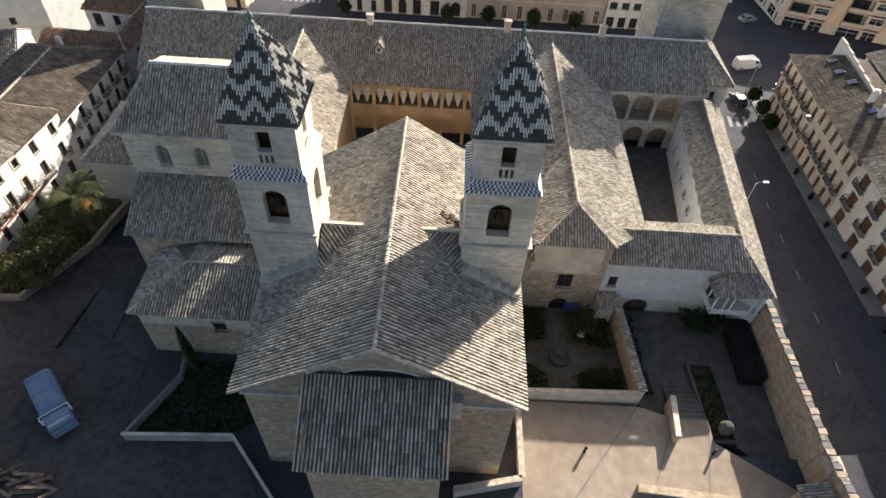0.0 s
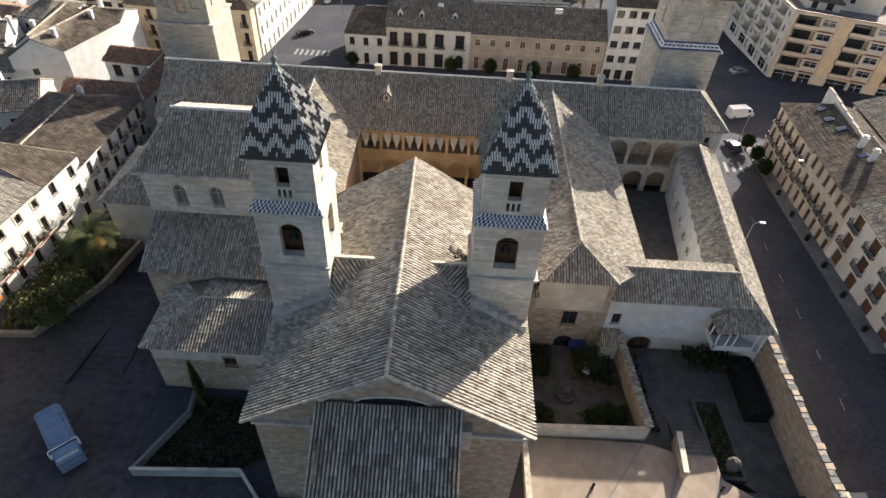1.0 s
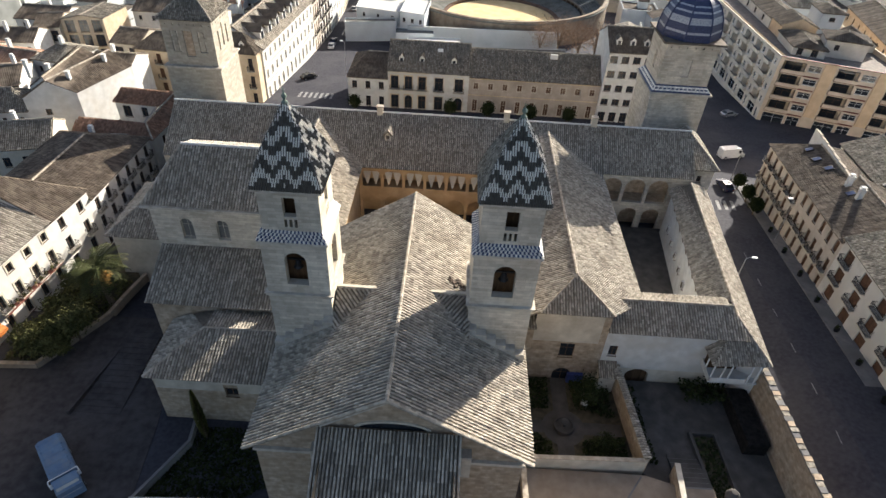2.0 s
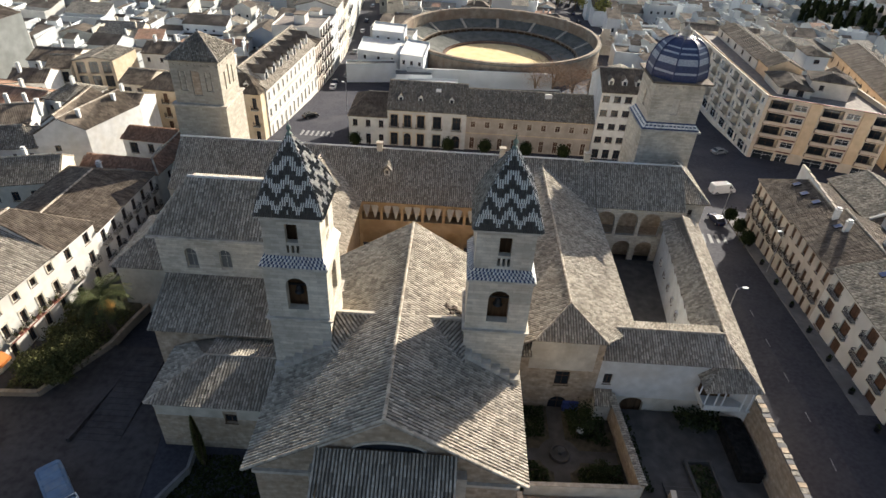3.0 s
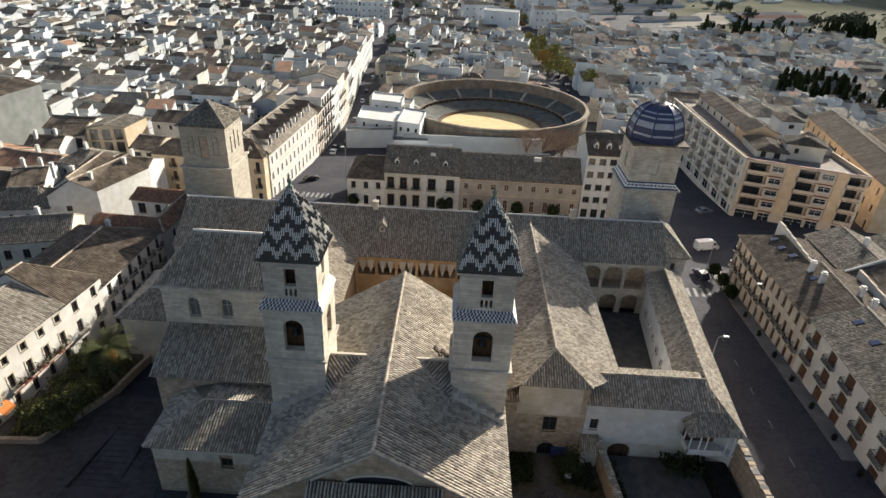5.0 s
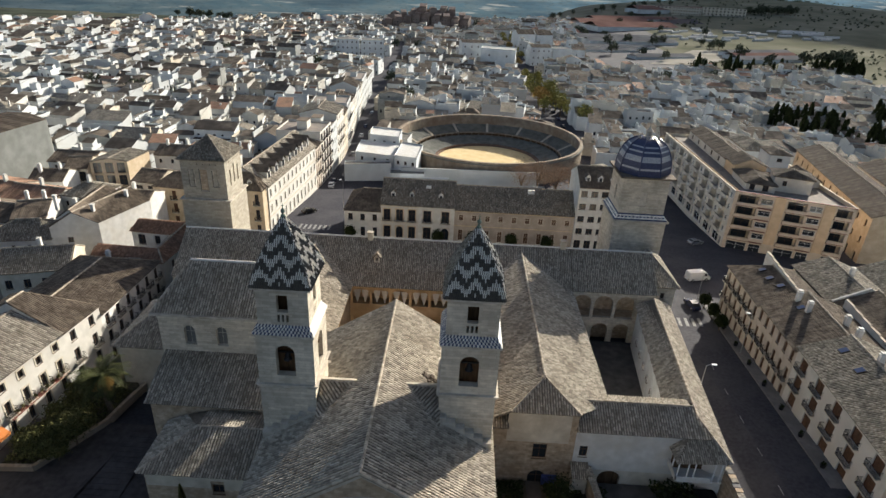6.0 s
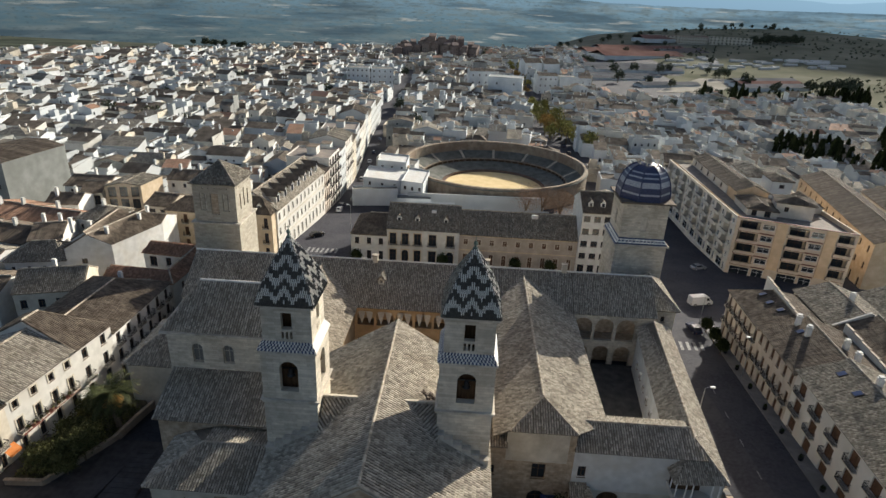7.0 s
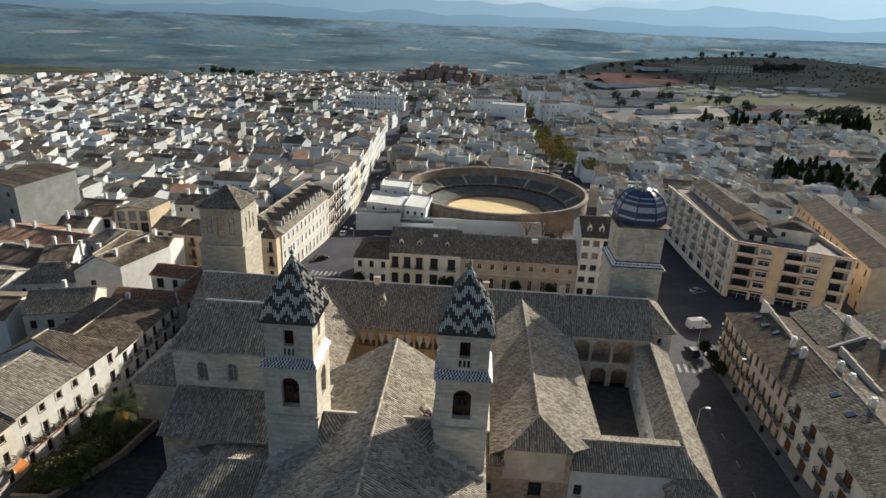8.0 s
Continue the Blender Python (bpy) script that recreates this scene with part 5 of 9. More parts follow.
house("street_house", east(12.0), east(-14.0), 14, -0.6, 9.0, PLASTER_PINK, "pale pink three-storey house with iron balconies and tile roof", 3, 6, rise=3.0, balconies=(1, 2), win=(1.5, 1.9), chimneys=2, seed=4, frames=(WOOD, SHUTTER))
# stepped party walls that stand above those roofs, and a gable wall behind them
for ya, yb, off, zt, steps in ((65.0, 50.4, 6.2, 10.1, 6), (49.6, 37.0, 13.6, 9.0, 5)):
    wl = thing("party_wall", (*east(ya), 6), "stepped whitewashed party wall standing above tile roofs", "wall")
    for k in range(steps):
        y0, y1 = ya + (yb - ya) * k / steps, ya + (yb - ya) * (k + 1) / steps
        x0, x1 = east(y0)[0] + off, east(y1)[0] + off
        s = Shape()
        s.beam((x0, y0, zt - 0.16 * k), (x1, y1, zt - 0.16 * k), 0.3, 3.0)
        part("wall_step", s, PLASTER, wl)
        s = Shape()
        s.beam((x0, y0, zt + 0.09 - 0.16 * k), (x1, y1, zt + 0.09 - 0.16 * k), 0.42, 0.09)
        part("coping", s, RIDGE, wl)
# white houses beyond the palm garden
house("white_house", (-50.0, -4.0), (-48.6, 15.5), 13, 0, 8.4, PLASTER_OLD, "cream house with tile roof on the shaded street", 3, 5, seed=5, balconies=(1,), win=(0.9, 1.1))
house("white_house", (-48.6, 15.5), (-47.2, 27.3), 13, 0, 8.8, PLASTER_CREAM, "whitewashed three-storey house with red-floored balcony and stone surrounds", 3, 4, seed=6, balconies=(1,), win=(0.95, 1.2), roof=(TILE, TILE_BED), surround=PLASTER_OLD)
shelf = thing("balcony_floor", (-47.6, 20, 2.9), "long dark red balcony floor with plant pots", "balcony")
s = Shape()
s.beam((-48.05, 16.4, 3.0), (-47.0, 26.4, 3.0), 0.7, 0.14)
part("floor_slab", s, MAROON, shelf)
rs = random.Random(12)
for k in range(9):
    f = (k + 0.5) / 9
    x, y = -47.85 + 1.05 * f, 16.8 + 9.2 * f
    s = Shape()
    s.lathe((x, y, 3.0), ((0.0, 0.0), (0.13, 0.0), (0.18, 0.3), (0.0, 0.3)), 8)
    pot = part("pot", s, TILE_RED, shelf)
    s = Shape()
    leaf_cloud(s, (x, y, 3.55), (0.22, 0.22, 0.22), 40, 0.12, rs)
    part("plant", s, LEAF_GARDEN, pot)
house("white_house", (-47.2, 27.3), (-46.4, 35.0), 14, -0.5, 8.6, PLASTER_CREAM, "whitewashed corner house with grey tile roof", 3, 2, seed=7, hipped=(0, 5), rise=4.2, balconies=(1,))
house("white_house", (-46.4, 35.0), (-46.0, 53.0), 14, -2, 7.0, PLASTER, "white terrace house in shade with dark balconies", 3, 6, rise=2.5, seed=8, balconies=(1, 2), hipped=(0, 5))
# row across the square
house("small_white_house", (-21.0, 96), (-11.9, 96), 14, -5.8, 1.2, PLASTER, "low white house with hipped dark roof", 2, 3, rise=3.4, seed=10, hipped=(4, 0))
house("dormer_house", (-11.9, 96), (-2.6, 96), 13, -5.8, 3.2, PLASTER_CREAM, "white two-storey house with ochre surrounds and dormers", 2, 3, rise=4.6, seed=11, roof=(TILE_MOSS, TILE_TOWN), frames=(WOOD, DARKGLASS), win=(1.7, 2.3), balconies=(1,), surround=PLASTER_TAN, arched=True, band=PLASTER_OLD)
house("dormer_house", (-2.6, 96), (6.4, 96), 13, -5.8, 3.2, PLASTER, "white two-storey house with stone surrounds and one dormer", 2, 2, rise=4.6, seed=17, roof=(TILE_MOSS, TILE_TOWN), frames=(WOOD, DARKGLASS), win=(1.9, 2.4), balconies=(1,), surround=PLASTER_OLD, arched=True)
house("brick_house", (6.4, 96.4), (36.0, 96.4), 13, -5.8, 2.6, PLASTER_ROSE, "long two-storey pinkish house with weathered dark roof", 2, 9, rise=4.2, seed=12, roof=(TILE_MOSS, TILE_TOWN), frames=(PLASTER_OLD, SHUTTER), win=(1.1, 1.5), surround=PLASTER_PINK, arched=True, band=PLASTER_TAN)
house("mansard_house", (36.0, 95.5), (46.0, 95.5), 13, -5.8, 10.5, PLASTER, "tall white house with glazed bays and dormered roof", 5, 4, rise=3.4, seed=13, win=(1.6, 1.5))
# corner house on the avenue, and its row
house("corner_house", (-40.0, 97.0), (-36.9, 134.0), 12, -6.5, 5.6, PLASTER_CREAM, "white corner house with dormers and ochre end wall", 3, 12, rise=4.6, seed=14, roof=(TILE, TILE_TOWN), win=(0.9, 1.9), frames=(PLASTER_OLD, SHUTTER), surround=PLASTER, band=PLASTER_OLD)
AVENUE = ((134, -36.9), (141, -36.8), (155, -36.5), (166, -36.7), (180, -37.0), (192, -37.8), (206, -38.9), (219, -40.0), (236, -41.6), (251, -42.9), (268, -44.2), (290, -45.4), (318, -46.6))
ROW = ((5.0, 3, 3, PLASTER_PINK, 0, (1.0, 1.8), (1, 2)), (8.2, 5, 4, PLASTER_CREAM, 1, (2.4, 1.5), (1, 2, 3, 4)), (6.4, 4, 4, TOWN_GREY, 1, (1.0, 1.5), ()), (8.0, 5, 4, PLASTER_CREAM, 0, (1.1, 1.6), (2, 3)), (4.6, 4, 4, PLASTER_OLD, 0, (1.0, 1.6), ()), (6.6, 5, 5, TOWN_GREY, 1, (1.6, 1.4), (1, 3)), (4.2, 4, 4, PLASTER_CREAM, 0, (1.0, 1.5), ()), (2.4, 4, 5, TOWN_CREAM, 1, (1.0, 1.5), ()), (4.4, 4, 5, TOWN_GREY, 0, (1.0, 1.5), ()), (1.2, 4, 5, PLASTER_CREAM, 0, (1.0, 1.5), ()), (2.6, 4, 6, TOWN_GREY, 1, (1.0, 1.5), ()), (-1.0, 3, 8, TOWN_GREY, 0, (1.0, 1.5), ()))
for k, ((ya, xa), (yb, xb)) in enumerate(zip(AVENUE, AVENUE[1:])):
    z1, storeys, bays, mat, level_roof, win, balc = ROW[k]
    house("avenue_house", (xa, ya), (xb, yb), (12, 14, 11, 13)[k % 4], ground_z(-40, ya) - 0.3, z1, mat, "tall pale avenue house with roof terrace" if level_roof else "pale avenue house with brown tile roof", storeys, bays, rise=1.9 + 0.3 * (k % 3), seed=15 + k, win=win, balconies=balc, flat=bool(level_roof), roof=((TILE_MOSS, TILE_TOWN) if k % 2 else (TILE_FAR, TILE_TOWN)), detail=False, chimneys=k % 2)

# ---- bullring ----
RC = (18.0, 187.0)
ring = thing("bullring", (*RC, -12.3), "round stone bullring with tiered seats and a sand arena", "bullring")
s = Shape()
s.lathe((*RC, 0), ((36.0, -13.5), (36.0, -2.4), (35.9, -2.0), (34.9, -2.0), (34.6, -2.3), (34.6, -6.2)), 96)
part("outer_wall", s, RING_WALL, ring)
s = Shape()
s.lathe((*RC, 0), ((36.25, -2.9), (36.25, -2.55), (36.0, -2.5)), 96)
part("string_course", s, SEAT_STONE, ring)


def tiers(name, r0, z0, n, step, drop, mat):
    s = Shape()
    pr = []
    for k in range(n):
        pr += [(r0 - k * step, z0 - drop * k), (r0 - (k + 1) * step, z0 - drop * k)]
    s.lathe((*RC, 0), pr, 96)
    part(name, s, mat, ring)


tiers("upper_tier", 34.6, -6.0, 7, 0.8, 0.34, SEAT_STONE)
tiers("lower_tier", 28.2, -9.3, 9, 0.85, 0.2, SEAT_STONE)
s = Shape()
s.lathe((*RC, 0), ((29.0, -8.1), (28.9, -8.0), (28.6, -8.0), (28.6, -8.5)), 96)
part("gallery_rail", s, RING_WALL, ring)
s = Shape()
s.lathe((*RC, 0), ((29.0, -8.0), (29.0, -9.4)), 96)
part("gallery_back", s, WOOD, ring, "dark arcaded gallery")
for k in range(60):
    a = k * 2 * math.pi / 60
    s = Shape()
    s.box(28.5, -0.16, -9.4, 28.75, 0.16, -8.4, m=Matrix.Translation((*RC, 0)) @ Matrix.Rotation(a, 4, "Z"))
    part("gallery_post", s, RING_WALL, ring)
s = Shape()
s.lathe((*RC, 0), ((20.6, -11.0), (20.6, -11.9), (19.6, -11.9), (19.6, -10.7), (19.4, -10.7), (19.4, -11.9)), 96)
part("barrier", s, RING_BOARD, ring, "weathered dark red board barrier")
s = Shape()
s.lathe((*RC, 0), ((0.01, -11.7), (19.5, -11.7)), 96)
part("arena", s, SAND, ring, "raked yellow sand arena")
for k in range(14):
    a = k * 2 * math.pi / 14 + 0.2
    st = part("stair", (lambda q: (q.box(28.9, -0.5, -8.25, 29.6, 0.5, -7.95, m=Matrix.Translation((*RC, 0)) @ Matrix.Rotation(a, 4, "Z")), q)[-1])(Shape()), PLASTER_OLD, ring)
    for j in range(1, 8):
        s = Shape()
        s.box(28.9 + j * 0.7, -0.5, -8.25 + (j - 1) * 0.34, 29.6 + j * 0.7, 0.5, -7.95 + j * 0.32, m=Matrix.Translation((*RC, 0)) @ Matrix.Rotation(a, 4, "Z"))
        part("step", s, PLASTER_OLD, st)

# ---- the town beyond: many small white houses ----
rt = random.Random(11)
TERRACE_GREY = surface("weathered_terrace_floor", (0.16, 0.155, 0.14), (0.27, 0.255, 0.23), 0.5, 0.95, 0.1, stain=(0.12, 0.12, 0.10), stain_scale=0.2, spec=0.03)
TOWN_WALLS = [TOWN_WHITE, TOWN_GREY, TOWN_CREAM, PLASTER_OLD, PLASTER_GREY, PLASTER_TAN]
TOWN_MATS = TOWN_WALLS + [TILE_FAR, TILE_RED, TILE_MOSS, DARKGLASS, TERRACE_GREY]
GLASS, FLOOR = 9, 10


def volume(s, m, x0, y0, x1, y1, h, kind, wall, roof, rnd):
    """One block of a house under a gable, hip, single pitch or terrace."""
    def F(pts, slot):
        s.face([m @ Vector(q) for q in pts], slot)
    for a, b in (((x0, y0), (x1, y0)), ((x1, y0), (x1, y1)), ((x1, y1), (x0, y1)), ((x0, y1), (x0, y0))):
        F(((*a, -3), (*b, -3), (*b, h), (*a, h)), wall)
    xm, ym, o = (x0 + x1) / 2, (y0 + y1) / 2, 0.3
    r = min(x1 - x0, y1 - y0) * 0.5 * rnd.uniform(0.36, 0.52)
    if kind == "flat":
        F(((x0, y0, h - 0.1), (x1, y0, h - 0.1), (x1, y1, h - 0.1), (x0, y1, h - 0.1)), FLOOR if rnd.random() < 0.75 else roof)
        p = rnd.uniform(0.5, 1.1)
        for q in ((x0, y0, x1, y0 + 0.22), (x0, y1 - 0.22, x1, y1), (x0, y0 + 0.22, x0 + 0.22, y1 - 0.22), (x1 - 0.22, y0 + 0.22, x1, y1 - 0.22)):
            s.box(q[0], q[1], h - 0.05, q[2], q[3], h + p, wall, m)
        return h
    if kind == "along":
        F(((x0 - o, y0 - o, h - 0.1), (x1 + o, y0 - o, h - 0.1), (x1 + o, ym, h + r), (x0 - o, ym, h + r)), roof)
        F(((x1 + o, y1 + o, h - 0.1), (x0 - o, y1 + o, h - 0.1), (x0 - o, ym, h + r), (x1 + o, ym, h + r)), roof)
        F(((x1, y0, h), (x1, y1, h), (x1, ym, h + r)), wall)
        F(((x0, y1, h), (x0, y0, h), (x0, ym, h + r)), wall)
    elif kind == "across":
        F(((x0 - o, y1 + o, h - 0.1), (x0 - o, y0 - o, h - 0.1), (xm, y0 - o, h + r), (xm, y1 + o, h + r)), roof)
        F(((x1 + o, y0 - o, h - 0.1), (x1 + o, y1 + o, h - 0.1), (xm, y1 + o, h + r), (xm, y0 - o, h + r)), roof)
        F(((x0, y0, h), (x1, y0, h), (xm, y0, h + r)), wall)
        F(((x1, y1, h), (x0, y1, h), (xm, y1, h + r)), wall)
    elif kind == "hip":
        k = min(x1 - x0, y1 - y0) / 2
        a, b = ((x0 + k, ym, h + r), (x1 - k, ym, h + r)) if x1 - x0 > y1 - y0 else ((xm, y0 + k, h + r), (xm, y1 - k, h + r))
        c = [(x0 - o, y0 - o, h), (x1 + o, y0 - o, h), (x1 + o, y1 + o, h), (x0 - o, y1 + o, h)]
        if x1 - x0 > y1 - y0:
            F((c[0], c[1], b, a), roof), F((c[1], c[2], b), roof), F((c[2], c[3], a, b), roof), F((c[3], c[0], a), roof)
        else:
            F((c[0], c[1], a), roof), F((c[1], c[2], b, a), roof), F((c[2], c[3], b), roof), F((c[3], c[0], a, b), roof)
    else:
        F(((x0 - o, y0 - o, h - 0.1), (x1 + o, y0 - o, h - 0.1), (x1 + o, y1 + o, h + r * 1.4), (x0 - o, y1 + o, h + r * 1.4)), roof)
        F(((x1, y0, h), (x1, y1, h), (x1, y1, h + r * 1.35)), wall)
        F(((x0, y1, h), (x0, y0, h), (x0, y1, h + r * 1.35)), wall)
        F(((x1, y1, h), (x0, y1, h), (x0, y1, h + r * 1.35), (x1, y1, h + r * 1.35)), wall)
    return h + r


KINDS = ("along", "across", "flat", "pitch", "hip", "flat", "along")


def openings(s, m, x0, y0, x1, y1, h, rnd, share):
    """Small windows on the two sides that face the square and the sun."""
    for side in (0, 1):
        a, b = (x0, x1) if side == 0 else (y0, y1)
        n = max(1, int((b - a) / 2.9))
        for st in range(max(1, int((h - 0.6) / 2.9))):
            for k in range(n):
                if rnd.random() > share * (1.0 if side == 0 else 0.55):
                    continue
                c, z0 = a + (b - a) * (k + 0.5) / n, st * 2.9 + 0.9
                w, hh = rnd.choice((0.36, 0.42, 0.5)), rnd.choice((1.0, 1.25, 1.6))
                if side == 0:
                    s.box(c - w, y0 - 0.02, z0, c + w, y0 + 0.2, z0 + hh, GLASS, m)
                else:
                    s.box(x1 - 0.2, c - w, z0, x1 + 0.02, c + w, z0 + hh, GLASS, m)


def town_house(s, x, y, z, w, dp, h, ang, kind, rnd, wall, roof):
    """A house of one to three blocks: a main roof, a lower wing or terrace, a stair hut, a party wall, chimneys."""
    m = Matrix.Translation((x, y, z)) @ Matrix.Rotation(ang, 4, "Z")
    a, b = w / 2, dp / 2
    split = rnd.uniform(0.5, 0.72) if rnd.random() < 0.7 else 1.0
    if split == 1.0:
        main, low = (-a, -b, a, b), None
    elif rnd.random() < 0.5:
        c = -b + dp * split
        main, low = ((-a, -b, a, c), (-a, c, a, b)) if rnd.random() < 0.5 else ((-a, b - dp * split, a, b), (-a, -b, a, b - dp * split))
    else:
        c = -a + w * split
        main, low = ((-a, -b, c, b), (c, -b, a, b)) if rnd.random() < 0.5 else ((a - w * split, -b, a, b), (-a, -b, a - w * split, b))
    top = volume(s, m, *main, h, kind, wall, roof, rnd)
    openings(s, m, *main, h, rnd, 0.6)
    if low:
        lh = max(2.8, h - rnd.choice((1.2, 2.6, 2.9, 3.2)))
        lk = rnd.choice(("flat", "flat", "pitch", kind))
        volume(s, m, *low, lh, lk, wall, roof, rnd)
        openings(s, m, *low, lh, rnd, 0.45)
    if kind == "flat" and main[2] - main[0] > 4:
        cx, cy = rnd.uniform(main[0], main[2] - 3.4), rnd.uniform(main[1], main[3] - 3.0)
        volume(s, m, cx, cy, cx + 3.2, cy + 2.9, h + 2.3, rnd.choice(("pitch", "flat", "along")), wall, roof, rnd)
    if rnd.random() < 0.4:
        xs = main[0] if rnd.random() < 0.3 else main[2]
        s.box(xs - 0.16, main[1], 0, xs + 0.16, main[3], h + rnd.uniform(0.5, 1.0) * (top - h + 0.4), wall, m)
    for _ in range(rnd.choice((0, 1, 1, 2))):
        cx, cy = rnd.uniform(main[0] + 0.4, main[2] - 0.4), rnd.uniform(main[1] + 0.4, main[3] - 0.4)
        s.box(cx - 0.26, cy - 0.3, h - 0.2, cx + 0.26, cy + 0.3, top + rnd.uniform(0.3, 1.0), wall, m)


def free_plot(x, y, r=7):
    if math.hypot(x - RC[0], y - RC[1]) < 39 + r:
        return False
    if y < 110 + r and -62 < x < 112:
        return False
    if y < 84 and x > -84:
        return False
    if y < 128 and -122 < x < -56:
        return False
    ax = -35 - (y - 100) * 0.055
    if 85 < y < 185 and ax < x < -8 or 85 < y < 152 and ax < x < 62:
        return False
    if 85 < y < 322 and ax - 19 < x < ax:
        return False
    if 85 < y < 640 and ax - r * 0.6 < x < ax + 8 + r * 0.6:
        return False
    if 215 < y < 700 and abs(x - 55) < 7 + r * 0.6:
        return False
    if 15 < y < 165 and 62 < x < 146:
        return False
    if x > 112 + (y - 100) * 0.45 and y < 330:
        return x < 128 + (y - 100) * 0.85 and rt.random() < 0.8
    if x > 95 + (y - 330) * 0.12 and y > 330:
        return x < 330 and y < 450 + 0.1 * x and rt.random() < 0.75
    if y > 890 - 0.9 * max(0, -130 - x) or y > 960:
        return False
    if -95 < x < 20 and y > 745:
        return False
    for bx, by, br in ((16, 475, 22), (38, 432, 20), (78, 596, 26), (83, 500, 26), (-78, 474, 28)):
        if math.hypot(x - bx, y - by) < br:
            return False
    return x > -0.66 * y - 130


near_count = 0
far = {}
row = 0
y = 20.0
while y < 960:
    step = 11.0 if y < 330 else 12.5
    row += 1
    street = row % 5 == 0
    x = -520.0
    tilt = 0.06 * math.sin(y * 0.011)
    while x < 330:
        w, dp = rt.choice((6, 7, 8, 9, 10, 12, 15)) + rt.uniform(-0.8, 0.8), step * rt.uniform(0.85, 1.05)
        px, py = x + w / 2 - (y - 100) * 0.055 + rt.uniform(-0.6, 0.6), y + x * tilt * 0.3 + rt.uniform(-1.5, 1.5)
        x += w + (rt.uniform(0, 0.5) if rt.random() < 0.9 else 4.5)
        if street and rt.random() < 0.3:
            continue
        if not free_plot(px, py):
            continue
        h = rt.choice((4.6, 5.6, 6.2, 7.0, 8.4, 9.6, 6.4)) + rt.uniform(-0.9, 0.9) + (3.5 if rt.random() < 0.07 else 0)
        kind = rt.choice(KINDS)
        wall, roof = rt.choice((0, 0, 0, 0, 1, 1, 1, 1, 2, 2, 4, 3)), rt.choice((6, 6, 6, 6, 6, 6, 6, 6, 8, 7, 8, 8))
        ang = -0.055 + tilt + rt.choice((0, 0, 0.06, -0.08, 0.16, -0.14)) + (0.12 if px > 90 else 0)
        args = (px, py, ground_z(px, py), w, dp, h, ang, kind, rt, wall, roof)
        if py < 235 and near_count < 290:
            near_count += 1
            s = Shape()
            town_house(s, *args)
            hh = thing("town_house", (px, py, ground_z(px, py)), {"along": "white house with ridged brown tile roof", "across": "narrow white house with gable and brown tile roof", "flat": "white house with flat walled roof terrace and stair hut", "pitch": "white house with single pitched brown tile roof", "hip": "white house with hipped brown tile roof"}[kind], "house", "houses of the town")
            for nm, slots in (("wall", range(6)), ("roof", (6, 7, 8)), ("terrace", (FLOOR,)), ("windows", (GLASS,))):
                q = Shape()
                for f, sl in zip(s.f, s.s):
                    if sl in slots:
                        q.face([s.v[i] for i in f], 0)
                if nm == "windows" and near_count < 36:
                    for f0 in range(0, len(q.f), 6):
                        one = Shape()
                        for f in q.f[f0:f0 + 6]:
                            one.face([q.v[i] for i in f])
                        part("window", one, DARKGLASS, hh)
                elif q.f:
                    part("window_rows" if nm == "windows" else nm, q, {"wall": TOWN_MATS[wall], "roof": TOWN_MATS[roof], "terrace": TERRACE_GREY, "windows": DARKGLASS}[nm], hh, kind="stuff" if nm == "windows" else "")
        else:
            key = int(py // 170)
            town_house(far.setdefault(key, Shape()), *args)
    y += step + (3.0 if street else 0.2)
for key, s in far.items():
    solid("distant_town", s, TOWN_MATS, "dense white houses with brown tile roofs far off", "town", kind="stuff")

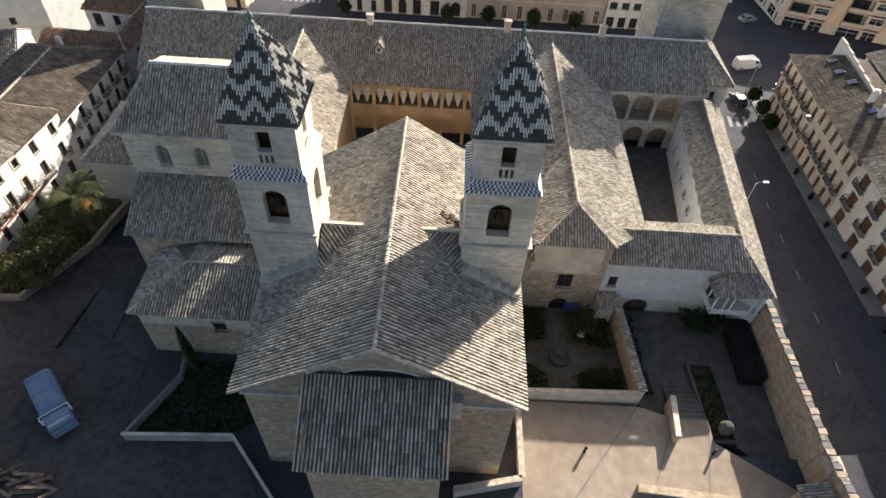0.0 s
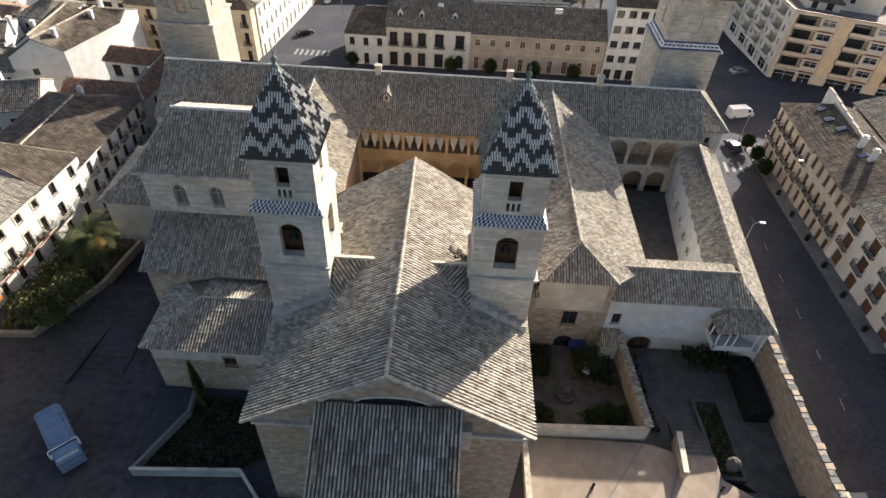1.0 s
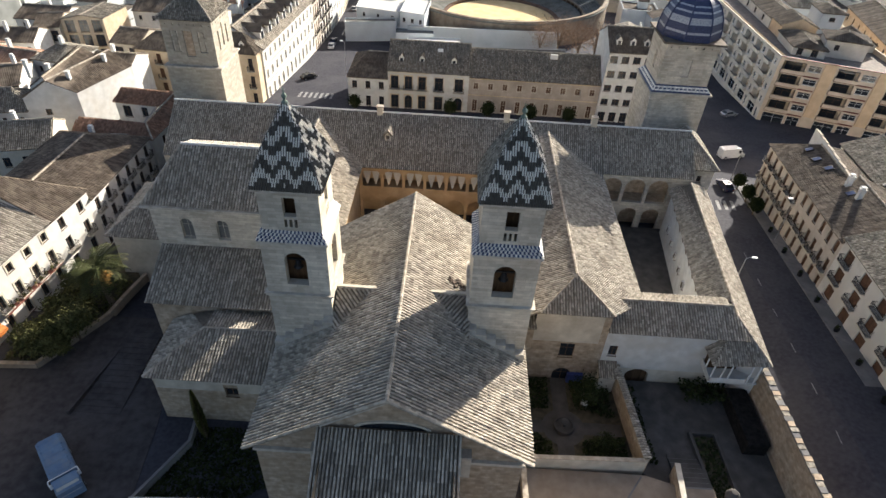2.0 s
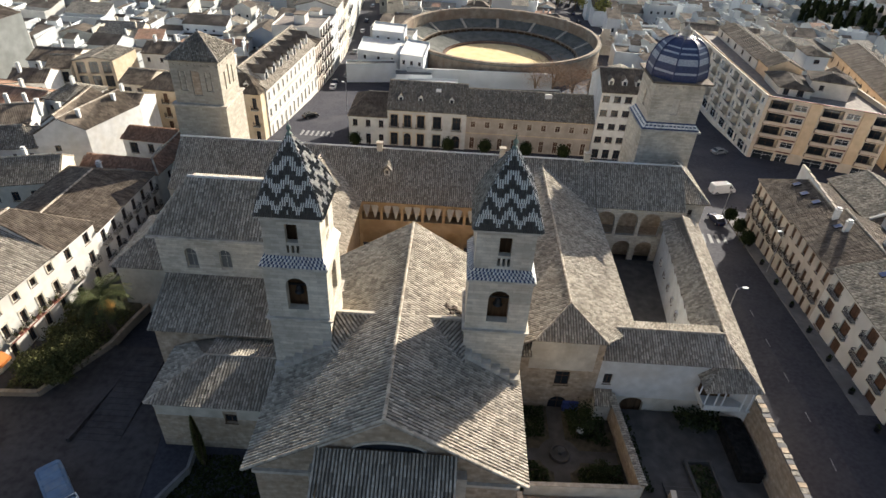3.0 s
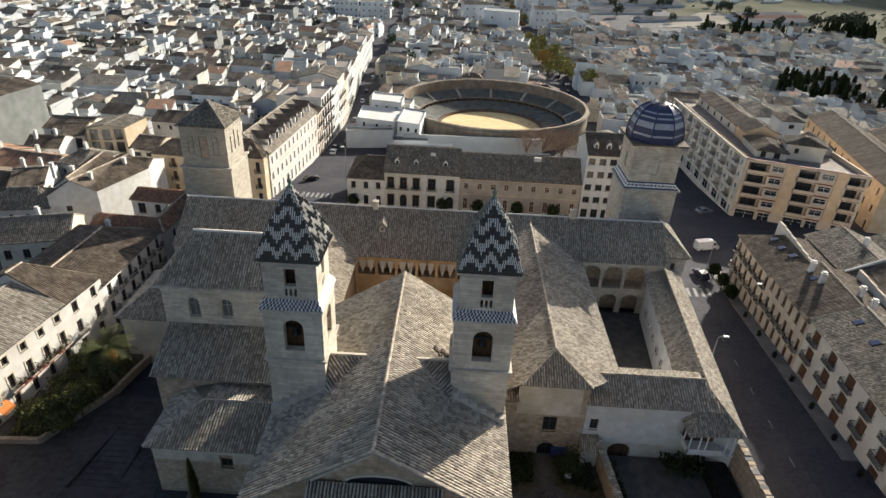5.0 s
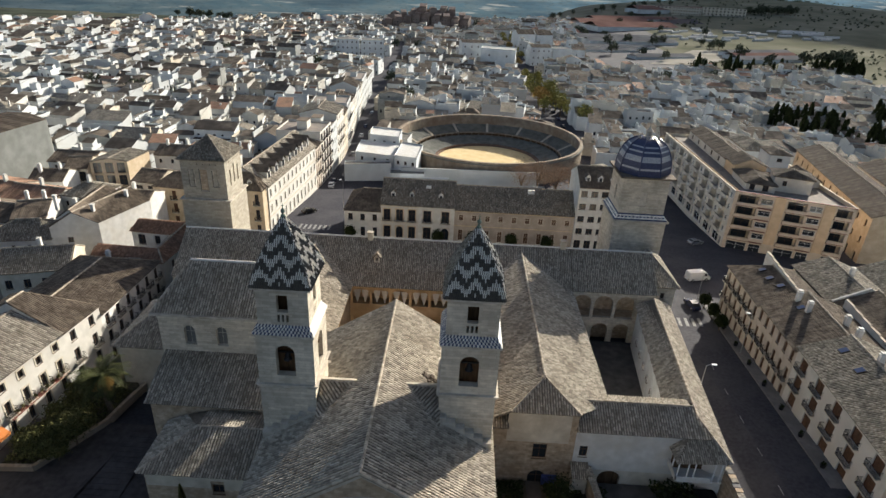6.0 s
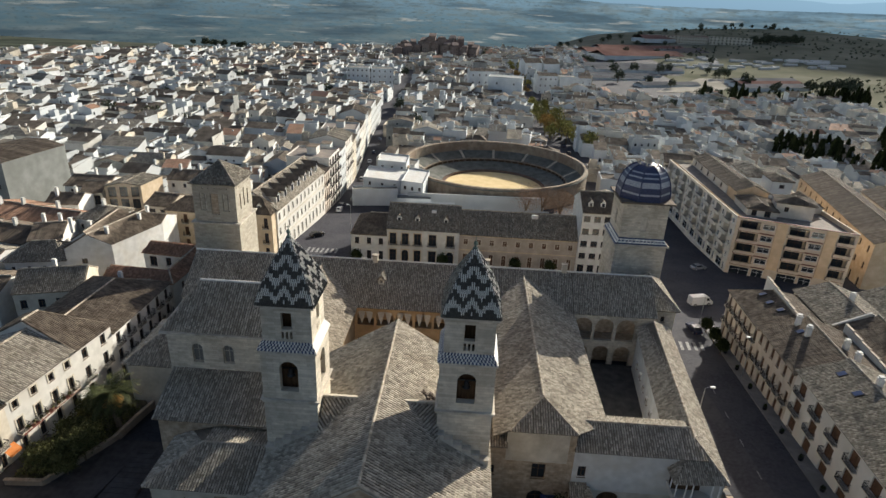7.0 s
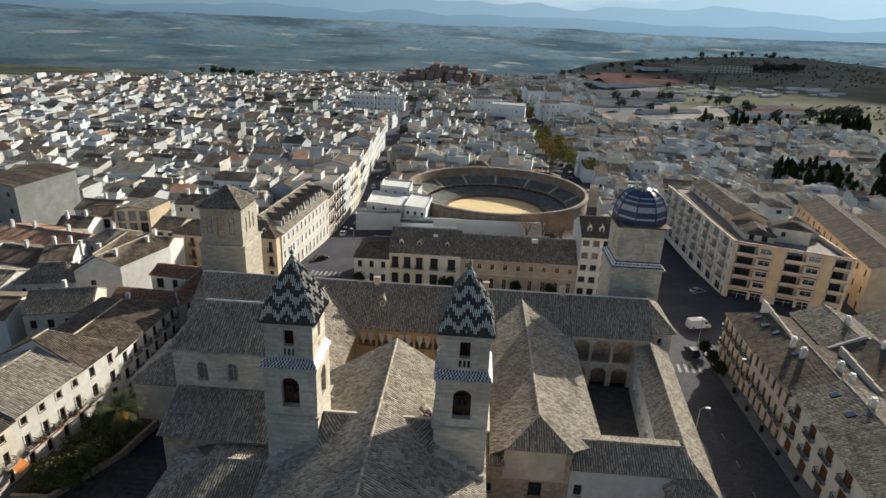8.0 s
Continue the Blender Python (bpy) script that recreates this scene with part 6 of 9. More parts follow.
# ---- glowing sheets: valley, mountains and pale sky far beyond the town ----
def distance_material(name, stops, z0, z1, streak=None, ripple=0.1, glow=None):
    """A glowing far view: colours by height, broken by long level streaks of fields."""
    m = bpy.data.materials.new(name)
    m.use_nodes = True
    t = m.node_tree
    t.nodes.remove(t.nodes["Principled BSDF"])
    # Self-lit: daylight and distance haze are part of these colours.
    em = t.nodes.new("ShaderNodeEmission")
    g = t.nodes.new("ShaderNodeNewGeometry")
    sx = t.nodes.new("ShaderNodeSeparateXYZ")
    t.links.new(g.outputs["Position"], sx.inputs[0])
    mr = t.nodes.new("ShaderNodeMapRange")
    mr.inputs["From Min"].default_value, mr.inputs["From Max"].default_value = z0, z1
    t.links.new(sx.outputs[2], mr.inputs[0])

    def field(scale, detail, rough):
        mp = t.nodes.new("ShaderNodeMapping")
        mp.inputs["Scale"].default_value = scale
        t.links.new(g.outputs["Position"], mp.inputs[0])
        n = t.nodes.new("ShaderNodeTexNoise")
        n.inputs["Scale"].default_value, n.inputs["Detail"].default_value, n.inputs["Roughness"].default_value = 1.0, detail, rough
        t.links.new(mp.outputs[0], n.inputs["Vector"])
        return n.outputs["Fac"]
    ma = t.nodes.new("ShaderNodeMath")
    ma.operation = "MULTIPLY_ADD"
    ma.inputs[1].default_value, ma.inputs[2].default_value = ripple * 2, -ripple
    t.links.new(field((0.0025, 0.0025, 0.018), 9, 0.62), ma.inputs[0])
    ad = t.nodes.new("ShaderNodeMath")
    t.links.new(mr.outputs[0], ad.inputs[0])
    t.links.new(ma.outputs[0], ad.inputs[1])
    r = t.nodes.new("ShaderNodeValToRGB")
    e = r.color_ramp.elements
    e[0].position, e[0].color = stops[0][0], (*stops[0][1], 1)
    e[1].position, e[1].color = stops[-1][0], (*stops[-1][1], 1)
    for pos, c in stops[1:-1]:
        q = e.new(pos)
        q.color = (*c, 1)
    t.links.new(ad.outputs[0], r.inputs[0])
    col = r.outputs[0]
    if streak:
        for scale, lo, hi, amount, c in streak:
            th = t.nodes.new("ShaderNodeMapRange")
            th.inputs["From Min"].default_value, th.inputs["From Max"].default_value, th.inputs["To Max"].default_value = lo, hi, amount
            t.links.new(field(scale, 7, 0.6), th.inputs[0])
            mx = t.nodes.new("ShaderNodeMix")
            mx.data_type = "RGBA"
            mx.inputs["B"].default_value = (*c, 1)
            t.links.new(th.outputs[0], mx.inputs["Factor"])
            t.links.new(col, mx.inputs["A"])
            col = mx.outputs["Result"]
    # Stronger glow towards +x stands in for the brighter sunward side.
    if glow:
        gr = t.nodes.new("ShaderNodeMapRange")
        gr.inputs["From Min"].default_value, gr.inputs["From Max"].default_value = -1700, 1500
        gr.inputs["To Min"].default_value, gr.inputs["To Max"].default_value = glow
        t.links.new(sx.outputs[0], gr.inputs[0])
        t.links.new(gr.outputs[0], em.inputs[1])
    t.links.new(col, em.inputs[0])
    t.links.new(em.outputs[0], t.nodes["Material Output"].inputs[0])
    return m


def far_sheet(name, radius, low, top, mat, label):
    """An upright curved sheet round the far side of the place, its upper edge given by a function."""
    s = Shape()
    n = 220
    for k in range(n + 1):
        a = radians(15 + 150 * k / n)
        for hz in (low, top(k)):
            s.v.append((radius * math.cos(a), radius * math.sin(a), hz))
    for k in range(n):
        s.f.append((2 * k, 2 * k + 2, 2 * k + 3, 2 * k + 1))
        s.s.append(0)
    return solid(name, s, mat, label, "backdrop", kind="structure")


def crest(base, swing, seed, fine=8):
    return lambda k: base + swing * noise.noise(Vector((k * 0.055, seed, 0))) + swing * 0.45 * noise.noise(Vector((k * 0.17, seed + 5, 0))) + fine * noise.noise(Vector((k * 0.6, seed + 9, 0)))


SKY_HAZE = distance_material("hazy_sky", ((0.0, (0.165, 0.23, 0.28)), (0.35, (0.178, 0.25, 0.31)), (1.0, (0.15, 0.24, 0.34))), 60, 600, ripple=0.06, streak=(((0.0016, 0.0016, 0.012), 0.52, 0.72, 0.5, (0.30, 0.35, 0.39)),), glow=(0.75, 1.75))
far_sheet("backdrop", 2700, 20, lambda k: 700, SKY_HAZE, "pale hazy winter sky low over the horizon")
far_sheet("backdrop", 2670, 0, crest(150, 50, 21, 6), distance_material("far_range", ((0.0, (0.138, 0.21, 0.27)), (1.0, (0.142, 0.218, 0.288))), 40, 160, ripple=0.02, glow=(0.75, 1.55)), "glowing sheet of faint blue mountains on the horizon")
far_sheet("backdrop", 2640, 0, crest(96, 34, 33, 5), distance_material("mid_range", ((0.0, (0.098, 0.158, 0.215)), (1.0, (0.118, 0.19, 0.255))), 20, 110, ripple=0.06, glow=(0.75, 1.45)), "glowing sheet of hazy blue hills before the mountains")
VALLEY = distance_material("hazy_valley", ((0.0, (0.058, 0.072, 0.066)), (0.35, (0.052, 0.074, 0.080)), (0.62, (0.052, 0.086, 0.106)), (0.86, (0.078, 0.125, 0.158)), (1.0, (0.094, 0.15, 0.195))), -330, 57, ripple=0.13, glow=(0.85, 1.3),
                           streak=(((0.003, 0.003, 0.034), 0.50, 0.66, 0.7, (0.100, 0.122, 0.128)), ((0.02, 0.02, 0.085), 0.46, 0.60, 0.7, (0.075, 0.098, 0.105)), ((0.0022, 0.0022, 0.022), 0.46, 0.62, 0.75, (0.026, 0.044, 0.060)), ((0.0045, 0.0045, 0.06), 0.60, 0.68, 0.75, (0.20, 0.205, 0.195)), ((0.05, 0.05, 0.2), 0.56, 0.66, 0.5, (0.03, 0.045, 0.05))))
far_sheet("backdrop", 2600, -420, crest(56, 12, 44, 3), VALLEY, "glowing sheet of hazy blue valley, olive groves and pale fields")


# ---- trees and plants ----
def broad_tree(x, y, z, high, spread, leaf, label, seed, leaves=900, size=0.16, group="", name="tree"):
    rnd = random.Random(seed)
    t = thing(name, (x, y, z), label, "tree", group)
    s = Shape()
    trunk = high * 0.38
    lean = (rnd.uniform(-0.2, 0.2), rnd.uniform(-0.2, 0.2))
    s.tube([(x, y, z - 0.3), (x + lean[0] * 0.5, y + lean[1] * 0.5, z + trunk * 0.5), (x + lean[0], y + lean[1], z + trunk)], (high * 0.035, high * 0.028, high * 0.022), 8)
    for k in range(6):
        a = k * 1.05 + rnd.uniform(-0.3, 0.3)
        r = spread * rnd.uniform(0.45, 0.75)
        e = (x + math.cos(a) * r, y + math.sin(a) * r, z + high * rnd.uniform(0.6, 0.85))
        m = (x + math.cos(a) * r * 0.4, y + math.sin(a) * r * 0.4, z + trunk + (e[2] - z - trunk) * 0.55)
        s.tube([(x + lean[0], y + lean[1], z + trunk * rnd.uniform(0.8, 1.0)), m, e], (high * 0.016, high * 0.01, high * 0.003), 5)
    part("trunk", s, BARK, t)
    s = Shape()
    leaf_cloud(s, (x, y, z + high * 0.68), (spread, spread, high * 0.32), leaves, size, rnd)
    part("crown", s, leaf, t)
    return t


def cypress(x, y, z, high, spread, seed, leaves=700, size=0.22, leaf=None, label="tall narrow dark green cypress", group=""):
    rnd = random.Random(seed)
    t = thing("cypress", (x, y, z), label, "tree", group)
    s = Shape()
    s.tube([(x, y, z - 0.3), (x, y, z + high * 0.5), (x, y, z + high * 0.95)], (0.16, 0.1, 0.02), 6)
    part("trunk", s, BARK, t)
    s = Shape()
    for k in range(leaves):
        f = rnd.random() ** 0.8
        r = spread * (math.sin(math.pi * min(1, 0.12 + f * 0.88)) ** 0.7) * rnd.uniform(0.55, 1.08) * (1 - 0.35 * f)
        a = rnd.uniform(0, 2 * math.pi)
        p = Vector((x + r * math.cos(a), y + r * math.sin(a), z + 0.3 + f * high))
        out = Vector((math.cos(a) * 0.35, math.sin(a) * 0.35, 1)).normalized()
        side = out.cross(Vector((math.cos(a + 0.8), math.sin(a + 0.8), 0.2))).normalized()
        w = size * rnd.uniform(0.7, 1.4)
        s.face((p - side * w * 0.5, p + out * w * 1.6, p + side * w * 0.5, p - out * w * 0.5))
    part("crown", s, leaf or LEAF, t)
    return t


def palm(x, y, z, high, seed):
    rnd = random.Random(seed)
    t = thing("palm_tree", (x, y, z), "tall palm with green fronds and hanging dead orange ones", "tree")
    s = Shape()
    pts = [(x + 0.1 * math.sin(k), y, z + high * k / 12) for k in range(13)]
    s.tube(pts, [0.38 - 0.012 * k + (0.05 if k % 2 else 0) for k in range(13)], 10)
    part("trunk", s, BARK, t)
    for k in range(74):
        dead = k >= 60
        a = rnd.uniform(0, 2 * math.pi)
        droop = rnd.uniform(-0.35, 1.15) if not dead else rnd.uniform(-1.3, 0.1)
        ln = rnd.uniform(3.4, 4.5) if not dead else rnd.uniform(1.6, 2.4)
        d = Vector((math.cos(a), math.sin(a), 0))
        p, up = Vector((x, y, z + high)), droop
        spine = [p.copy()]
        for j in range(9):
            p = p + (d * math.cos(up) + Vector((0, 0, math.sin(up)))) * ln / 9
            up -= 0.15 if not dead else 0.1
            spine.append(p.copy())
        s = Shape()
        side = d.cross(Vector((0, 0, 1)))
        for j in range(1, 10):
            q = spine[j]
            dirn = (spine[j] - spine[j - 1]).normalized()
            for sgn in (-1, 1):
                for sub in (0, 0.5):
                    b = spine[j - 1].lerp(q, sub)
                    wl = 0.75 * math.sin(math.pi * (j + sub) / 11) + 0.12
                    tip = b + (side * sgn * 0.8 + dirn * 0.6 - Vector((0, 0, 0.15))).normalized() * wl
                    s.face((b, b + dirn * 0.11, tip))
        s.tube(spine, [0.035 - 0.003 * j for j in range(10)], 4, caps=False)
        part("frond", s, LEAF_DEAD if dead else LEAF_PALM, t, "dead orange frond" if dead else "")
    return t


def hedge(name, pts, z0, z1, seed, leaf=None, label="dark clipped hedge beside a path", density=55):
    """A low planted bed, its leaves round a polygon."""
    rnd = random.Random(seed)
    xs, ys = [p[0] for p in pts], [p[1] for p in pts]
    s = Shape()
    n = int((max(xs) - min(xs)) * (max(ys) - min(ys)) * density)
    for _ in range(n):
        x, y = rnd.uniform(min(xs), max(xs)), rnd.uniform(min(ys), max(ys))
        inside = False
        for (xa, ya), (xb, yb) in zip(pts, pts[1:] + pts[:1]):
            if (ya > y) != (yb > y) and x < (xb - xa) * (y - ya) / (yb - ya) + xa:
                inside = not inside
        if not inside:
            continue
        top = z0 + (z1 - z0) * (0.55 + 0.45 * noise.noise(Vector((x * 0.9, y * 0.9, seed))))
        p = Vector((x, y, z0 + (top - z0) * rnd.random() ** 0.4))
        a = Vector((rnd.uniform(-1, 1), rnd.uniform(-1, 1), rnd.uniform(-1, 1))).normalized()
        b = a.cross(Vector((rnd.uniform(-1, 1), rnd.uniform(-1, 1), 1))).normalized()
        w = rnd.uniform(0.1, 0.24)
        s.face((p - a * w, p + b * w * 0.7, p + a * w, p - b * w * 0.7))
    return solid(name, s, leaf or LEAF, label, "hedge")


# ---- vehicles ----
def vehicle(name, x, y, z, heading, paint, label, profile, glass, width=1.75, wheels=(0.8, 3.4), radius=0.32, category="car"):
    """A body drawn out of its side outline, with windows, lamps and four wheels. profile: (along, up) pairs."""
    c = thing(name, (0, 0, 0), label, category, "street vehicles")
    s = Shape()
    length = max(p[0] for p in profile)
    hgt = max(p[1] for p in profile)

    def half(p):
        return width / 2 * (1 - 0.16 * max(0, (p[1] - hgt * 0.55) / (hgt * 0.45))) - (0.06 if p[0] < 0.15 or p[0] > length - 0.15 else 0)
    for a, b in zip(profile, profile[1:] + profile[:1]):
        s.face(((a[0], -half(a), a[1]), (a[0], half(a), a[1]), (b[0], half(b), b[1]), (b[0], -half(b), b[1])))
    s.face([(p[0], half(p), p[1]) for p in profile])
    s.face([(p[0], -half(p), p[1]) for p in profile[::-1]])
    part("body", s, paint, c)
    for nm, quad in glass:
        s = Shape()
        if nm == "side_window":
            for sg in (-1, 1):
                s = Shape()
                pts = [(u, sg * (half((u, v)) + 0.012), v) for u, v in quad]
                s.face(pts if sg < 0 else pts[::-1])
                part(nm, s, DARKGLASS, c)
            continue
        else:
            (u0, v0), (u1, v1) = quad
            up = Vector((-(v1 - v0), 0, u1 - u0)).normalized() * (0.015 if u1 > u0 else -0.015)
            h0, h1 = half((u0, v0)) * 0.9, half((u1, v1)) * 0.9
            s.face([Vector(q) + Vector((abs(up.x) * (-1 if u0 < length / 2 else 1), 0, abs(up.z))) for q in ((u0, -h0, v0), (u0, h0, v0), (u1, h1, v1), (u1, -h1, v1))])
        part(nm, s, DARKGLASS, c)
    for u in wheels:
        for sg in (-1, 1):
            s = Shape()
            cy = sg * (width / 2 - 0.1)
            s.tube([(u, cy - 0.11, radius), (u, cy + 0.11, radius)], (radius, radius), 16)
            w = part("wheel", s, RUBBER, c)
            s = Shape()
            s.tube([(u, cy - 0.12, radius), (u, cy + 0.12, radius)], (radius * 0.6, radius * 0.6), 10)
            part("rim", s, METAL, w)
    for u, mat, nm in ((length - 0.02, WHITE, "headlight"), (0.02, MAROON, "tail_light")):
        for sg in (-1, 1):
            s = Shape()
            s.box(u - 0.05, sg * width * 0.36 - 0.14, 0.55, u + 0.05, sg * width * 0.36 + 0.14, 0.72)
            part(nm, s, mat, c)
    c.matrix_basis = Matrix.Translation((x, y, z)) @ Matrix.Rotation(heading, 4, "Z") @ Matrix.Translation((-length / 2, 0, 0))
    return c


CAR = [(0.0, 0.35), (0.05, 0.85), (0.35, 0.95), (0.9, 1.42), (2.3, 1.45), (3.0, 0.98), (3.95, 0.82), (4.1, 0.55), (4.1, 0.3), (0.2, 0.25)]
CAR_GLASS = [("rear_window", ((0.38, 0.98), (0.88, 1.4))), ("windscreen", ((2.95, 1.0), (2.33, 1.43))), ("side_window", ((0.75, 0.98), (1.0, 1.36), (2.2, 1.38), (2.75, 0.98)))]
VAN = [(0.0, 0.35), (0.02, 2.1), (0.25, 2.3), (3.9, 2.3), (4.3, 2.1), (4.75, 1.3), (5.3, 1.1), (5.45, 0.6), (5.4, 0.3), (0.1, 0.3)]
VAN_GLASS = [("windscreen", ((4.72, 1.34), (4.33, 2.05))), ("side_window", ((3.7, 1.35), (3.7, 1.95), (4.2, 1.95), (4.55, 1.35)))]


def gz(x, y):
    return ground_z(x, y) - 0.02


vehicle("van", 62.0, 80.5, gz(62, 80.5), radians(15), CARS[0], "white panel van turning at the junction", VAN, VAN_GLASS, 2.0, (1.0, 4.4), 0.36, "van")
vehicle("car", 55.9, 66.6, gz(55.9, 66.6), radians(100), CARS[1], "dark blue hatchback on the shaded street", CAR, CAR_GLASS)
vehicle("car", 70.0, 104.0, gz(70, 104), radians(20), CARS[2], "silver car at the far junction", CAR, CAR_GLASS)
vehicle("car", -34.0, 112.0, gz(-34, 112), radians(40), CARS[3], "black car on the sunlit avenue", CAR, CAR_GLASS)
for k, (x, y) in enumerate(((-33.4, 139), (-33.8, 144), (-34.2, 184), (-36, 214), (-37, 232), (-38.5, 262))):
    vehicle("car", x, y, gz(x, y), radians(92), CARS[k % 3], "parked car along the avenue", CAR, CAR_GLASS)
for k in range(5):
    vehicle("car", -30.4 - 0.1 * k, 152 + 3.0 * k, gz(-30, 152 + 3 * k), radians(5), CARS[(k + 2) % 4], "car parked nose-in beside a white wall", CAR, CAR_GLASS)
for k, x in enumerate((-9.5, -3.8, 3.5)):
    vehicle("car", x, 84.5, gz(x, 84.5), radians(2), CARS[(0, 1, 2)[k]], "car parked along the square", CAR, CAR_GLASS)
for k in range(7):
    vehicle("car", 58 + (k % 2) * 10, 236 + 9 * k, gz(60, 236 + 9 * k), radians(95), CARS[(k * 3 + 1) % 4], "car parked beyond the bullring", CAR, CAR_GLASS)

truck = thing("refuse_truck", (0, 0, 0), "faded blue refuse truck standing in shade", "truck")
s = Shape()
pr = [(-1.12, 0.75), (-1.18, 1.3), (-1.15, 2.35), (-0.85, 2.62), (0.85, 2.62), (1.15, 2.35), (1.18, 1.3), (1.12, 0.75)]
for (ya, za), (yb, zb) in zip(pr, pr[1:] + pr[:1]):
    s.face(((0, ya, za), (4.9, ya, za), (4.9, yb, zb), (0, yb, zb)))
s.face([(0, a, b) for a, b in pr[::-1]])
s.face([(4.9, a, b) for a, b in pr])
part("body", s, TRUCK_BLUE, truck)
s = Shape()
s.box(0.25, -0.8, 2.62, 4.6, 0.8, 2.68)
for k in range(5):
    s.box(0.5 + 0.95 * k, -1.0, 2.6, 0.58 + 0.95 * k, 1.0, 2.71)
part("roof_panel", s, TRUCK_BLUE, truck)
s = Shape()
s.box(5.05, -1.1, 0.6, 6.6, 1.1, 2.1)
s.box(5.1, -1.05, 2.1, 6.1, 1.05, 2.4)
part("cab", s, TRUCK_BLUE, truck)
s = Shape()
s.face([(6.62, -0.95, 1.45), (6.62, 0.95, 1.45), (6.12, 0.95, 2.36), (6.12, -0.95, 2.36)])
part("windscreen", s, METAL, truck)
s = Shape()
s.tube([(4.98, -1.25, 2.55), (4.98, 1.25, 2.55)], (0.05, 0.05), 6)
for sg in (-1, 1):
    s.tube([(4.98, sg * 1.25, 2.55), (5.3, sg * 1.3, 2.5), (5.35, sg * 1.3, 2.1)], (0.05, 0.05, 0.05), 6)
    s.box(5.2, sg * 1.22 - 0.12, 1.75, 5.4, sg * 1.22 + 0.12, 2.25)
part("lifting_bar", s, WHITE, truck, "white tubular lifting bar")
for u in (1.1, 5.6):
    for sg in (-1, 1):
        s = Shape()
        s.tube([(u, sg * 1.0 - 0.16, 0.48), (u, sg * 1.0 + 0.16, 0.48)], (0.48, 0.48), 16)
        w = part("wheel", s, RUBBER, truck)
        s = Shape()
        s.tube([(u, sg * 1.0 - 0.17, 0.48), (u, sg * 1.0 + 0.17, 0.48)], (0.24, 0.24), 10)
        part("rim", s, METAL, w)
s = Shape()
s.box(0.1, -0.6, 0.45, 6.3, 0.6, 0.8)
part("chassis", s, IRON, truck)
truck.matrix_basis = Matrix.Translation((-34.6, 0.9, 0.02)) @ Matrix.Rotation(radians(-46), 4, "Z")

# ---- street furniture and markings ----
def street_lamp(x, y, z, high, arm, label="grey steel street lamp with curved arm"):
    t = thing("street_lamp", (x, y, z), label, "street lamp", "street lamps")
    s = Shape()
    s.tube([(x, y, z), (x, y, z + high * 0.5), (x, y, z + high - 0.3)], (0.09, 0.07, 0.05), 8)
    part("pole", s, METAL, t)
    s = Shape()
    s.tube([(x, y, z + high - 0.35), (x + arm[0] * 0.4, y + arm[1] * 0.4, z + high - 0.05), (x + arm[0], y + arm[1], z + high)], (0.05, 0.045, 0.04), 6)
    part("arm", s, METAL, t)
    s = Shape()
    s.box(x + arm[0] - 0.2, y + arm[1] - 0.15, z + high - 0.1, x + arm[0] + 0.5, y + arm[1] + 0.15, z + high + 0.06)
    part("lamp_head", s, WHITE, t)


street_lamp(43.5, 31.1, -1.8, 9.0, (0.9, 0.0))
street_lamp(57.3, 68.0, -4.2, 8.0, (-0.9, 0.0))
street_lamp(58.2, 49.0, -2.9, 8.5, (-0.9, 0.0))
street_lamp(-25.5, 118.0, -7.4, 8.5, (-0.9, 0.0))

MARK = surface("worn_white_road_paint", (0.13, 0.13, 0.13), (0.34, 0.34, 0.33), 3.0, 0.8, 0.1)


def mark(pts):
    s = Shape()
    s.face([(x, y, ground_z(x, y) + 0.012) for x, y in pts])
    return s


road_marks = thing("road_markings", (50, 20, 0), "worn white road paint on dark asphalt", "road marking", kind="structure")
for k in range(6):
    y0 = 8 + 7.0 * k
    x0 = 47.6 + 0.085 * y0
    part("lane_dash", mark([(x0, y0), (x0 + 0.12, y0), (x0 + 0.25, y0 + 1.7), (x0 + 0.13, y0 + 1.7)]), MARK, road_marks)
for k in range(7):
    part("crossing_bar", mark([(-33.8 + 1.25 * k, 99), (-33.2 + 1.25 * k, 99), (-33.2 + 1.25 * k, 102.4), (-33.8 + 1.25 * k, 102.4)]), MARK, road_marks)
for k in range(7):
    part("crossing_bar", mark([(46.5 + 1.35 * k, 57.6 + 0.1 * k), (47.1 + 1.35 * k, 57.6 + 0.1 * k), (47.6 + 1.35 * k, 61 + 0.1 * k), (47.0 + 1.35 * k, 61 + 0.1 * k)]), MARK, road_marks)
# raised pavement along the houses
s = Shape()
for a, b in ((70, 45), (45, 20), (20, -20)):
    xa, xb = east(a)[0], east(b)[0]
    za, zb = ground_z(0, a) + 0.14, ground_z(0, b) + 0.14
    s.face([(xa - 2.2, a, za), (xb - 2.2, b, zb), (xb + 0.2, b, zb), (xa + 0.2, a, za)])
    s.face([(xa - 2.2, a, za - 0.3), (xb - 2.2, b, zb - 0.3), (xb - 2.2, b, zb), (xa - 2.2, a, za)])
solid("pavement", s, PAVEMENT, "grey raised pavement with kerb along houses", "pavement", kind="structure")
for k in range(9):
    x, y = east(8 + 6.2 * k)
    z = ground_z(x, y) + 0.14
    s = Shape()
    s.lathe((x - 1.5, y, z), ((0.0, 0.0), (0.32, 0.0), (0.38, 0.5), (0.3, 0.5), (0.28, 0.4), (0.0, 0.4)), 12)
    p = thing("planter", (x - 1.5, y, z), "dark round planter with small shrub on the pavement", "planter", "street planters")
    part("pot", s, IRON, p)
    s = Shape()
    leaf_cloud(s, (x - 1.5, y, z + 0.75), (0.3, 0.3, 0.25), 90, 0.1, random.Random(k))
    part("shrub", s, LEAF, p)
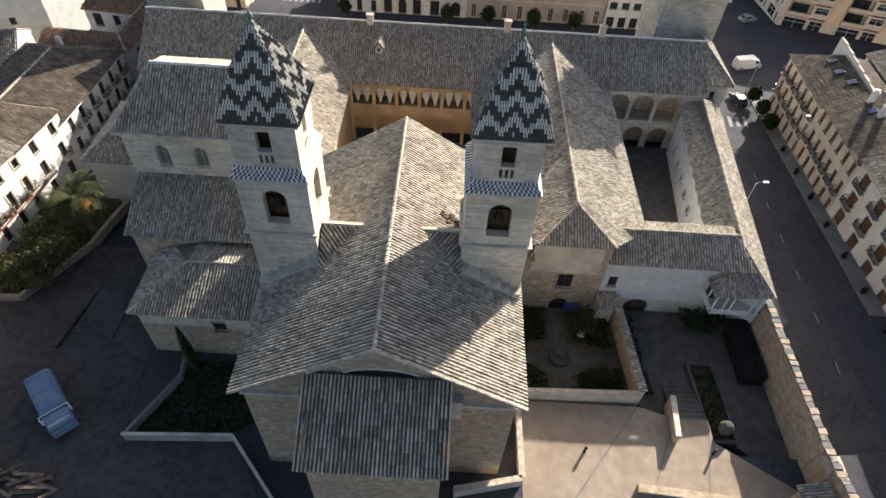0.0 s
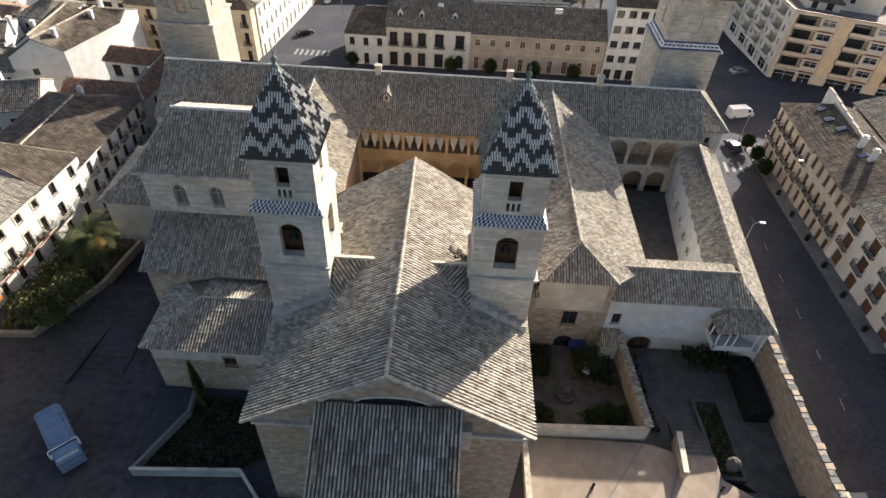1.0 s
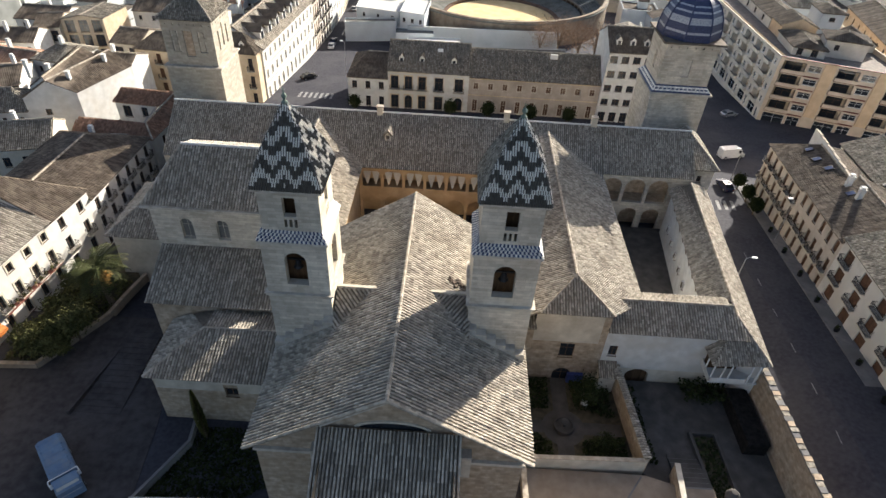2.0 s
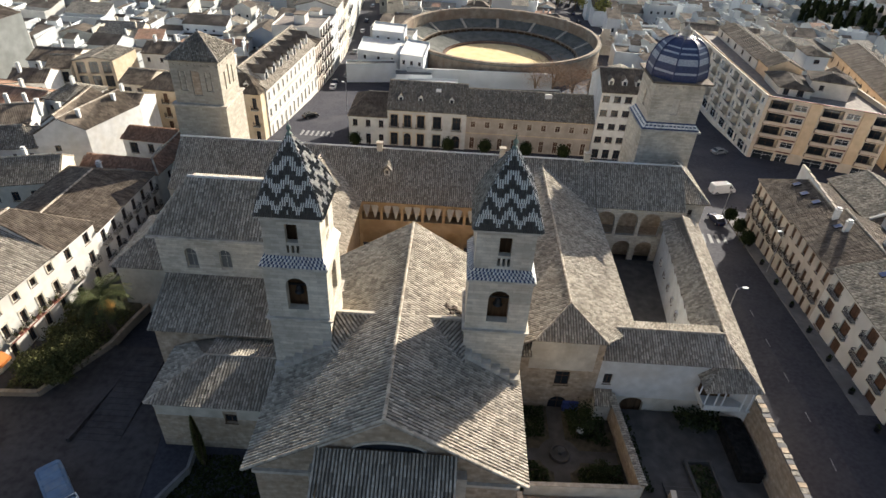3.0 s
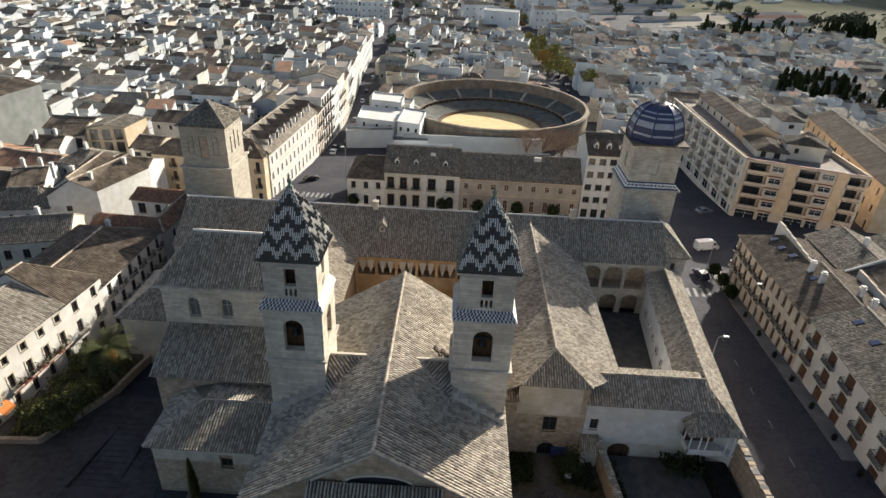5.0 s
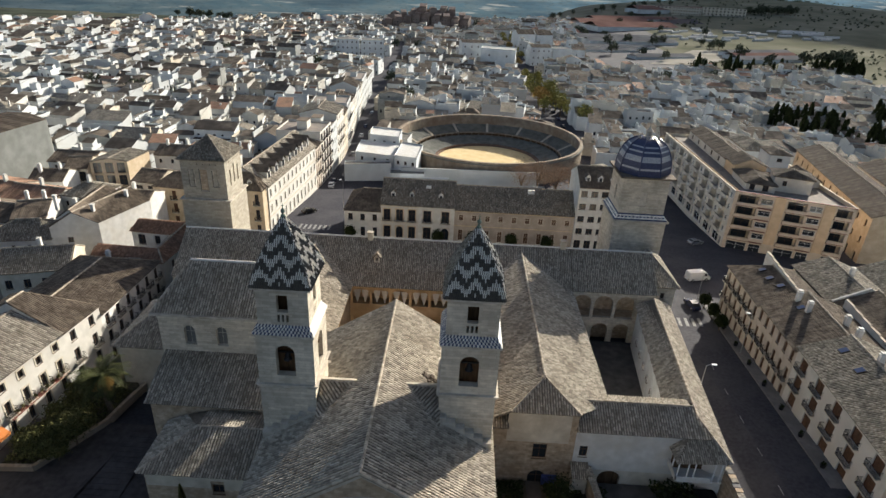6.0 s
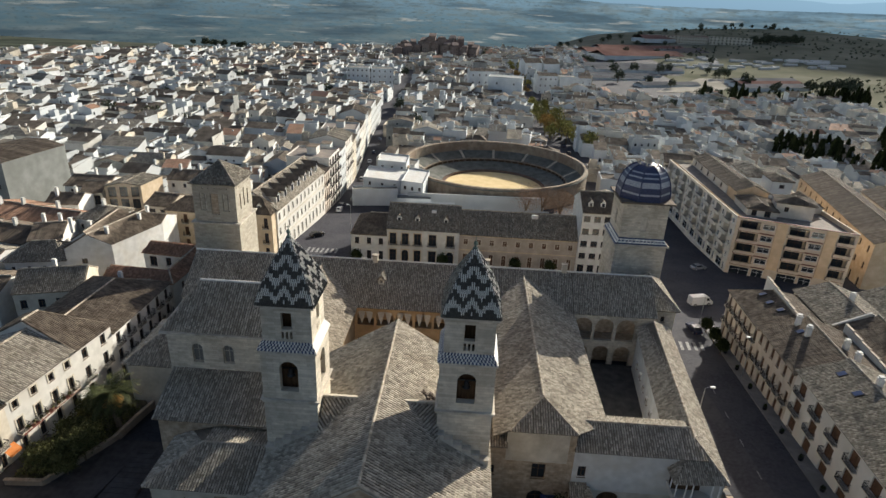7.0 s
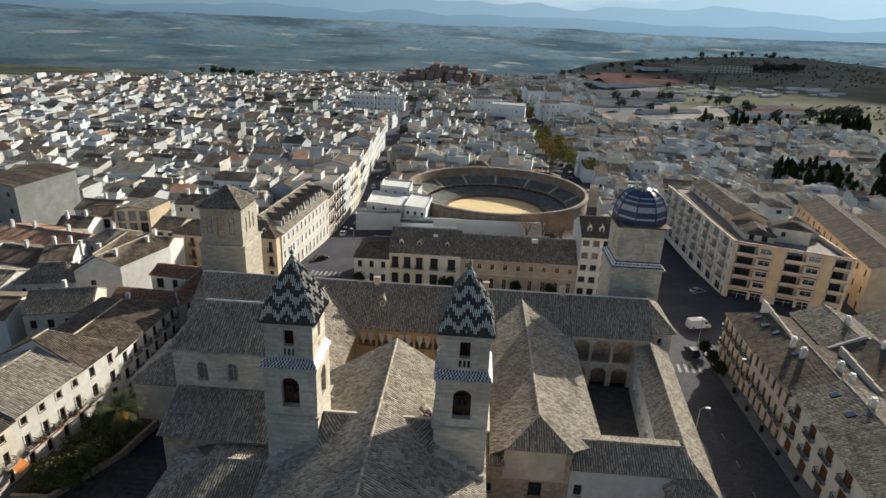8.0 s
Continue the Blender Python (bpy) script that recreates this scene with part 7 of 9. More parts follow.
for k, (x, y) in enumerate(((58.6, 66.0), (58.6, 61.5), (58.2, 57.0))):
    broad_tree(x - 0.6, y, ground_z(x, y), 3.2, 0.85, LEAF, "small round evergreen street tree", 70 + k, 2600, 0.2, "street trees", "street_tree")
for k, x in enumerate((-19.0, 2.5, 11, 20.5, 29.0)):
    broad_tree(x, 92.0, ground_z(x, 92), 4.0, 1.15, LEAF, "clipped round street tree in the square", 80 + k, 2200, 0.2, "street trees", "street_tree")

# ---- palm garden, with low lit walls ----
capped_wall("planting_wall", [(-47.0, 11.0), (-42.4, 11.3), (-40.6, 14.8), (-38.2, 19.5), (-37.6, 23.4), (-36.8, 27.4)], -0.4, 0.8, 0.3, PAVING, RUBBLE, "low worn rubble wall round a small garden")
slab("garden_soil", [(-46.8, 11.3), (-42.6, 11.6), (-40.8, 15.0), (-38.4, 19.6), (-37.4, 27), (-40, 30), (-46.2, 31)], -0.4, 0.3, EARTH, "dark soil of a planted corner", "soil")
palm(-38.9, 21.8, 0.2, 6.0, 3)
for k, (x, y, hh, sp) in enumerate(((-44.6, 14.2, 3.0, 1.9), (-42.4, 15.6, 3.4, 2.1), (-43.6, 19.0, 3.0, 2.1), (-41.0, 18.6, 3.2, 1.9), (-44.4, 23.8, 2.4, 1.6), (-39.9, 15.8, 4.4, 2.3), (-42.0, 13.0, 4.2, 2.3), (-40.6, 13.2, 2.6, 1.5))):
    broad_tree(x, y, 0.3, hh, sp, LEAF_GARDEN, "dense green garden tree with gaps in its crown", 20 + k, 2600, 0.15, "garden trees")
hedge("shrub_bed", [(-46.5, 11.8), (-42.8, 12.0), (-41.0, 15.2), (-38.8, 19.6), (-38, 26), (-45, 28)], 0.3, 1.3, 31, leaf=LEAF_GARDEN, label="low shrubs under garden trees", density=30)
cypress(-20.4, 3.8, 0, 7.4, 0.55, 5, 2600, 0.13, LEAF_GARDEN, "slender green cypress beside the sacristy wall")
stps = thing("yard_steps", (-33, 6, 0), "broad worn stone steps rising beside the chapel", "steps", kind="structure")
for k in range(15):
    f = k / 15
    s = Shape()
    s.box(-35.4 + 1.8 * f, 5.8 + 0.8 * k, -0.1, -30.5 + 0.2 * f, 6.6 + 0.8 * k, 0.06 + 0.05 * k)
    part("step", s, YARD, stps)
capped_wall("ramp_wall", [(-35.8, 5.4), (-33.8, 18.2)], -0.2, 0.5, 0.3, YARD, YARD, "low dark worn wall beside stone steps")
hedge("yard_shrubs", [(-24.0, -3.2), (-15.0, -2.8), (-12, -1), (-12, 5), (-21, 5)], 0.02, 0.14, 32, label="dark ground cover in a walled yard", density=45)

# ---- cloister garden and lower court ----
gd = thing("fountain", (17.9, 8.6, -1.2), "round stone garden fountain basin", "fountain")
s = Shape()
s.lathe((17.9, 8.6, -1.2), ((1.15, 0.0), (1.15, 0.55), (0.95, 0.6), (0.9, 0.35), (0.0, 0.35)), 24)
part("basin", s, COURT, gd)
s = Shape()
s.lathe((17.9, 8.6, -1.2), ((0.2, 0.3), (0.14, 0.9), (0.5, 1.1), (0.45, 1.15), (0.0, 1.05)), 16)
part("bowl", s, COURT, gd)
s = Shape()
s.lathe((17.9, 8.6, -1.18), ((0.0, 0.0), (2.4, 0.0)), 24)
s.box(17.0, 3.6, -1.19, 18.8, 15.6, -1.17)
s.box(11.2, 7.8, -1.195, 24.4, 9.4, -1.175)
solid("garden_path", s, COURT, "grey gravel garden paths meeting at a fountain", "path", kind="structure")
for k, pts in enumerate(([(11.4, 10.0), (16.4, 11.0), (16.6, 15.2), (11.4, 15.2)], [(19.4, 11), (23.8, 10.0), (23.6, 15.2), (19.2, 15.2)], [(11.4, 3.8), (16.4, 3.8), (16.2, 6.4), (14.8, 7.4), (11.4, 7.4)], [(19.4, 3.8), (24.4, 3.8), (24.4, 7.4), (21, 7.4), (19.6, 6.4)])):
    hedge("hedge_bed", pts, -1.2, -0.2, 40 + k, label="dark clipped garden bed by stone paths")
broad_tree(20.2, 11.6, -1.2, 4.6, 1.5, LEAF, "small dark garden tree with pale bloom", 50, 1800, 0.13)
broad_tree(21.8, 5.8, -1.2, 2.6, 1.2, LEAF, "low rounded garden shrub", 51, 1200, 0.12)
s = Shape()
leaf_cloud(s, (20.1, 10.3, 1.2), (0.35, 0.35, 0.3), 160, 0.12, random.Random(9))
solid("pampas_bloom", s, CURTAIN, "pale yellow flower head on a shrub", "flower")
# Stands in for a sunlit wall corner; the small roofed block is added.
hut = thing("garden_hut", (23.3, 14.8, -1.2), "added tile-roofed block in place of a sunlit wall corner", "hut")
s = Shape()
for a, b in zip(((22.4, 14.0), (24.2, 14.0), (24.2, 15.6), (22.4, 15.6)), ((24.2, 14.0), (24.2, 15.6), (22.4, 15.6), (22.4, 14.0))):
    s.wall(a, b, -1.2, 1.5)
part("wall", s, PLASTER_OLD, hut)
roof_slope(hut, [(22.2, 13.8, 1.5), (24.4, 13.8, 1.5), (24.4, 15.7, 2.4), (22.2, 15.7, 2.4)], pitch=0.25)
s = Shape()
s.box(18.9, 15.0, -1.2, 20.8, 15.5, 0.2)
solid("covered_crate", s, BLUEPAINT, "dark blue covered crate against the garden wall", "crate")
stairs = thing("court_stairs", (30.4, 3.5, -1), "broad stone steps down to the lower court", "stairs")
for k in range(7):
    s = Shape()
    s.box(28.7, 1.5 + 0.62 * k, -1.2, 32.0, 2.14 + 0.62 * k, 0.0 - 0.14 * k)
    step = part("step", s, COURT, stairs)
    # slightly raised, paler strip along the front edge of each step
    s = Shape()
    s.box(28.7, 1.44 + 0.62 * k, -0.005 - 0.14 * k, 32.0, 1.62 + 0.62 * k, 0.035 - 0.14 * k)
    part("nosing", s, PAVEMENT, step, "paler nosing")
capped_wall("stair_wall", [(28.2, -1.0), (28.6, 3.4)], -1.2, 1.3, 0.4, RUBBLE, STONE_TRIM, "short rubble stair wall with pale coping")
pond = thing("sunken_bed", (33.4, 4.3, -1), "long sunken planting bed edged in stone", "planter")
s = Shape()
for a, b in (((32.3, -0.4), (34.9, -0.4)), ((34.9, -0.4), (34.7, 8.6)), ((34.7, 8.6), (31.9, 8.6)), ((31.9, 8.6), (32.3, -0.4))):
    s.beam((*a, -0.45), (*b, -0.45), 0.35, 0.7)
part("kerb", s, COURT, pond)
s = Shape()
s.box(32.2, 0.0, -1.1, 34.6, 8.3, -0.9)
part("soil", s, EARTH, pond)
hedge("bed_shrubs", [(32.4, 0.2), (34.5, 0.2), (34.4, 8.2), (32.2, 8.2)], -0.9, -0.4, 60, label="dark ivy in a sunken bed", density=30)
# Dark court stone here holds the urn's shade in its colour.
urn = thing("stone_urn", (33.6, 0.6, -0.9), "large round stone urn with lid", "urn")
s = Shape()
s.lathe((33.6, 0.6, -0.9), ((0.0, 0.0), (0.3, 0.0), (0.25, 0.4), (0.6, 0.9), (0.72, 1.5), (0.55, 1.95), (0.3, 2.2), (0.0, 2.25)), 18)
part("urn_body", s, COURT, urn)
hedge("court_shrubs", [(25.9, 4.5), (27.4, 4.5), (26.8, 14.8), (24.9, 14.8)], -1.0, -0.3, 61, label="planted strip along the garden wall", density=30)
hedge("court_bushes", [(32.6, 12.6), (38.0, 12.4), (38.2, 15.6), (32.4, 15.6)], -1.0, 1.6, 62, label="dark bushes under the oriel")
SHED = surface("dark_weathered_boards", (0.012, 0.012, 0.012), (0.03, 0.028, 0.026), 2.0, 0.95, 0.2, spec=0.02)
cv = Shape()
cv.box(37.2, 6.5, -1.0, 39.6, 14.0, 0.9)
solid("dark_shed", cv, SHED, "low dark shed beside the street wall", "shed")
# oriel gallery under the small hipped roof
oriel = thing("oriel", (36.5, 13.5, 1), "white-framed timber oriel gallery under a hipped roof", "oriel")
s = Shape()
s.box(34.1, 13.0, 2.9, 39.6, 15.8, 3.15)
s.box(34.05, 12.95, 3.15, 38.2, 13.1, 3.75)
s.box(34.05, 12.95, 3.15, 34.2, 15.8, 3.75)
part("parapet", s, PLASTER, oriel)
for x, y in ((34.15, 13.05), (35.3, 13.05), (36.1, 13.05), (38.4, 13.05), (39.2, 13.05), (34.15, 14.6)):
    s = Shape()
    s.box(x - 0.06, y - 0.06, 3.0, x + 0.06, y + 0.06, 5.75)
    part("post", s, WHITE, oriel)
# Solid dark block in place of the gallery's inner shade.
s = Shape()
s.box(34.4, 15.0, 3.1, 39.6, 15.75, 5.7)
part("dark_interior", s, WOOD, oriel)
# gate piers at the end of the street wall
for x, y in ((40.6, -4.2),):
    pr = thing("gate_pier", (x, y, 0), "rubble gate pier with tile cap", "pier", "gate piers")
    s = Shape()
    s.box(x - 0.55, y - 0.9, -0.5, x + 0.55, y + 0.9, 4.0)
    part("shaft", s, RUBBLE, pr)
    s = Shape()
    s.face([(x - 0.9, y - 0.9, 4.0), (x + 0.9, y - 0.9, 4.0), (x, y, 4.7)])
    s.face([(x + 0.9, y - 0.9, 4.0), (x + 0.9, y + 0.9, 4.0), (x, y, 4.7)])
    s.face([(x + 0.9, y + 0.9, 4.0), (x - 0.9, y + 0.9, 4.0), (x, y, 4.7)])
    s.face([(x - 0.9, y + 0.9, 4.0), (x - 0.9, y - 0.9, 4.0), (x, y, 4.7)])
    s.box(x - 0.9, y - 0.9, 3.85, x + 0.9, y + 0.9, 4.0)
    part("cap", s, RUBBLE, pr)
porch = thing("gate_porch", (40.5, -4.5, 0), "small tiled gate porch beside the street wall", "porch")
roof_slope(porch, [(37.4, -5.6, 2.6), (37.4, -9.5, 2.6), (39.8, -9.5, 3.6), (39.8, -5.6, 3.6)], pitch=0.25)
s = Shape()
s.box(37.8, -9.2, -0.2, 39.8, -5.9, 2.55)
part("porch_wall", s, RUBBLE, porch)
# paving joints of the forecourt
joints = thing("paving_strips", (25, -4, 0), "darker paving strips across the forecourt", "paving", kind="structure")
for a, b in (((25.0, 2.4), (14.0, -12.0)), ((28.6, 1.2), (21.5, -14)), ((32.0, 0.5), (28.5, -14))):
    s = Shape()
    s.beam((*a, 0.04), (*b, 0.04), 0.16, 0.02)
    part("strip", s, PAVEMENT, joints)


# ---- larger single buildings among the town ----
def block(name, pts, z0, z1, mat, label, roof=None, rise=0.0, windows=None, flatmat=None, category="house"):
    """A plain block on a four-cornered plan, listed so that each side faces outward, with a roof."""
    h = thing(name, (*[sum(p[k] for p in pts) / len(pts) for k in (0, 1)], z0), label, category, "houses of the town")
    for k, (a, b) in enumerate(zip(pts, pts[1:] + pts[:1])):
        ln = (Vector(a) - Vector(b)).length
        holes = []
        if windows and k in windows:
            bays, storeys, w, hh = windows[k]
            sh = (z1 - z0) / storeys
            holes = [(ln * (i + 0.5) / bays - w / 2, ln * (i + 0.5) / bays + w / 2, z0 + st * sh + (sh - hh) / 2, z0 + st * sh + (sh + hh) / 2) for i in range(bays) for st in range(storeys)]
        wall_with_windows(h, a, b, z0 - 2, z1, holes, mat)
    if rise:
        m0 = ((pts[0][0] + pts[3][0]) / 2, (pts[0][1] + pts[3][1]) / 2, z1 + rise)
        m1 = ((pts[1][0] + pts[2][0]) / 2, (pts[1][1] + pts[2][1]) / 2, z1 + rise)
        kw = dict(pitch=0.5, whole=True, mats=(roof or TILE_TOWN, TILE_BED))
        roof_slope(h, [(*pts[0], z1), (*pts[1], z1), m1, m0], **kw)
        roof_slope(h, [(*pts[2], z1), (*pts[3], z1), m0, m1], **kw)
        for a, b, c in ((pts[3], pts[0], m0), (pts[1], pts[2], m1)):
            s = Shape()
            s.face([(*a, z1), (*b, z1), c])
            part("gable", s, mat, h)
    else:
        s = Shape()
        s.face([(*p, z1 - 0.5) for p in pts])
        part("terrace", s, flatmat or TILE_RED, h)
    return h


block("grey_block", [(-115.5, 104.5), (-112.5, 126), (-128, 132), (-133, 110)], -7, 11.6, GREY_SHADED, "tall grey block with blank party wall", rise=1.0, windows={3: (3, 4, 1.2, 1.4)})
block("white_block", [(20, 432), (46, 426), (48, 445), (22, 450)], -18, 1.4, TOWN_WHITE, "large blank white block far off", windows={0: (2, 2, 1.2, 1.4)}, flatmat=PLASTER_GREY)
block("white_block", [(5.5, 469), (27, 474), (24, 488), (3, 484)], -18, 0.2, TOWN_WHITE, "blank white block with ridged roof far off", rise=1.6, windows={0: (4, 3, 1.0, 1.4)})
block("white_block", [(60, 582), (78, 590), (73, 606), (55, 598)], -20, -2, TOWN_WHITE, "white block with pale gable far off", rise=4.0)
block("white_block", [(80, 592), (97, 600), (92, 616), (75, 608)], -20, -3, TOWN_WHITE, "white block with pale gable far off", rise=4.0)
block("white_block", [(64.5, 488), (82, 492), (80, 508), (62, 504)], -19, -3, TOWN_WHITE, "white block with blank end wall far off", rise=2.0, windows={0: (4, 3, 1.0, 1.4)})
block("white_block", [(84, 495), (100.5, 499), (98, 514), (82, 510)], -19, -3.6, TOWN_WHITE, "white block with blank end wall far off", flatmat=TERRACE_GREY)
block("white_block", [(-97, 463), (-79, 467), (-81, 482), (-99, 478)], -19, -1, TOWN_WHITE, "tall white block with rows of small windows", windows={0: (5, 4, 1.0, 1.4)}, flatmat=TERRACE_GREY)
block("white_block", [(-77, 467), (-59, 471), (-61, 487), (-79, 483)], -19, -1.4, TOWN_WHITE, "tall white block with blank end wall", windows={0: (4, 4, 1.0, 1.4)}, flatmat=TERRACE_GREY)
FLATS = surface("red_brown_brick_flats", (0.17, 0.125, 0.105), (0.27, 0.205, 0.175), 0.3, 0.9, 0.1, stain=(0.22, 0.19, 0.17), stain_scale=0.08)
rf = random.Random(41)
for k in range(17):
    row_back = k % 2
    x, y = -92 + 6.2 * k + rf.uniform(-1, 1), 764 + 16 * row_back + rf.uniform(-4, 4)
    z = ground_z(x, y)
    h = (9.0 + 9.0 * math.exp(-((x + 40) / 46) ** 2)) * (1.0 + 0.35 * row_back) + rf.uniform(-2.0, 2.0)
    w, dp = rf.uniform(9, 13), rf.uniform(10, 14)
    fb = thing("brown_flats", (x, y, z), "red-brown brick block of flats with stepped roof terraces", "flats", "brown flats")
    m = Matrix.Translation((x, y, z)) @ Matrix.Rotation(rf.uniform(-0.4, 0.3), 4, "Z")
    s, gl = Shape(), Shape()
    volume(s, m, -w / 2, -dp / 2, w / 2, dp / 2, h, "flat", 0, 0, rf)
    volume(s, m, -w / 4, -dp / 5, w / 2, dp / 2, h + 3, rf.choice(("hip", "pitch")), 0, 0, rf)
    openings(gl, m, -w / 2, -dp / 2, w / 2, dp / 2, h, rf, 0.8)
    part("wall", s, [FLATS] * 11, fb)
    part("window_rows", gl, [DARKGLASS] * 11, fb, kind="stuff")
for k, q in enumerate(([(-28.5, 156), (-15, 153), (-14, 168), (-29, 171)], [(-14.5, 150), (-7, 148), (-6, 164), (-13.5, 167)], [(-26, 172), (-15, 170), (-15, 181), (-26.5, 183)], [(-11.5, 128), (4, 130), (4, 140), (-11, 139)])):
    block("white_yard_house", q, -10, (-1.8, -0.6, 0.2, -4.0)[k], TOWN_WHITE, "white flat-roofed house beside the bullring", windows={0: (3, 2, 0.9, 1.2)}, flatmat=PLASTER)
block("long_white_wall_house", [(4, 128), (34, 131), (34, 137), (4, 135)], -9, -4.2, TOWN_GREY, "long white shed behind the square", flatmat=TERRACE_GREY)
for q, z1 in (([(-30.5, 146), (-15.5, 149.5), (-16.5, 153), (-31, 150)], -3.4), ([(-15, 143), (-4, 144), (-4.5, 149), (-15.5, 148)], -4.6), ([(-20, 183), (-13, 181.5), (-12, 190), (-19, 192)], -3.6)):
    block("white_yard_house", q, -10, z1, TOWN_WHITE, "low white walled yard building beside the bullring", flatmat=TERRACE_GREY)
# dormers on the square and on the avenue
def dormer(x, y, z, ang, label="small white gabled dormer on a tile roof", size=1.0):
    d = thing("dormer", (x, y, z), label, "dormer", "dormers")
    m = Matrix.Translation((x, y, z)) @ Matrix.Rotation(ang, 4, "Z") @ Matrix.Scale(size, 4)
    s = Shape()
    s.box(-0.55, -0.1, -0.6, 0.55, 1.6, 1.0, m=m)
    s.face([m @ Vector(q) for q in ((-0.55, -0.1, 1.0), (0.55, -0.1, 1.0), (0, -0.1, 1.6))])
    part("dormer_body", s, PLASTER, d)
    s = Shape()
    s.box(-0.32, -0.13, 0.0, 0.32, -0.08, 0.85, m=m)
    part("pane", s, DARKGLASS, d)
    s = Shape()
    for sg in (-1, 1):
        s.face([m @ Vector(q) for q in ((sg * 0.75, -0.3, 0.9), (0, -0.3, 1.7), (0, 2.2, 1.7), (sg * 0.75, 2.2, 0.9))])
    part("dormer_roof", s, TILE_TOWN, d)


for x in (-9.0, -4.4, 2.8):
    dormer(x, 98.0, 4.6, 0)
for k in range(7):
    f = (k + 0.7) / 7.4
    dormer(-41.2 + 3.1 * f, 97.5 + 36 * f, 6.7, radians(85), size=2.0)
for x in (38, 41, 44):
    dormer(x, 97.2, 11.6, 0)
for x, y, w in ((-10.5, 101.2, 1.0), (-1.0, 100.2, 1.2), (24.5, 101.0, 1.6)):
    s = Shape()
    s.box(x, y, 6.0, x + w, y + 0.5, 7.0)
    solid("roof_hatch", s, PLASTER, "small pale roof hatch", "hatch")
# skylights on the near street roofs
for k, (x, y) in enumerate(((64.2, 60.5), (64.0, 57.2), (64.4, 54.0), (63.8, 46.0), (61.6, 31.0), (61.2, 26.5))):
    sl = thing("skylight", (x, y, 8), "blue-tinted skylight in a tile roof", "skylight", "skylights")
    if y > 49.8:
        z, tilt = 6.6 + (x - east(y)[0] + 0.45) * 2.6 / 6.95, math.atan(2.6 / 6.95)
    elif y > 36.6:
        z, tilt = 7.0 + (x - east(y)[0] + 0.45) * 2.8 / 7.45, math.atan(2.8 / 7.45)
    else:
        z, tilt = 9.4 + (x - east(y)[0] + 0.45) * 3.0 / 7.45, math.atan(3.0 / 7.45)
    m = Matrix.Translation((x, y, z + 0.2)) @ Matrix.Rotation(-tilt, 4, "Y")
    s = Shape()
    s.box(-0.65, -0.5, -0.1, 0.65, 0.5, 0.08, m=m)
    part("frame", s, IRON, sl)
    s = Shape()
    s.box(-0.55, -0.4, 0.08, 0.55, 0.4, 0.1, m=m)
    part("pane", s, SKYLIGHT, sl)
# awning and sign by the white houses
aw = thing("awning", (-46.6, 13.0, 2.6), "orange canvas awning over a shop door", "awning")
s = Shape()
s.face([(-48.6, 13.4, 2.9), (-48.4, 15.2, 2.9), (-47.4, 15.1, 2.2), (-47.6, 13.3, 2.2)])
s.face([(-47.6, 13.3, 2.2), (-47.4, 15.1, 2.2), (-47.4, 15.1, 1.9), (-47.6, 13.3, 1.9)])
part("canvas", s, AWNING, aw)

LEAF_OLIVE = surface("olive_leaves", (0.048, 0.058, 0.036), (0.11, 0.12, 0.08), 0.5, 0.9, 0.0, island=0.4, spec=0.05)
# ---- trees of the distance ----
for k in range(26):
    y = 256 + 9.5 * k if k < 10 else 351 + 26.0 * (k - 10)
    for sx in (-4.5, 4.5):
        rr = random.Random(k * 7 + int(sx * 2))
        if rr.random() < 0.28 or (k < 3 and sx < 0):
            continue
        near = k < 10
        broad_tree(56.5 + sx + (7 - 2.4 * k if k < 3 else 0) + rr.uniform(-1.5, 1.5), y + rr.uniform(-4, 4), ground_z(54, y), rr.uniform(8.5, 13) if near else rr.uniform(6, 9), rr.uniform(3.2, 4.8) if near else rr.uniform(2.6, 3.8), LEAF_YELLOW if rr.random() < 0.75 else LEAF_GOLD, "yellow-green autumn plane tree on the avenue", k * 3 + int(sx), 620, 0.5, "avenue trees", "plane_tree")
for k in range(4):
    broad_tree(27 + 5.2 * k, 138 + 2.2 * (k % 2) - k, ground_z(34, 138), 12.0 + (k % 2), 3.6, LEAF_BROWN, "bare reddish tree beside the bullring", 200 + k, 2000, 0.15, "bullring trees", "bare_tree")
protos = [cypress(226, 272 + 3 * k, ground_z(226, 275), 11 + 2 * k, 1.7 + 0.2 * k, 300 + k, 420, 0.75, group="cypress belt") for k in range(4)]
rc = random.Random(5)
belt = [((163, 267), (200, 215)), ((168, 275), (212, 214)), ((176, 282), (232, 216)), ((186, 466), (345, 486)), ((230, 476), (352, 498)), ((318, 500), (348, 486))]
for k in range(210):
    (xa, ya), (xb, yb) = belt[(0, 1, 2, 0, 1, 3, 4, 2, 3, 5)[k % 10]]
    f = rc.random()
    x, y = xa + (xb - xa) * f + rc.uniform(-3, 3), ya + (yb - ya) * f + rc.uniform(-3, 3)
    pz = protos[k % 4]
    copy_thing(pz, Matrix.Translation((x, y, ground_z(x, y))) @ Matrix.Scale(rc.uniform(0.55, 0.95) if y < 300 else rc.uniform(0.6, 1.15), 4))
tprotos = [broad_tree(372 + 9 * k, 586, ground_z(372, 586), 14, 6.5, LEAF_OLIVE, "big dark tree at the edge of town", 400 + k, 420, 1.1, "far trees") for k in range(3)]
spots = [(372 + rc.uniform(-30, 30), 590 + rc.uniform(-20, 20)) for _ in range(14)] + [(60 + 22 * k + rc.uniform(-8, 8), 960 + 11 * k + rc.uniform(-25, 25)) for k in range(44)] + [(600 + rc.uniform(0, 110), 1300 + rc.uniform(-40, 40)) for _ in range(36)]
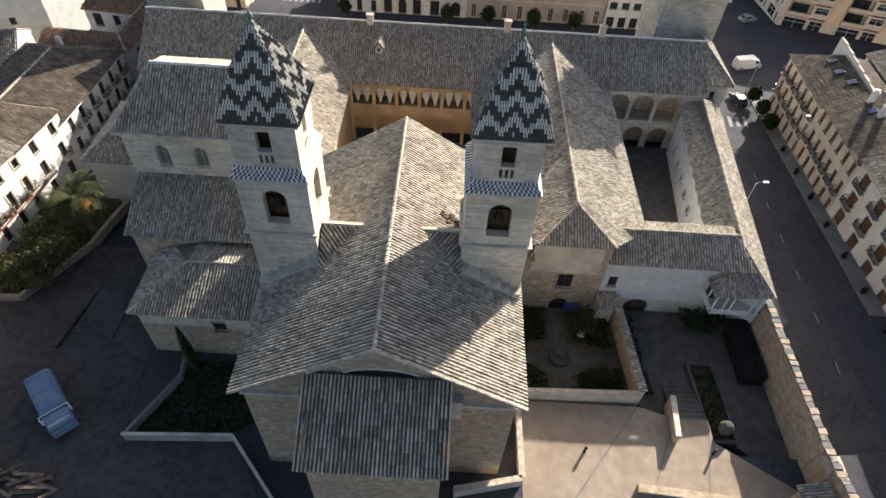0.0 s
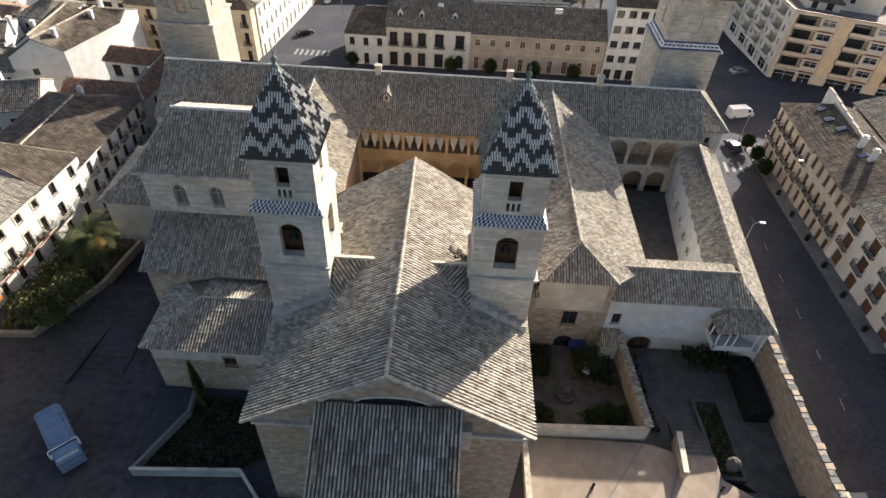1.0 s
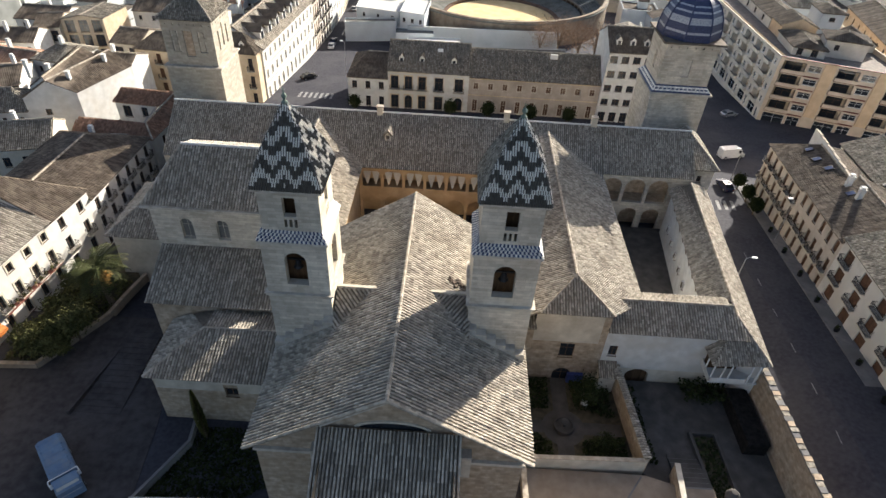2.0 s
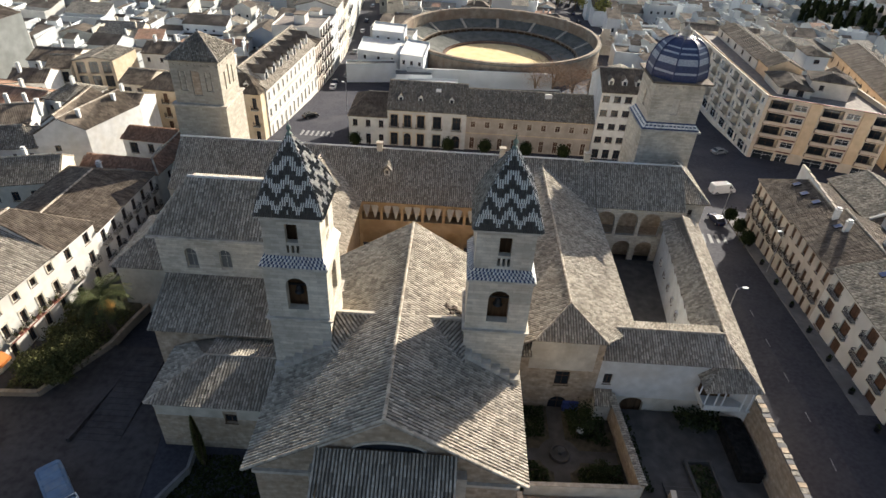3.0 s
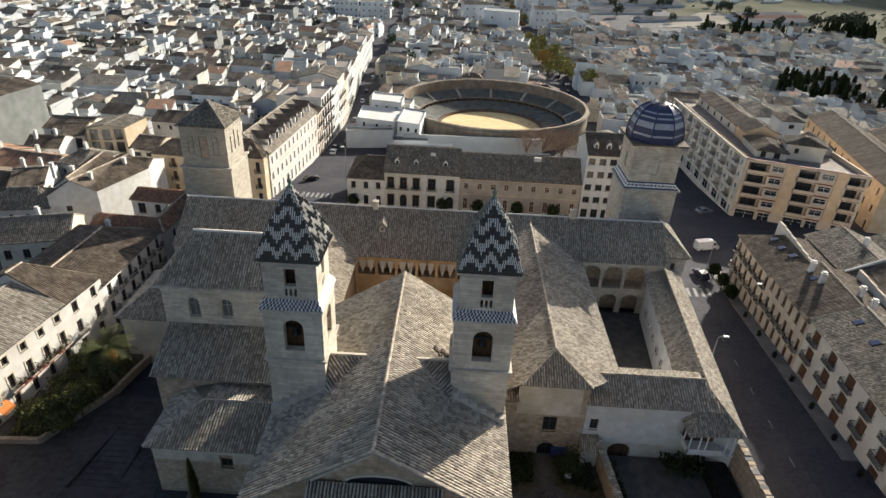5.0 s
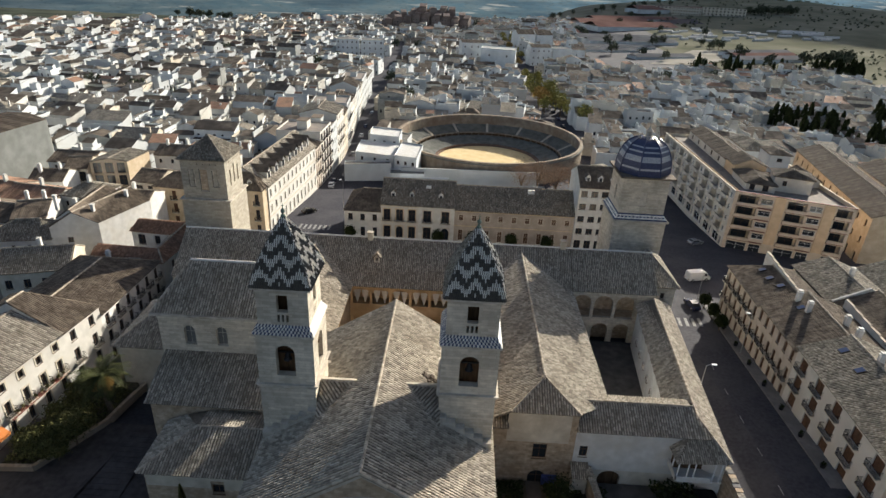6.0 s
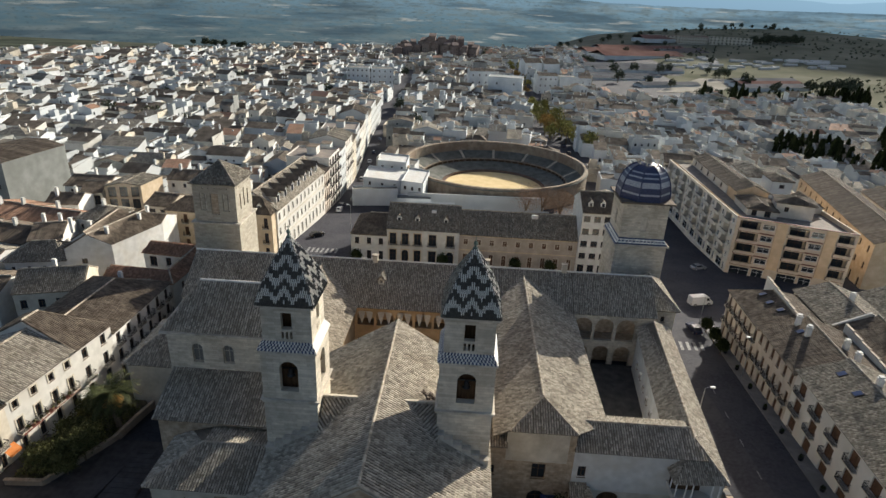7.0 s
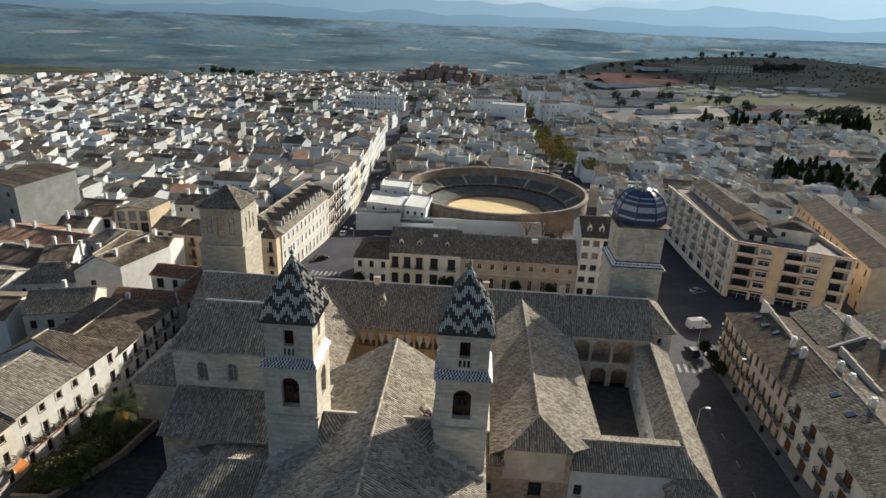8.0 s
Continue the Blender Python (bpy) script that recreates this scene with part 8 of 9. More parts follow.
spots += [(480 + rc.uniform(-42, 42), 975 + rc.uniform(-14, 22)) for _ in range(40)] + [(-380 + rc.uniform(-22, 25), 850 + rc.uniform(-15, 15)) for _ in range(14)] + [(-366 + rc.uniform(-8, 8), 935) for _ in range(4)] + [(rc.uniform(-420, 150), rc.uniform(880, 960)) for _ in range(26)] + [(rc.uniform(-350, 40), rc.uniform(260, 860)) for _ in range(40)] + [(rc.uniform(140, 330), rc.uniform(420, 1000)) for _ in range(46)]
for k, (x, y) in enumerate(spots):
    if math.hypot(x - RC[0], y - RC[1]) > 50:
        copy_thing(tprotos[k % 3], Matrix.Translation((x, y, ground_z(x, y))) @ Matrix.Scale(rc.uniform(0.4, 0.85), 4))
# ---- works, halls and the hill at the edge of town ----
def hall(x, y, w, dp, h, ang, mat, label):
    z = ground_z(x, y)
    c = thing("hall", (x, y, z), label, "hall", "works halls")
    m = Matrix.Translation((x, y, z)) @ Matrix.Rotation(ang, 4, "Z")
    h, dp = h * 0.55, dp * 1.6
    s = Shape()
    s.box(-w / 2, -dp / 2, -3, w / 2, dp / 2, h, m=m)
    part("wall", s, TOWN_WHITE, c)
    s = Shape()
    for sg in (-1, 1):
        s.face([m @ Vector(q) for q in ((-w / 2 - 0.5, sg * (dp / 2 + 0.5), h), (w / 2 + 0.5, sg * (dp / 2 + 0.5), h), (w / 2 + 0.5, 0, h + dp * 0.14), (-w / 2 - 0.5, 0, h + dp * 0.14))])
    part("roof", s, mat, c)


SHEET = surface("pale_sheet_roof", (0.13, 0.132, 0.135), (0.22, 0.22, 0.22), 0.05, 1.0, 0.05, spec=0.0)
BROWNROOF = surface("brown_sheet_roof", (0.15, 0.09, 0.078), (0.22, 0.14, 0.12), 0.05, 1.0, 0.05, spec=0.0)
for x, y, w, dp, h, mat in ((235, 835, 130, 24, 6, BROWNROOF), (215, 872, 120, 22, 6, BROWNROOF), (255, 905, 150, 16, 6, BROWNROOF), (200, 690, 110, 12, 7, SHEET), (196, 722, 116, 16, 6, SHEET), (150, 620, 84, 9, 4, SHEET), (170, 650, 96, 9, 4, SHEET), (120, 760, 60, 22, 6, BROWNROOF), (312, 590, 84, 12, 6, SHEET), (316, 612, 84, 12, 6, BROWNROOF), (320, 634, 84, 12, 6, SHEET), (340, 1010, 150, 22, 6, BROWNROOF), (205, 585, 70, 10, 4, SHEET)):
    hall(x, y, w, dp, h, radians(22 if x > 200 else 12), mat, "long low works hall with shallow roof")


# olive trees dotted over the fields beyond the town
ro = random.Random(19)
grove = Shape()
count = 0
while count < 5200:
    x, y = ro.uniform(150, 1500), ro.uniform(330, 1700)
    x, y = round(x / 11) * 11 + ro.uniform(-2, 2), round(y / 11) * 11 + ro.uniform(-2, 2)
    if x < 175 + 0.13 * y or x > 0.95 * y + 60 or noise.noise(Vector((x * 0.006, y * 0.006, 2))) < -0.08:
        count += 1
        continue
    leaf_cloud(grove, (x, y, ground_z(x, y) + 1.6), (1.5, 1.5, 1.1), 16, 0.9, ro)
    count += 1
solid("olive_grove", grove, LEAF_OLIVE, "scattered grey-green olive trees on open fields", "olive trees", kind="stuff")

for q in ([(290, 1002), (352, 982), (356, 996), (294, 1016)], [(330, 968), (372, 958), (376, 970), (334, 980)], [(374, 958), (436, 948), (438, 962), (377, 972)]):
    gz0 = ground_z(*q[0])
    hb = block("hill_block", q, gz0 - 2, gz0 + 12, PLASTER_OLD, "long cream block with rows of windows on the hill", flatmat=PLASTER_OLD)
    s = Shape()
    for k in range(33):
        f, z = (k % 11 + 0.5) / 11, gz0 + 2.2 + 4 * (k // 11)
        a = Vector(q[0]).lerp(Vector(q[1]), f - 0.02)
        b = Vector(q[0]).lerp(Vector(q[1]), f + 0.02)
        s.beam((*a, z + 1.7), (*b, z + 1.7), 0.3, 1.7)
    part("window_rows", s, DARKGLASS, hb, kind="stuff")


# pale greenhouses and a gravel yard beside the works
for k in range(46):
    f, g2 = ro.random(), ro.random()
    x, y = 268 + 215 * f, 728 + 40 * f + 105 * g2 * (1 - 0.5 * f)
    z = ground_z(x, y)
    gh = thing("greenhouse", (x, y, z), "long low pale plastic greenhouse in a field", "greenhouse", "greenhouses")
    m = Matrix.Translation((x, y, z)) @ Matrix.Rotation(0.24 + ro.uniform(-0.06, 0.06), 4, "Z")
    w = ro.uniform(9, 24)
    s = Shape()
    for j in range(8):
        a0, a1 = math.pi * j / 8, math.pi * (j + 1) / 8
        s.face([m @ Vector(q) for q in ((-w / 2, 2.6 * math.cos(a0), 2.6 * math.sin(a0)), (-w / 2, 2.6 * math.cos(a1), 2.6 * math.sin(a1)), (w / 2, 2.6 * math.cos(a1), 2.6 * math.sin(a1)), (w / 2, 2.6 * math.cos(a0), 2.6 * math.sin(a0)))])
    for e2 in (-1, 1):
        s.face([m @ Vector((e2 * w / 2, 2.6 * math.cos(math.pi * j / 8), 2.6 * math.sin(math.pi * j / 8))) for j in range(9)])
    part("sheeting", s, CURTAIN, gh)
GRAVEL = surface("pale_gravel", (0.30, 0.28, 0.24), (0.40, 0.375, 0.33), 0.05, 0.95, 0.0, stain=(0.22, 0.21, 0.17), stain_scale=0.02, spec=0.0)
s = Shape()
ys = [536, 560, 600, 655]
for ya, yb in zip(ys, ys[1:]):
    qa, qb = (ya - 536) / 119, (yb - 536) / 119
    s.face([(x, y, ground_z(x, y) + 0.4) for x, y in ((180 + 80 * qa, ya), (235 + 85 * qa, ya + 6), (235 + 85 * qb, yb + 6), (180 + 80 * qb, yb))])
solid("gravel_yard", s, GRAVEL, "pale gravel yard at the edge of town", "yard", kind="structure")


PLANK = surface("weathered_tan_planks", (0.13, 0.095, 0.065), (0.24, 0.185, 0.13), 2.0, 0.9, 0.2, objrand=0.3)
# ---- apartment block on the far corner ----
APT_OCHRE = surface("warm_ochre_render", (0.62, 0.44, 0.27), (0.74, 0.55, 0.36), 0.6, 0.9, 0.08, stain=(0.55, 0.39, 0.25), stain_scale=0.25)
APT_TAN = surface("warm_tan_render", (0.58, 0.46, 0.34), (0.70, 0.57, 0.44), 0.6, 0.9, 0.08, stain=(0.51, 0.41, 0.31), stain_scale=0.25)
APT_CREAM = surface("warm_cream_render", (0.60, 0.54, 0.45), (0.72, 0.66, 0.57), 0.6, 0.9, 0.08, stain=(0.52, 0.46, 0.38), stain_scale=0.25)
apt = thing("apartment_block", (86, 115, -6.5), "cream and ochre five-storey apartment block with recessed balconies", "apartment block")
APT_TOP = 9.2


def recessed_front(parent, p0, p1, z0, floors, high, bays, mat, back=None, band=None, pier=None):
    """A facade with a shop storey and recessed balconies. bays: (from, to, kind) along the wall."""
    holes, loggias = [], []
    for u0, u1, kind in bays:
        for st in range(floors):
            zb = z0 + st * high
            if st == 0:
                holes.append((u0, u1, zb + 0.1, zb + high * 0.78))
            elif kind == "loggia":
                loggias.append((u0, u1, zb + 0.1, zb + high - 0.45))
            else:
                holes.append((u0, u1, zb + 0.95, zb + 2.35))
    s = Shape()
    s.wall(p0, p1, z0 - 1.5, APT_TOP, holes + loggias, 1.5)
    part("wall", s, mat, parent)
    for hl in holes:
        window(parent, p0, p1, hl, mats=(WHITE, DARKGLASS), depth=0.2)
    P0, P1 = Vector((*p0, 0)), Vector((*p1, 0))
    d = (P1 - P0).normalized()
    n = Vector((d.y, -d.x, 0))
    q0, q1 = (P0 - n * 1.5).xy, (P1 - n * 1.5).xy
    glazed = [(u0 + 0.5, u1 - 0.5, v0 + 0.05, v0 + 2.15) for u0, u1, v0, v1 in loggias]
    s = Shape()
    s.wall(q0, q1, z0 + high, APT_TOP - 0.3, glazed, 0.15)
    part("loggia_wall", s, back or mat, parent)
    for hl in glazed:
        window(parent, q0, q1, hl, mats=(WOOD, DARKGLASS), depth=0.08, sill=False)
    m = Matrix.Translation((*p0, 0)) @ Matrix(((d.x, n.x, 0, 0), (d.y, n.y, 0, 0), (0, 0, 1, 0), (0, 0, 0, 1)))
    for u0, u1, v0, v1 in loggias:
        s = Shape()
        s.box(u0 - 0.15, -0.1, v0 - 0.12, u1 + 0.15, 0.75, v0, m=m)
        b = part("balcony", s, band or STONE_TRIM, parent)
        s = Shape()
        s.box(u0 - 0.1, 0.62, v0, u1 + 0.1, 0.74, v0 + 0.75, m=m)
        s.box(u0 - 0.1, 0.0, v0, u0 + 0.02, 0.62, v0 + 0.75, m=m)
        s.box(u1 - 0.02, 0.0, v0, u1 + 0.1, 0.62, v0 + 0.75, m=m)
        part("parapet", s, mat, b)
        s = Shape()
        s.beam(m @ Vector((u0 - 0.1, 0.68, v0 + 1.05)), m @ Vector((u1 + 0.1, 0.68, v0 + 1.05)), 0.05, 0.05)
        part("handrail", s, IRON, b)
        if band and u1 < 20:
            s = Shape()
            s.box(u1 + 0.2, 0.0, v0 - 0.42, u1 + 3.4, 0.12, v0 - 0.12, m=m)
            part("band", s, band, parent)
    for u0, u1 in pier or ():
        s = Shape()
        s.box(u0, 0.0, z0 + high, u1, 0.3, APT_TOP, m=m)
        part("pier", s, APT_OCHRE, parent, "warm ochre rendered pier")


west = [(1.2 + 7.0 * k, 4.8 + 7.0 * k, "loggia") for k in range(8)] + [(5.6 + 7.0 * k, 6.7 + 7.0 * k, "window") for k in range(8)]
recessed_front(apt, (76.2, 160), (76.4, 103.0), -6.5, 5, 3.1, west, APT_CREAM, back=PLASTER_TAN)
south = [(0.9, 5.6, "loggia"), (6.2, 8.9, "window"), (12.0, 16.4, "loggia"), (17.0, 19.7, "window"), (22.6, 26.0, "loggia")]
recessed_front(apt, (76.4, 103.0), (101.6, 94.2), -6.5, 5, 3.1, south, APT_TAN, back=PLASTER_TAN, band=MAROON, pier=((9.2, 11.6), (20.0, 22.3)))
wall_with_windows(apt, (101.6, 94.2), (103.0, 160), -8, APT_TOP, [], APT_TAN)
wall_with_windows(apt, (103.0, 160), (76.2, 160), -8, APT_TOP, [], PLASTER_OLD)
s = Shape()
s.face([(76.6, 103.1, APT_TOP - 0.9), (101.4, 94.5, APT_TOP - 0.9), (102.8, 159.8, APT_TOP - 0.9), (76.4, 159.8, APT_TOP - 0.9)])
part("terrace", s, TERRACE_FLOOR, apt)
for a, b in (((76.2, 160), (76.4, 103.0)), ((76.4, 103.0), (101.6, 94.2)), ((101.6, 94.2), (103, 160))):
    s = Shape()
    s.beam((*a, APT_TOP + 0.16), (*b, APT_TOP + 0.16), 0.4, 0.16)
    part("coping", s, MAROON if a[1] == 103.0 else PLASTER_OLD, apt)


def penthouse(pts, z1, rise, mat, roof, hip, label, windows=()):
    """A set-back roof storey with eaves and a gabled or hipped tile roof."""
    h = thing("roof_storey", (*pts[0], APT_TOP - 0.9), label, "roof storey", "roof storeys")
    for k, (a, b) in enumerate(zip(pts, pts[1:] + pts[:1])):
        wall_with_windows(h, a, b, APT_TOP - 0.9, z1, [w for kk, w in windows if kk == k], mat, thick=0.2, depth=0.1)
    c = Vector([sum(p[i] for p in pts) / 4 for i in (0, 1)])
    e = [Vector(p) + (Vector(p) - c).normalized() * 0.6 for p in pts]
    along0, along1 = (Vector(e[0]) + Vector(e[1])) / 2, (Vector(e[2]) + Vector(e[3])) / 2
    m0, m1 = along0.lerp(along1, hip), along1.lerp(along0, hip)
    kw = dict(mats=(roof, TILE_TOWN), pitch=0.4, whole=True)
    E = [(*q, z1) for q in e]
    M0, M1 = (*m0, z1 + rise), (*m1, z1 + rise)
    roof_slope(h, [E[1], E[2], M1, M0], **kw)
    roof_slope(h, [E[3], E[0], M0, M1], **kw)
    if hip:
        roof_slope(h, [E[0], E[1], M0], **kw)
        roof_slope(h, [E[2], E[3], M1], **kw)
    else:
        s = Shape()
        s.face((E[0], E[1], M0))
        part("gable", s, mat, h)
        s = Shape()
        s.face((E[2], E[3], M1))
        part("gable", s, mat, h)
    ridge_line(h, M0, M1, 0.14)


penthouse([(82.4, 126), (90.5, 125.6), (91.6, 158), (83.4, 158.4)], 10.8, 1.6, APT_CREAM, TILE_TOWN, 0, "long cream set-back storey with dark tile roof on an apartment block", [(3, (3 + 6 * k, 4.2 + 6 * k, 9.0, 10.3)) for k in range(5)])
penthouse([(87.6, 107.6), (96.0, 105.0), (98.0, 111.4), (89.6, 114.0)], 12.2, 1.4, APT_CREAM, TILE_TOWN, 0.42, "small cream roof pavilion with hipped tile roof", [(0, (2.0, 3.0, 10.0, 11.2))])
penthouse([(80.6, 107.4), (87.2, 105.2), (89.4, 116.0), (81.6, 118.0)], 10.2, 1.3, APT_CREAM, TILE_TOWN, 0.2, "low cream roof storey with dark tile roof behind a terrace", [(0, (1.0, 2.2, 8.5, 10.0)), (0, (4.0, 5.4, 8.5, 10.0))])
penthouse([(82.0, 118.6), (90.0, 117.4), (90.6, 125.0), (82.4, 125.6)], 11.4, 2.0, APT_OCHRE, TILE_TOWN, 0, "ochre gabled roof storey on an apartment roof")
penthouse([(93.6, 124), (99.0, 123.4), (99.6, 131), (94.2, 131.6)], 13.4, 1.0, TOWN_WHITE, TILE_TOWN, 0.3, "white stair tower with tile roof on an apartment roof", [(0, (2.0, 3.4, 11.4, 12.4))])
penthouse([(98.4, 112), (101.8, 111.6), (102.4, 122), (99.2, 122.4)], 10.0, 1.2, APT_CREAM, TILE_TOWN, 0, "cream roof storey with dark tile roof beside a stair tower")
penthouse([(93.0, 138), (101.0, 137.4), (101.8, 152), (93.8, 152.6)], 10.6, 1.8, TOWN_WHITE, TILE_MOSS, 0.3, "white roof storey with hipped dark roof")


def ridge_house(name, front, deep, z0, z1, rise, mat, label, bays, storeys, roof=None, **kw):
    return house(name, front[0], front[1], deep, z0, z1, mat, label, storeys, bays, rise=rise, roof=roof, detail=False, **kw)


ridge_house("terrace_house", ((120, 158), (107.5, 96.5)), 12, -7, 6.4, 2.6, PLASTER_TAN, "long ochre terrace with ridged brown roof", 12, 3, seed=51)
ridge_house("terrace_house", ((136, 150), (126, 98)), 12, -7, 4.6, 2.4, PLASTER, "white terrace with ridged brown roof", 10, 3, seed=52)
ridge_house("terrace_house", ((80, 176), (104, 172)), 12, -8, 4.2, 2.2, PLASTER_OLD, "cream house with shallow tile roof behind apartments", 5, 3, seed=53)

# ---- second row behind the tall street houses ----
def behind(y, off):
    x, yy = east(y)
    return (x + off, yy)


for k, (ya, yb, z1, off, dp) in enumerate(((66.5, 52.0, 6.8, 12.9, 11.5), (52.0, 38.0, 7.2, 13.9, 12), (38.0, 20.0, 8.0, 13.9, 12), (20, -14, 8.4, 13.9, 12), (68, 54, 6.0, 25.4, 12), (54, 40, 6.4, 26.4, 12), (40, 22, 7.0, 26.6, 12), (22, 0, 7.4, 26.6, 12), (70, 50, 5.6, 38.2, 12), (50, 30, 6.0, 39, 12), (30, 8, 6.4, 39, 12))):
    house("back_street_house", behind(ya, off), behind(yb, off), dp, -3.5, z1, PLASTER if k % 3 else PLASTER_OLD, "white house with old brown tile roof in a back street", 1, 2, rise=2.4 + 0.3 * (k % 3), chimneys=1 + k % 3, seed=60 + k, roof=((TILE_TOWN, TILE_TOWN) if k % 2 else (TILE_MOSS, TILE_TOWN)))
    q0, q1 = Vector(behind(yb, off)), Vector(behind(yb, off)) + Vector((dp, 0))
    pw = Shape()
    pw.wall(q0, q1, 3, z1 + 0.5, [], 0.3)
    pw.face([(*q0, z1 + 0.5), (*q1, z1 + 0.5), (q0.x + dp / 2, q0.y, z1 + 3.2)])
    pw.beam((*q0, z1 + 0.62), (q0.x + dp / 2, q0.y, z1 + 3.35), 0.34, 0.3)
    pw.beam((q0.x + dp / 2, q0.y, z1 + 3.35), (*q1, z1 + 0.62), 0.34, 0.3)
    solid("party_wall", pw, PLASTER, "whitewashed party wall standing above a tile roof", "wall")

# ---- houses west of the hospital ----
# two-storey house round a small terrace court, red tiles
redh = thing("red_roof_house", (-53, 62, -3), "white house with new red tile roofs round a small court", "house", "town houses")
RED = dict(mats=(TILE_RED, TILE_RED), pitch=0.32)
wall_with_windows(redh, (-60.2, 56.0), (-46.6, 55.0), -3, 5.6, [(2.0, 3.0, 3.2, 4.6)], PLASTER)
wall_with_windows(redh, (-46.6, 55.0), (-45.6, 66.0), -4, 5.8, [(3, 4, 3, 4.5), (7, 8, 3, 4.5)], PLASTER)
wall_with_windows(redh, (-45.6, 66.0), (-58.6, 70.4), -4, 5.8, [], PLASTER)
wall_with_windows(redh, (-58.6, 67.4), (-50.6, 66.6), 1, 5.9, [(1.2, 2.8, 3.0, 5.2), (4.8, 6.0, 3.4, 5.2)], PLASTER)
wall_with_windows(redh, (-50.6, 66.6), (-50.0, 58.6), 1, 5.9, [], PLASTER)
roof_slope(redh, [(-60.4, 55.6, 5.6), (-46.2, 54.6, 5.6), (-48.2, 57.4, 7.2), (-60.0, 58.4, 7.0)], **RED)
roof_slope(redh, [(-46.2, 54.6, 5.6), (-45.2, 66.4, 5.8), (-47.6, 69.2, 7.6), (-48.2, 57.4, 7.2)], **RED)
roof_slope(redh, [(-58.8, 67.0, 5.9), (-50.2, 66.2, 5.9), (-47.6, 69.2, 7.6), (-58.0, 70.0, 7.5)], **RED)
ridge_line(redh, (-48.2, 57.4, 7.3), (-47.6, 69.2, 7.7), 0.16, RIDGE)
ridge_line(redh, (-46.2, 54.6, 5.7), (-48.2, 57.4, 7.3), 0.16, RIDGE)
s = Shape()
s.face([(-60, 58, 2.0), (-50, 58, 2.0), (-50, 67, 2.0), (-59, 68, 2.0)])
part("court_floor", s, TILE_BED, redh)
s = Shape()
s.box(-55.0, 63.0, 2.0, -52.6, 64.6, 3.0)
s.tube([(-54.6, 63.2, 2.0), (-54.6, 63.2, 4.8)], (0.04, 0.04), 6)
part("water_tank", s, METAL, redh)


def gable_house(name, near0, near1, far1, far0, z0, z1, rise, mat, label, roof, chimneys=(), windows=()):
    """Gable ends on near0-near1 and far1-far0, ridge between them."""
    h = thing(name, (*near0, z0), label, "house", "town houses")
    for k, (a, b) in enumerate(((near0, near1), (near1, far1), (far1, far0), (far0, near0))):
        wall_with_windows(h, a, b, z0 - 2, z1, [w for kk, w in windows if kk == k], mat)
    m0 = Vector((*((Vector(near0) + Vector(near1)) / 2), z1 + rise))
    m1 = Vector((*((Vector(far0) + Vector(far1)) / 2), z1 + rise))
    s = Shape()
    s.face([(*near0, z1), (*near1, z1), m0])
    part("gable", s, mat, h)
    s = Shape()
    s.face([(*far1, z1), (*far0, z1), m1])
    part("gable", s, mat, h)
    up = Vector((0, 0, 0.1))
    roof_slope(h, [(*near1, z1 + 0.1), (*far1, z1 + 0.1), m1 + up, m0 + up], mats=(roof, TILE_TOWN), pitch=0.36, tile=0.6)
    roof_slope(h, [(*far0, z1 + 0.1), (*near0, z1 + 0.1), m0 + up, m1 + up], mats=(roof, TILE_TOWN), pitch=0.36, tile=0.6)
    ridge_line(h, m0 + up, m1 + up, 0.16)
    for x, y, z, hh in chimneys:
        s = Shape()
        s.box(x - 0.3, y - 0.3, z - 1, x + 0.3, y + 0.3, z + hh)
        s.box(x - 0.4, y - 0.4, z + hh, x + 0.4, y + 0.4, z + hh + 0.15)
        part("chimney", s, PLASTER, h, "thin whitewashed chimney")
    return h


gable_house("white_gable_house", (-70.6, 61.0), (-62.8, 64.0), (-59.0, 77.0), (-67.0, 78.0), -4, 8.6, 2.6, PLASTER, "big white house with blank sunlit side wall", TILE_TOWN, ((-62.4, 74.4, 9.6, 2.0), (-64.6, 66.0, 9.4, 2.2)), [(0, (2.6, 3.6, 5.0, 6.2))])
gable_house("white_house", (-72.4, 66.0), (-67.2, 66.5), (-67.0, 81.0), (-74.0, 81.0), -4, 8.2, 1.8, PLASTER, "white house with brown roof and tall chimneys", TILE_TOWN, ((-70.6, 70, 8.8, 2.2), (-76.4, 72.4, 8.2, 2.2)))
house("hipped_white_house", (-81.5, 58.5), (-70.6, 61.0), 8, -3.5, 6.2, PLASTER, "white house with hipped brown roof and small windows", 3, 4, rise=2.6, seed=81, hipped=(4, 3), win=(0.7, 0.9), roof=(TILE_MOSS, TILE_TOWN))
house("brown_roof_house", (-71.0, 46.5), (-60.2, 49.8), 9, -3, 6.2, PLASTER_OLD, "cream house with long weathered brown roof", 2, 4, rise=2.6, seed=82, roof=(TILE_MOSS, TILE_TOWN), chimneys=1)
house("brown_roof_house", (-60.2, 49.8), (-50.0, 51.0), 7, -3, 4.6, PLASTER_OLD, "cream house with brown roof and chimney", 2, 3, rise=1.8, seed=83, roof=(TILE_MOSS, TILE_TOWN), chimneys=1)
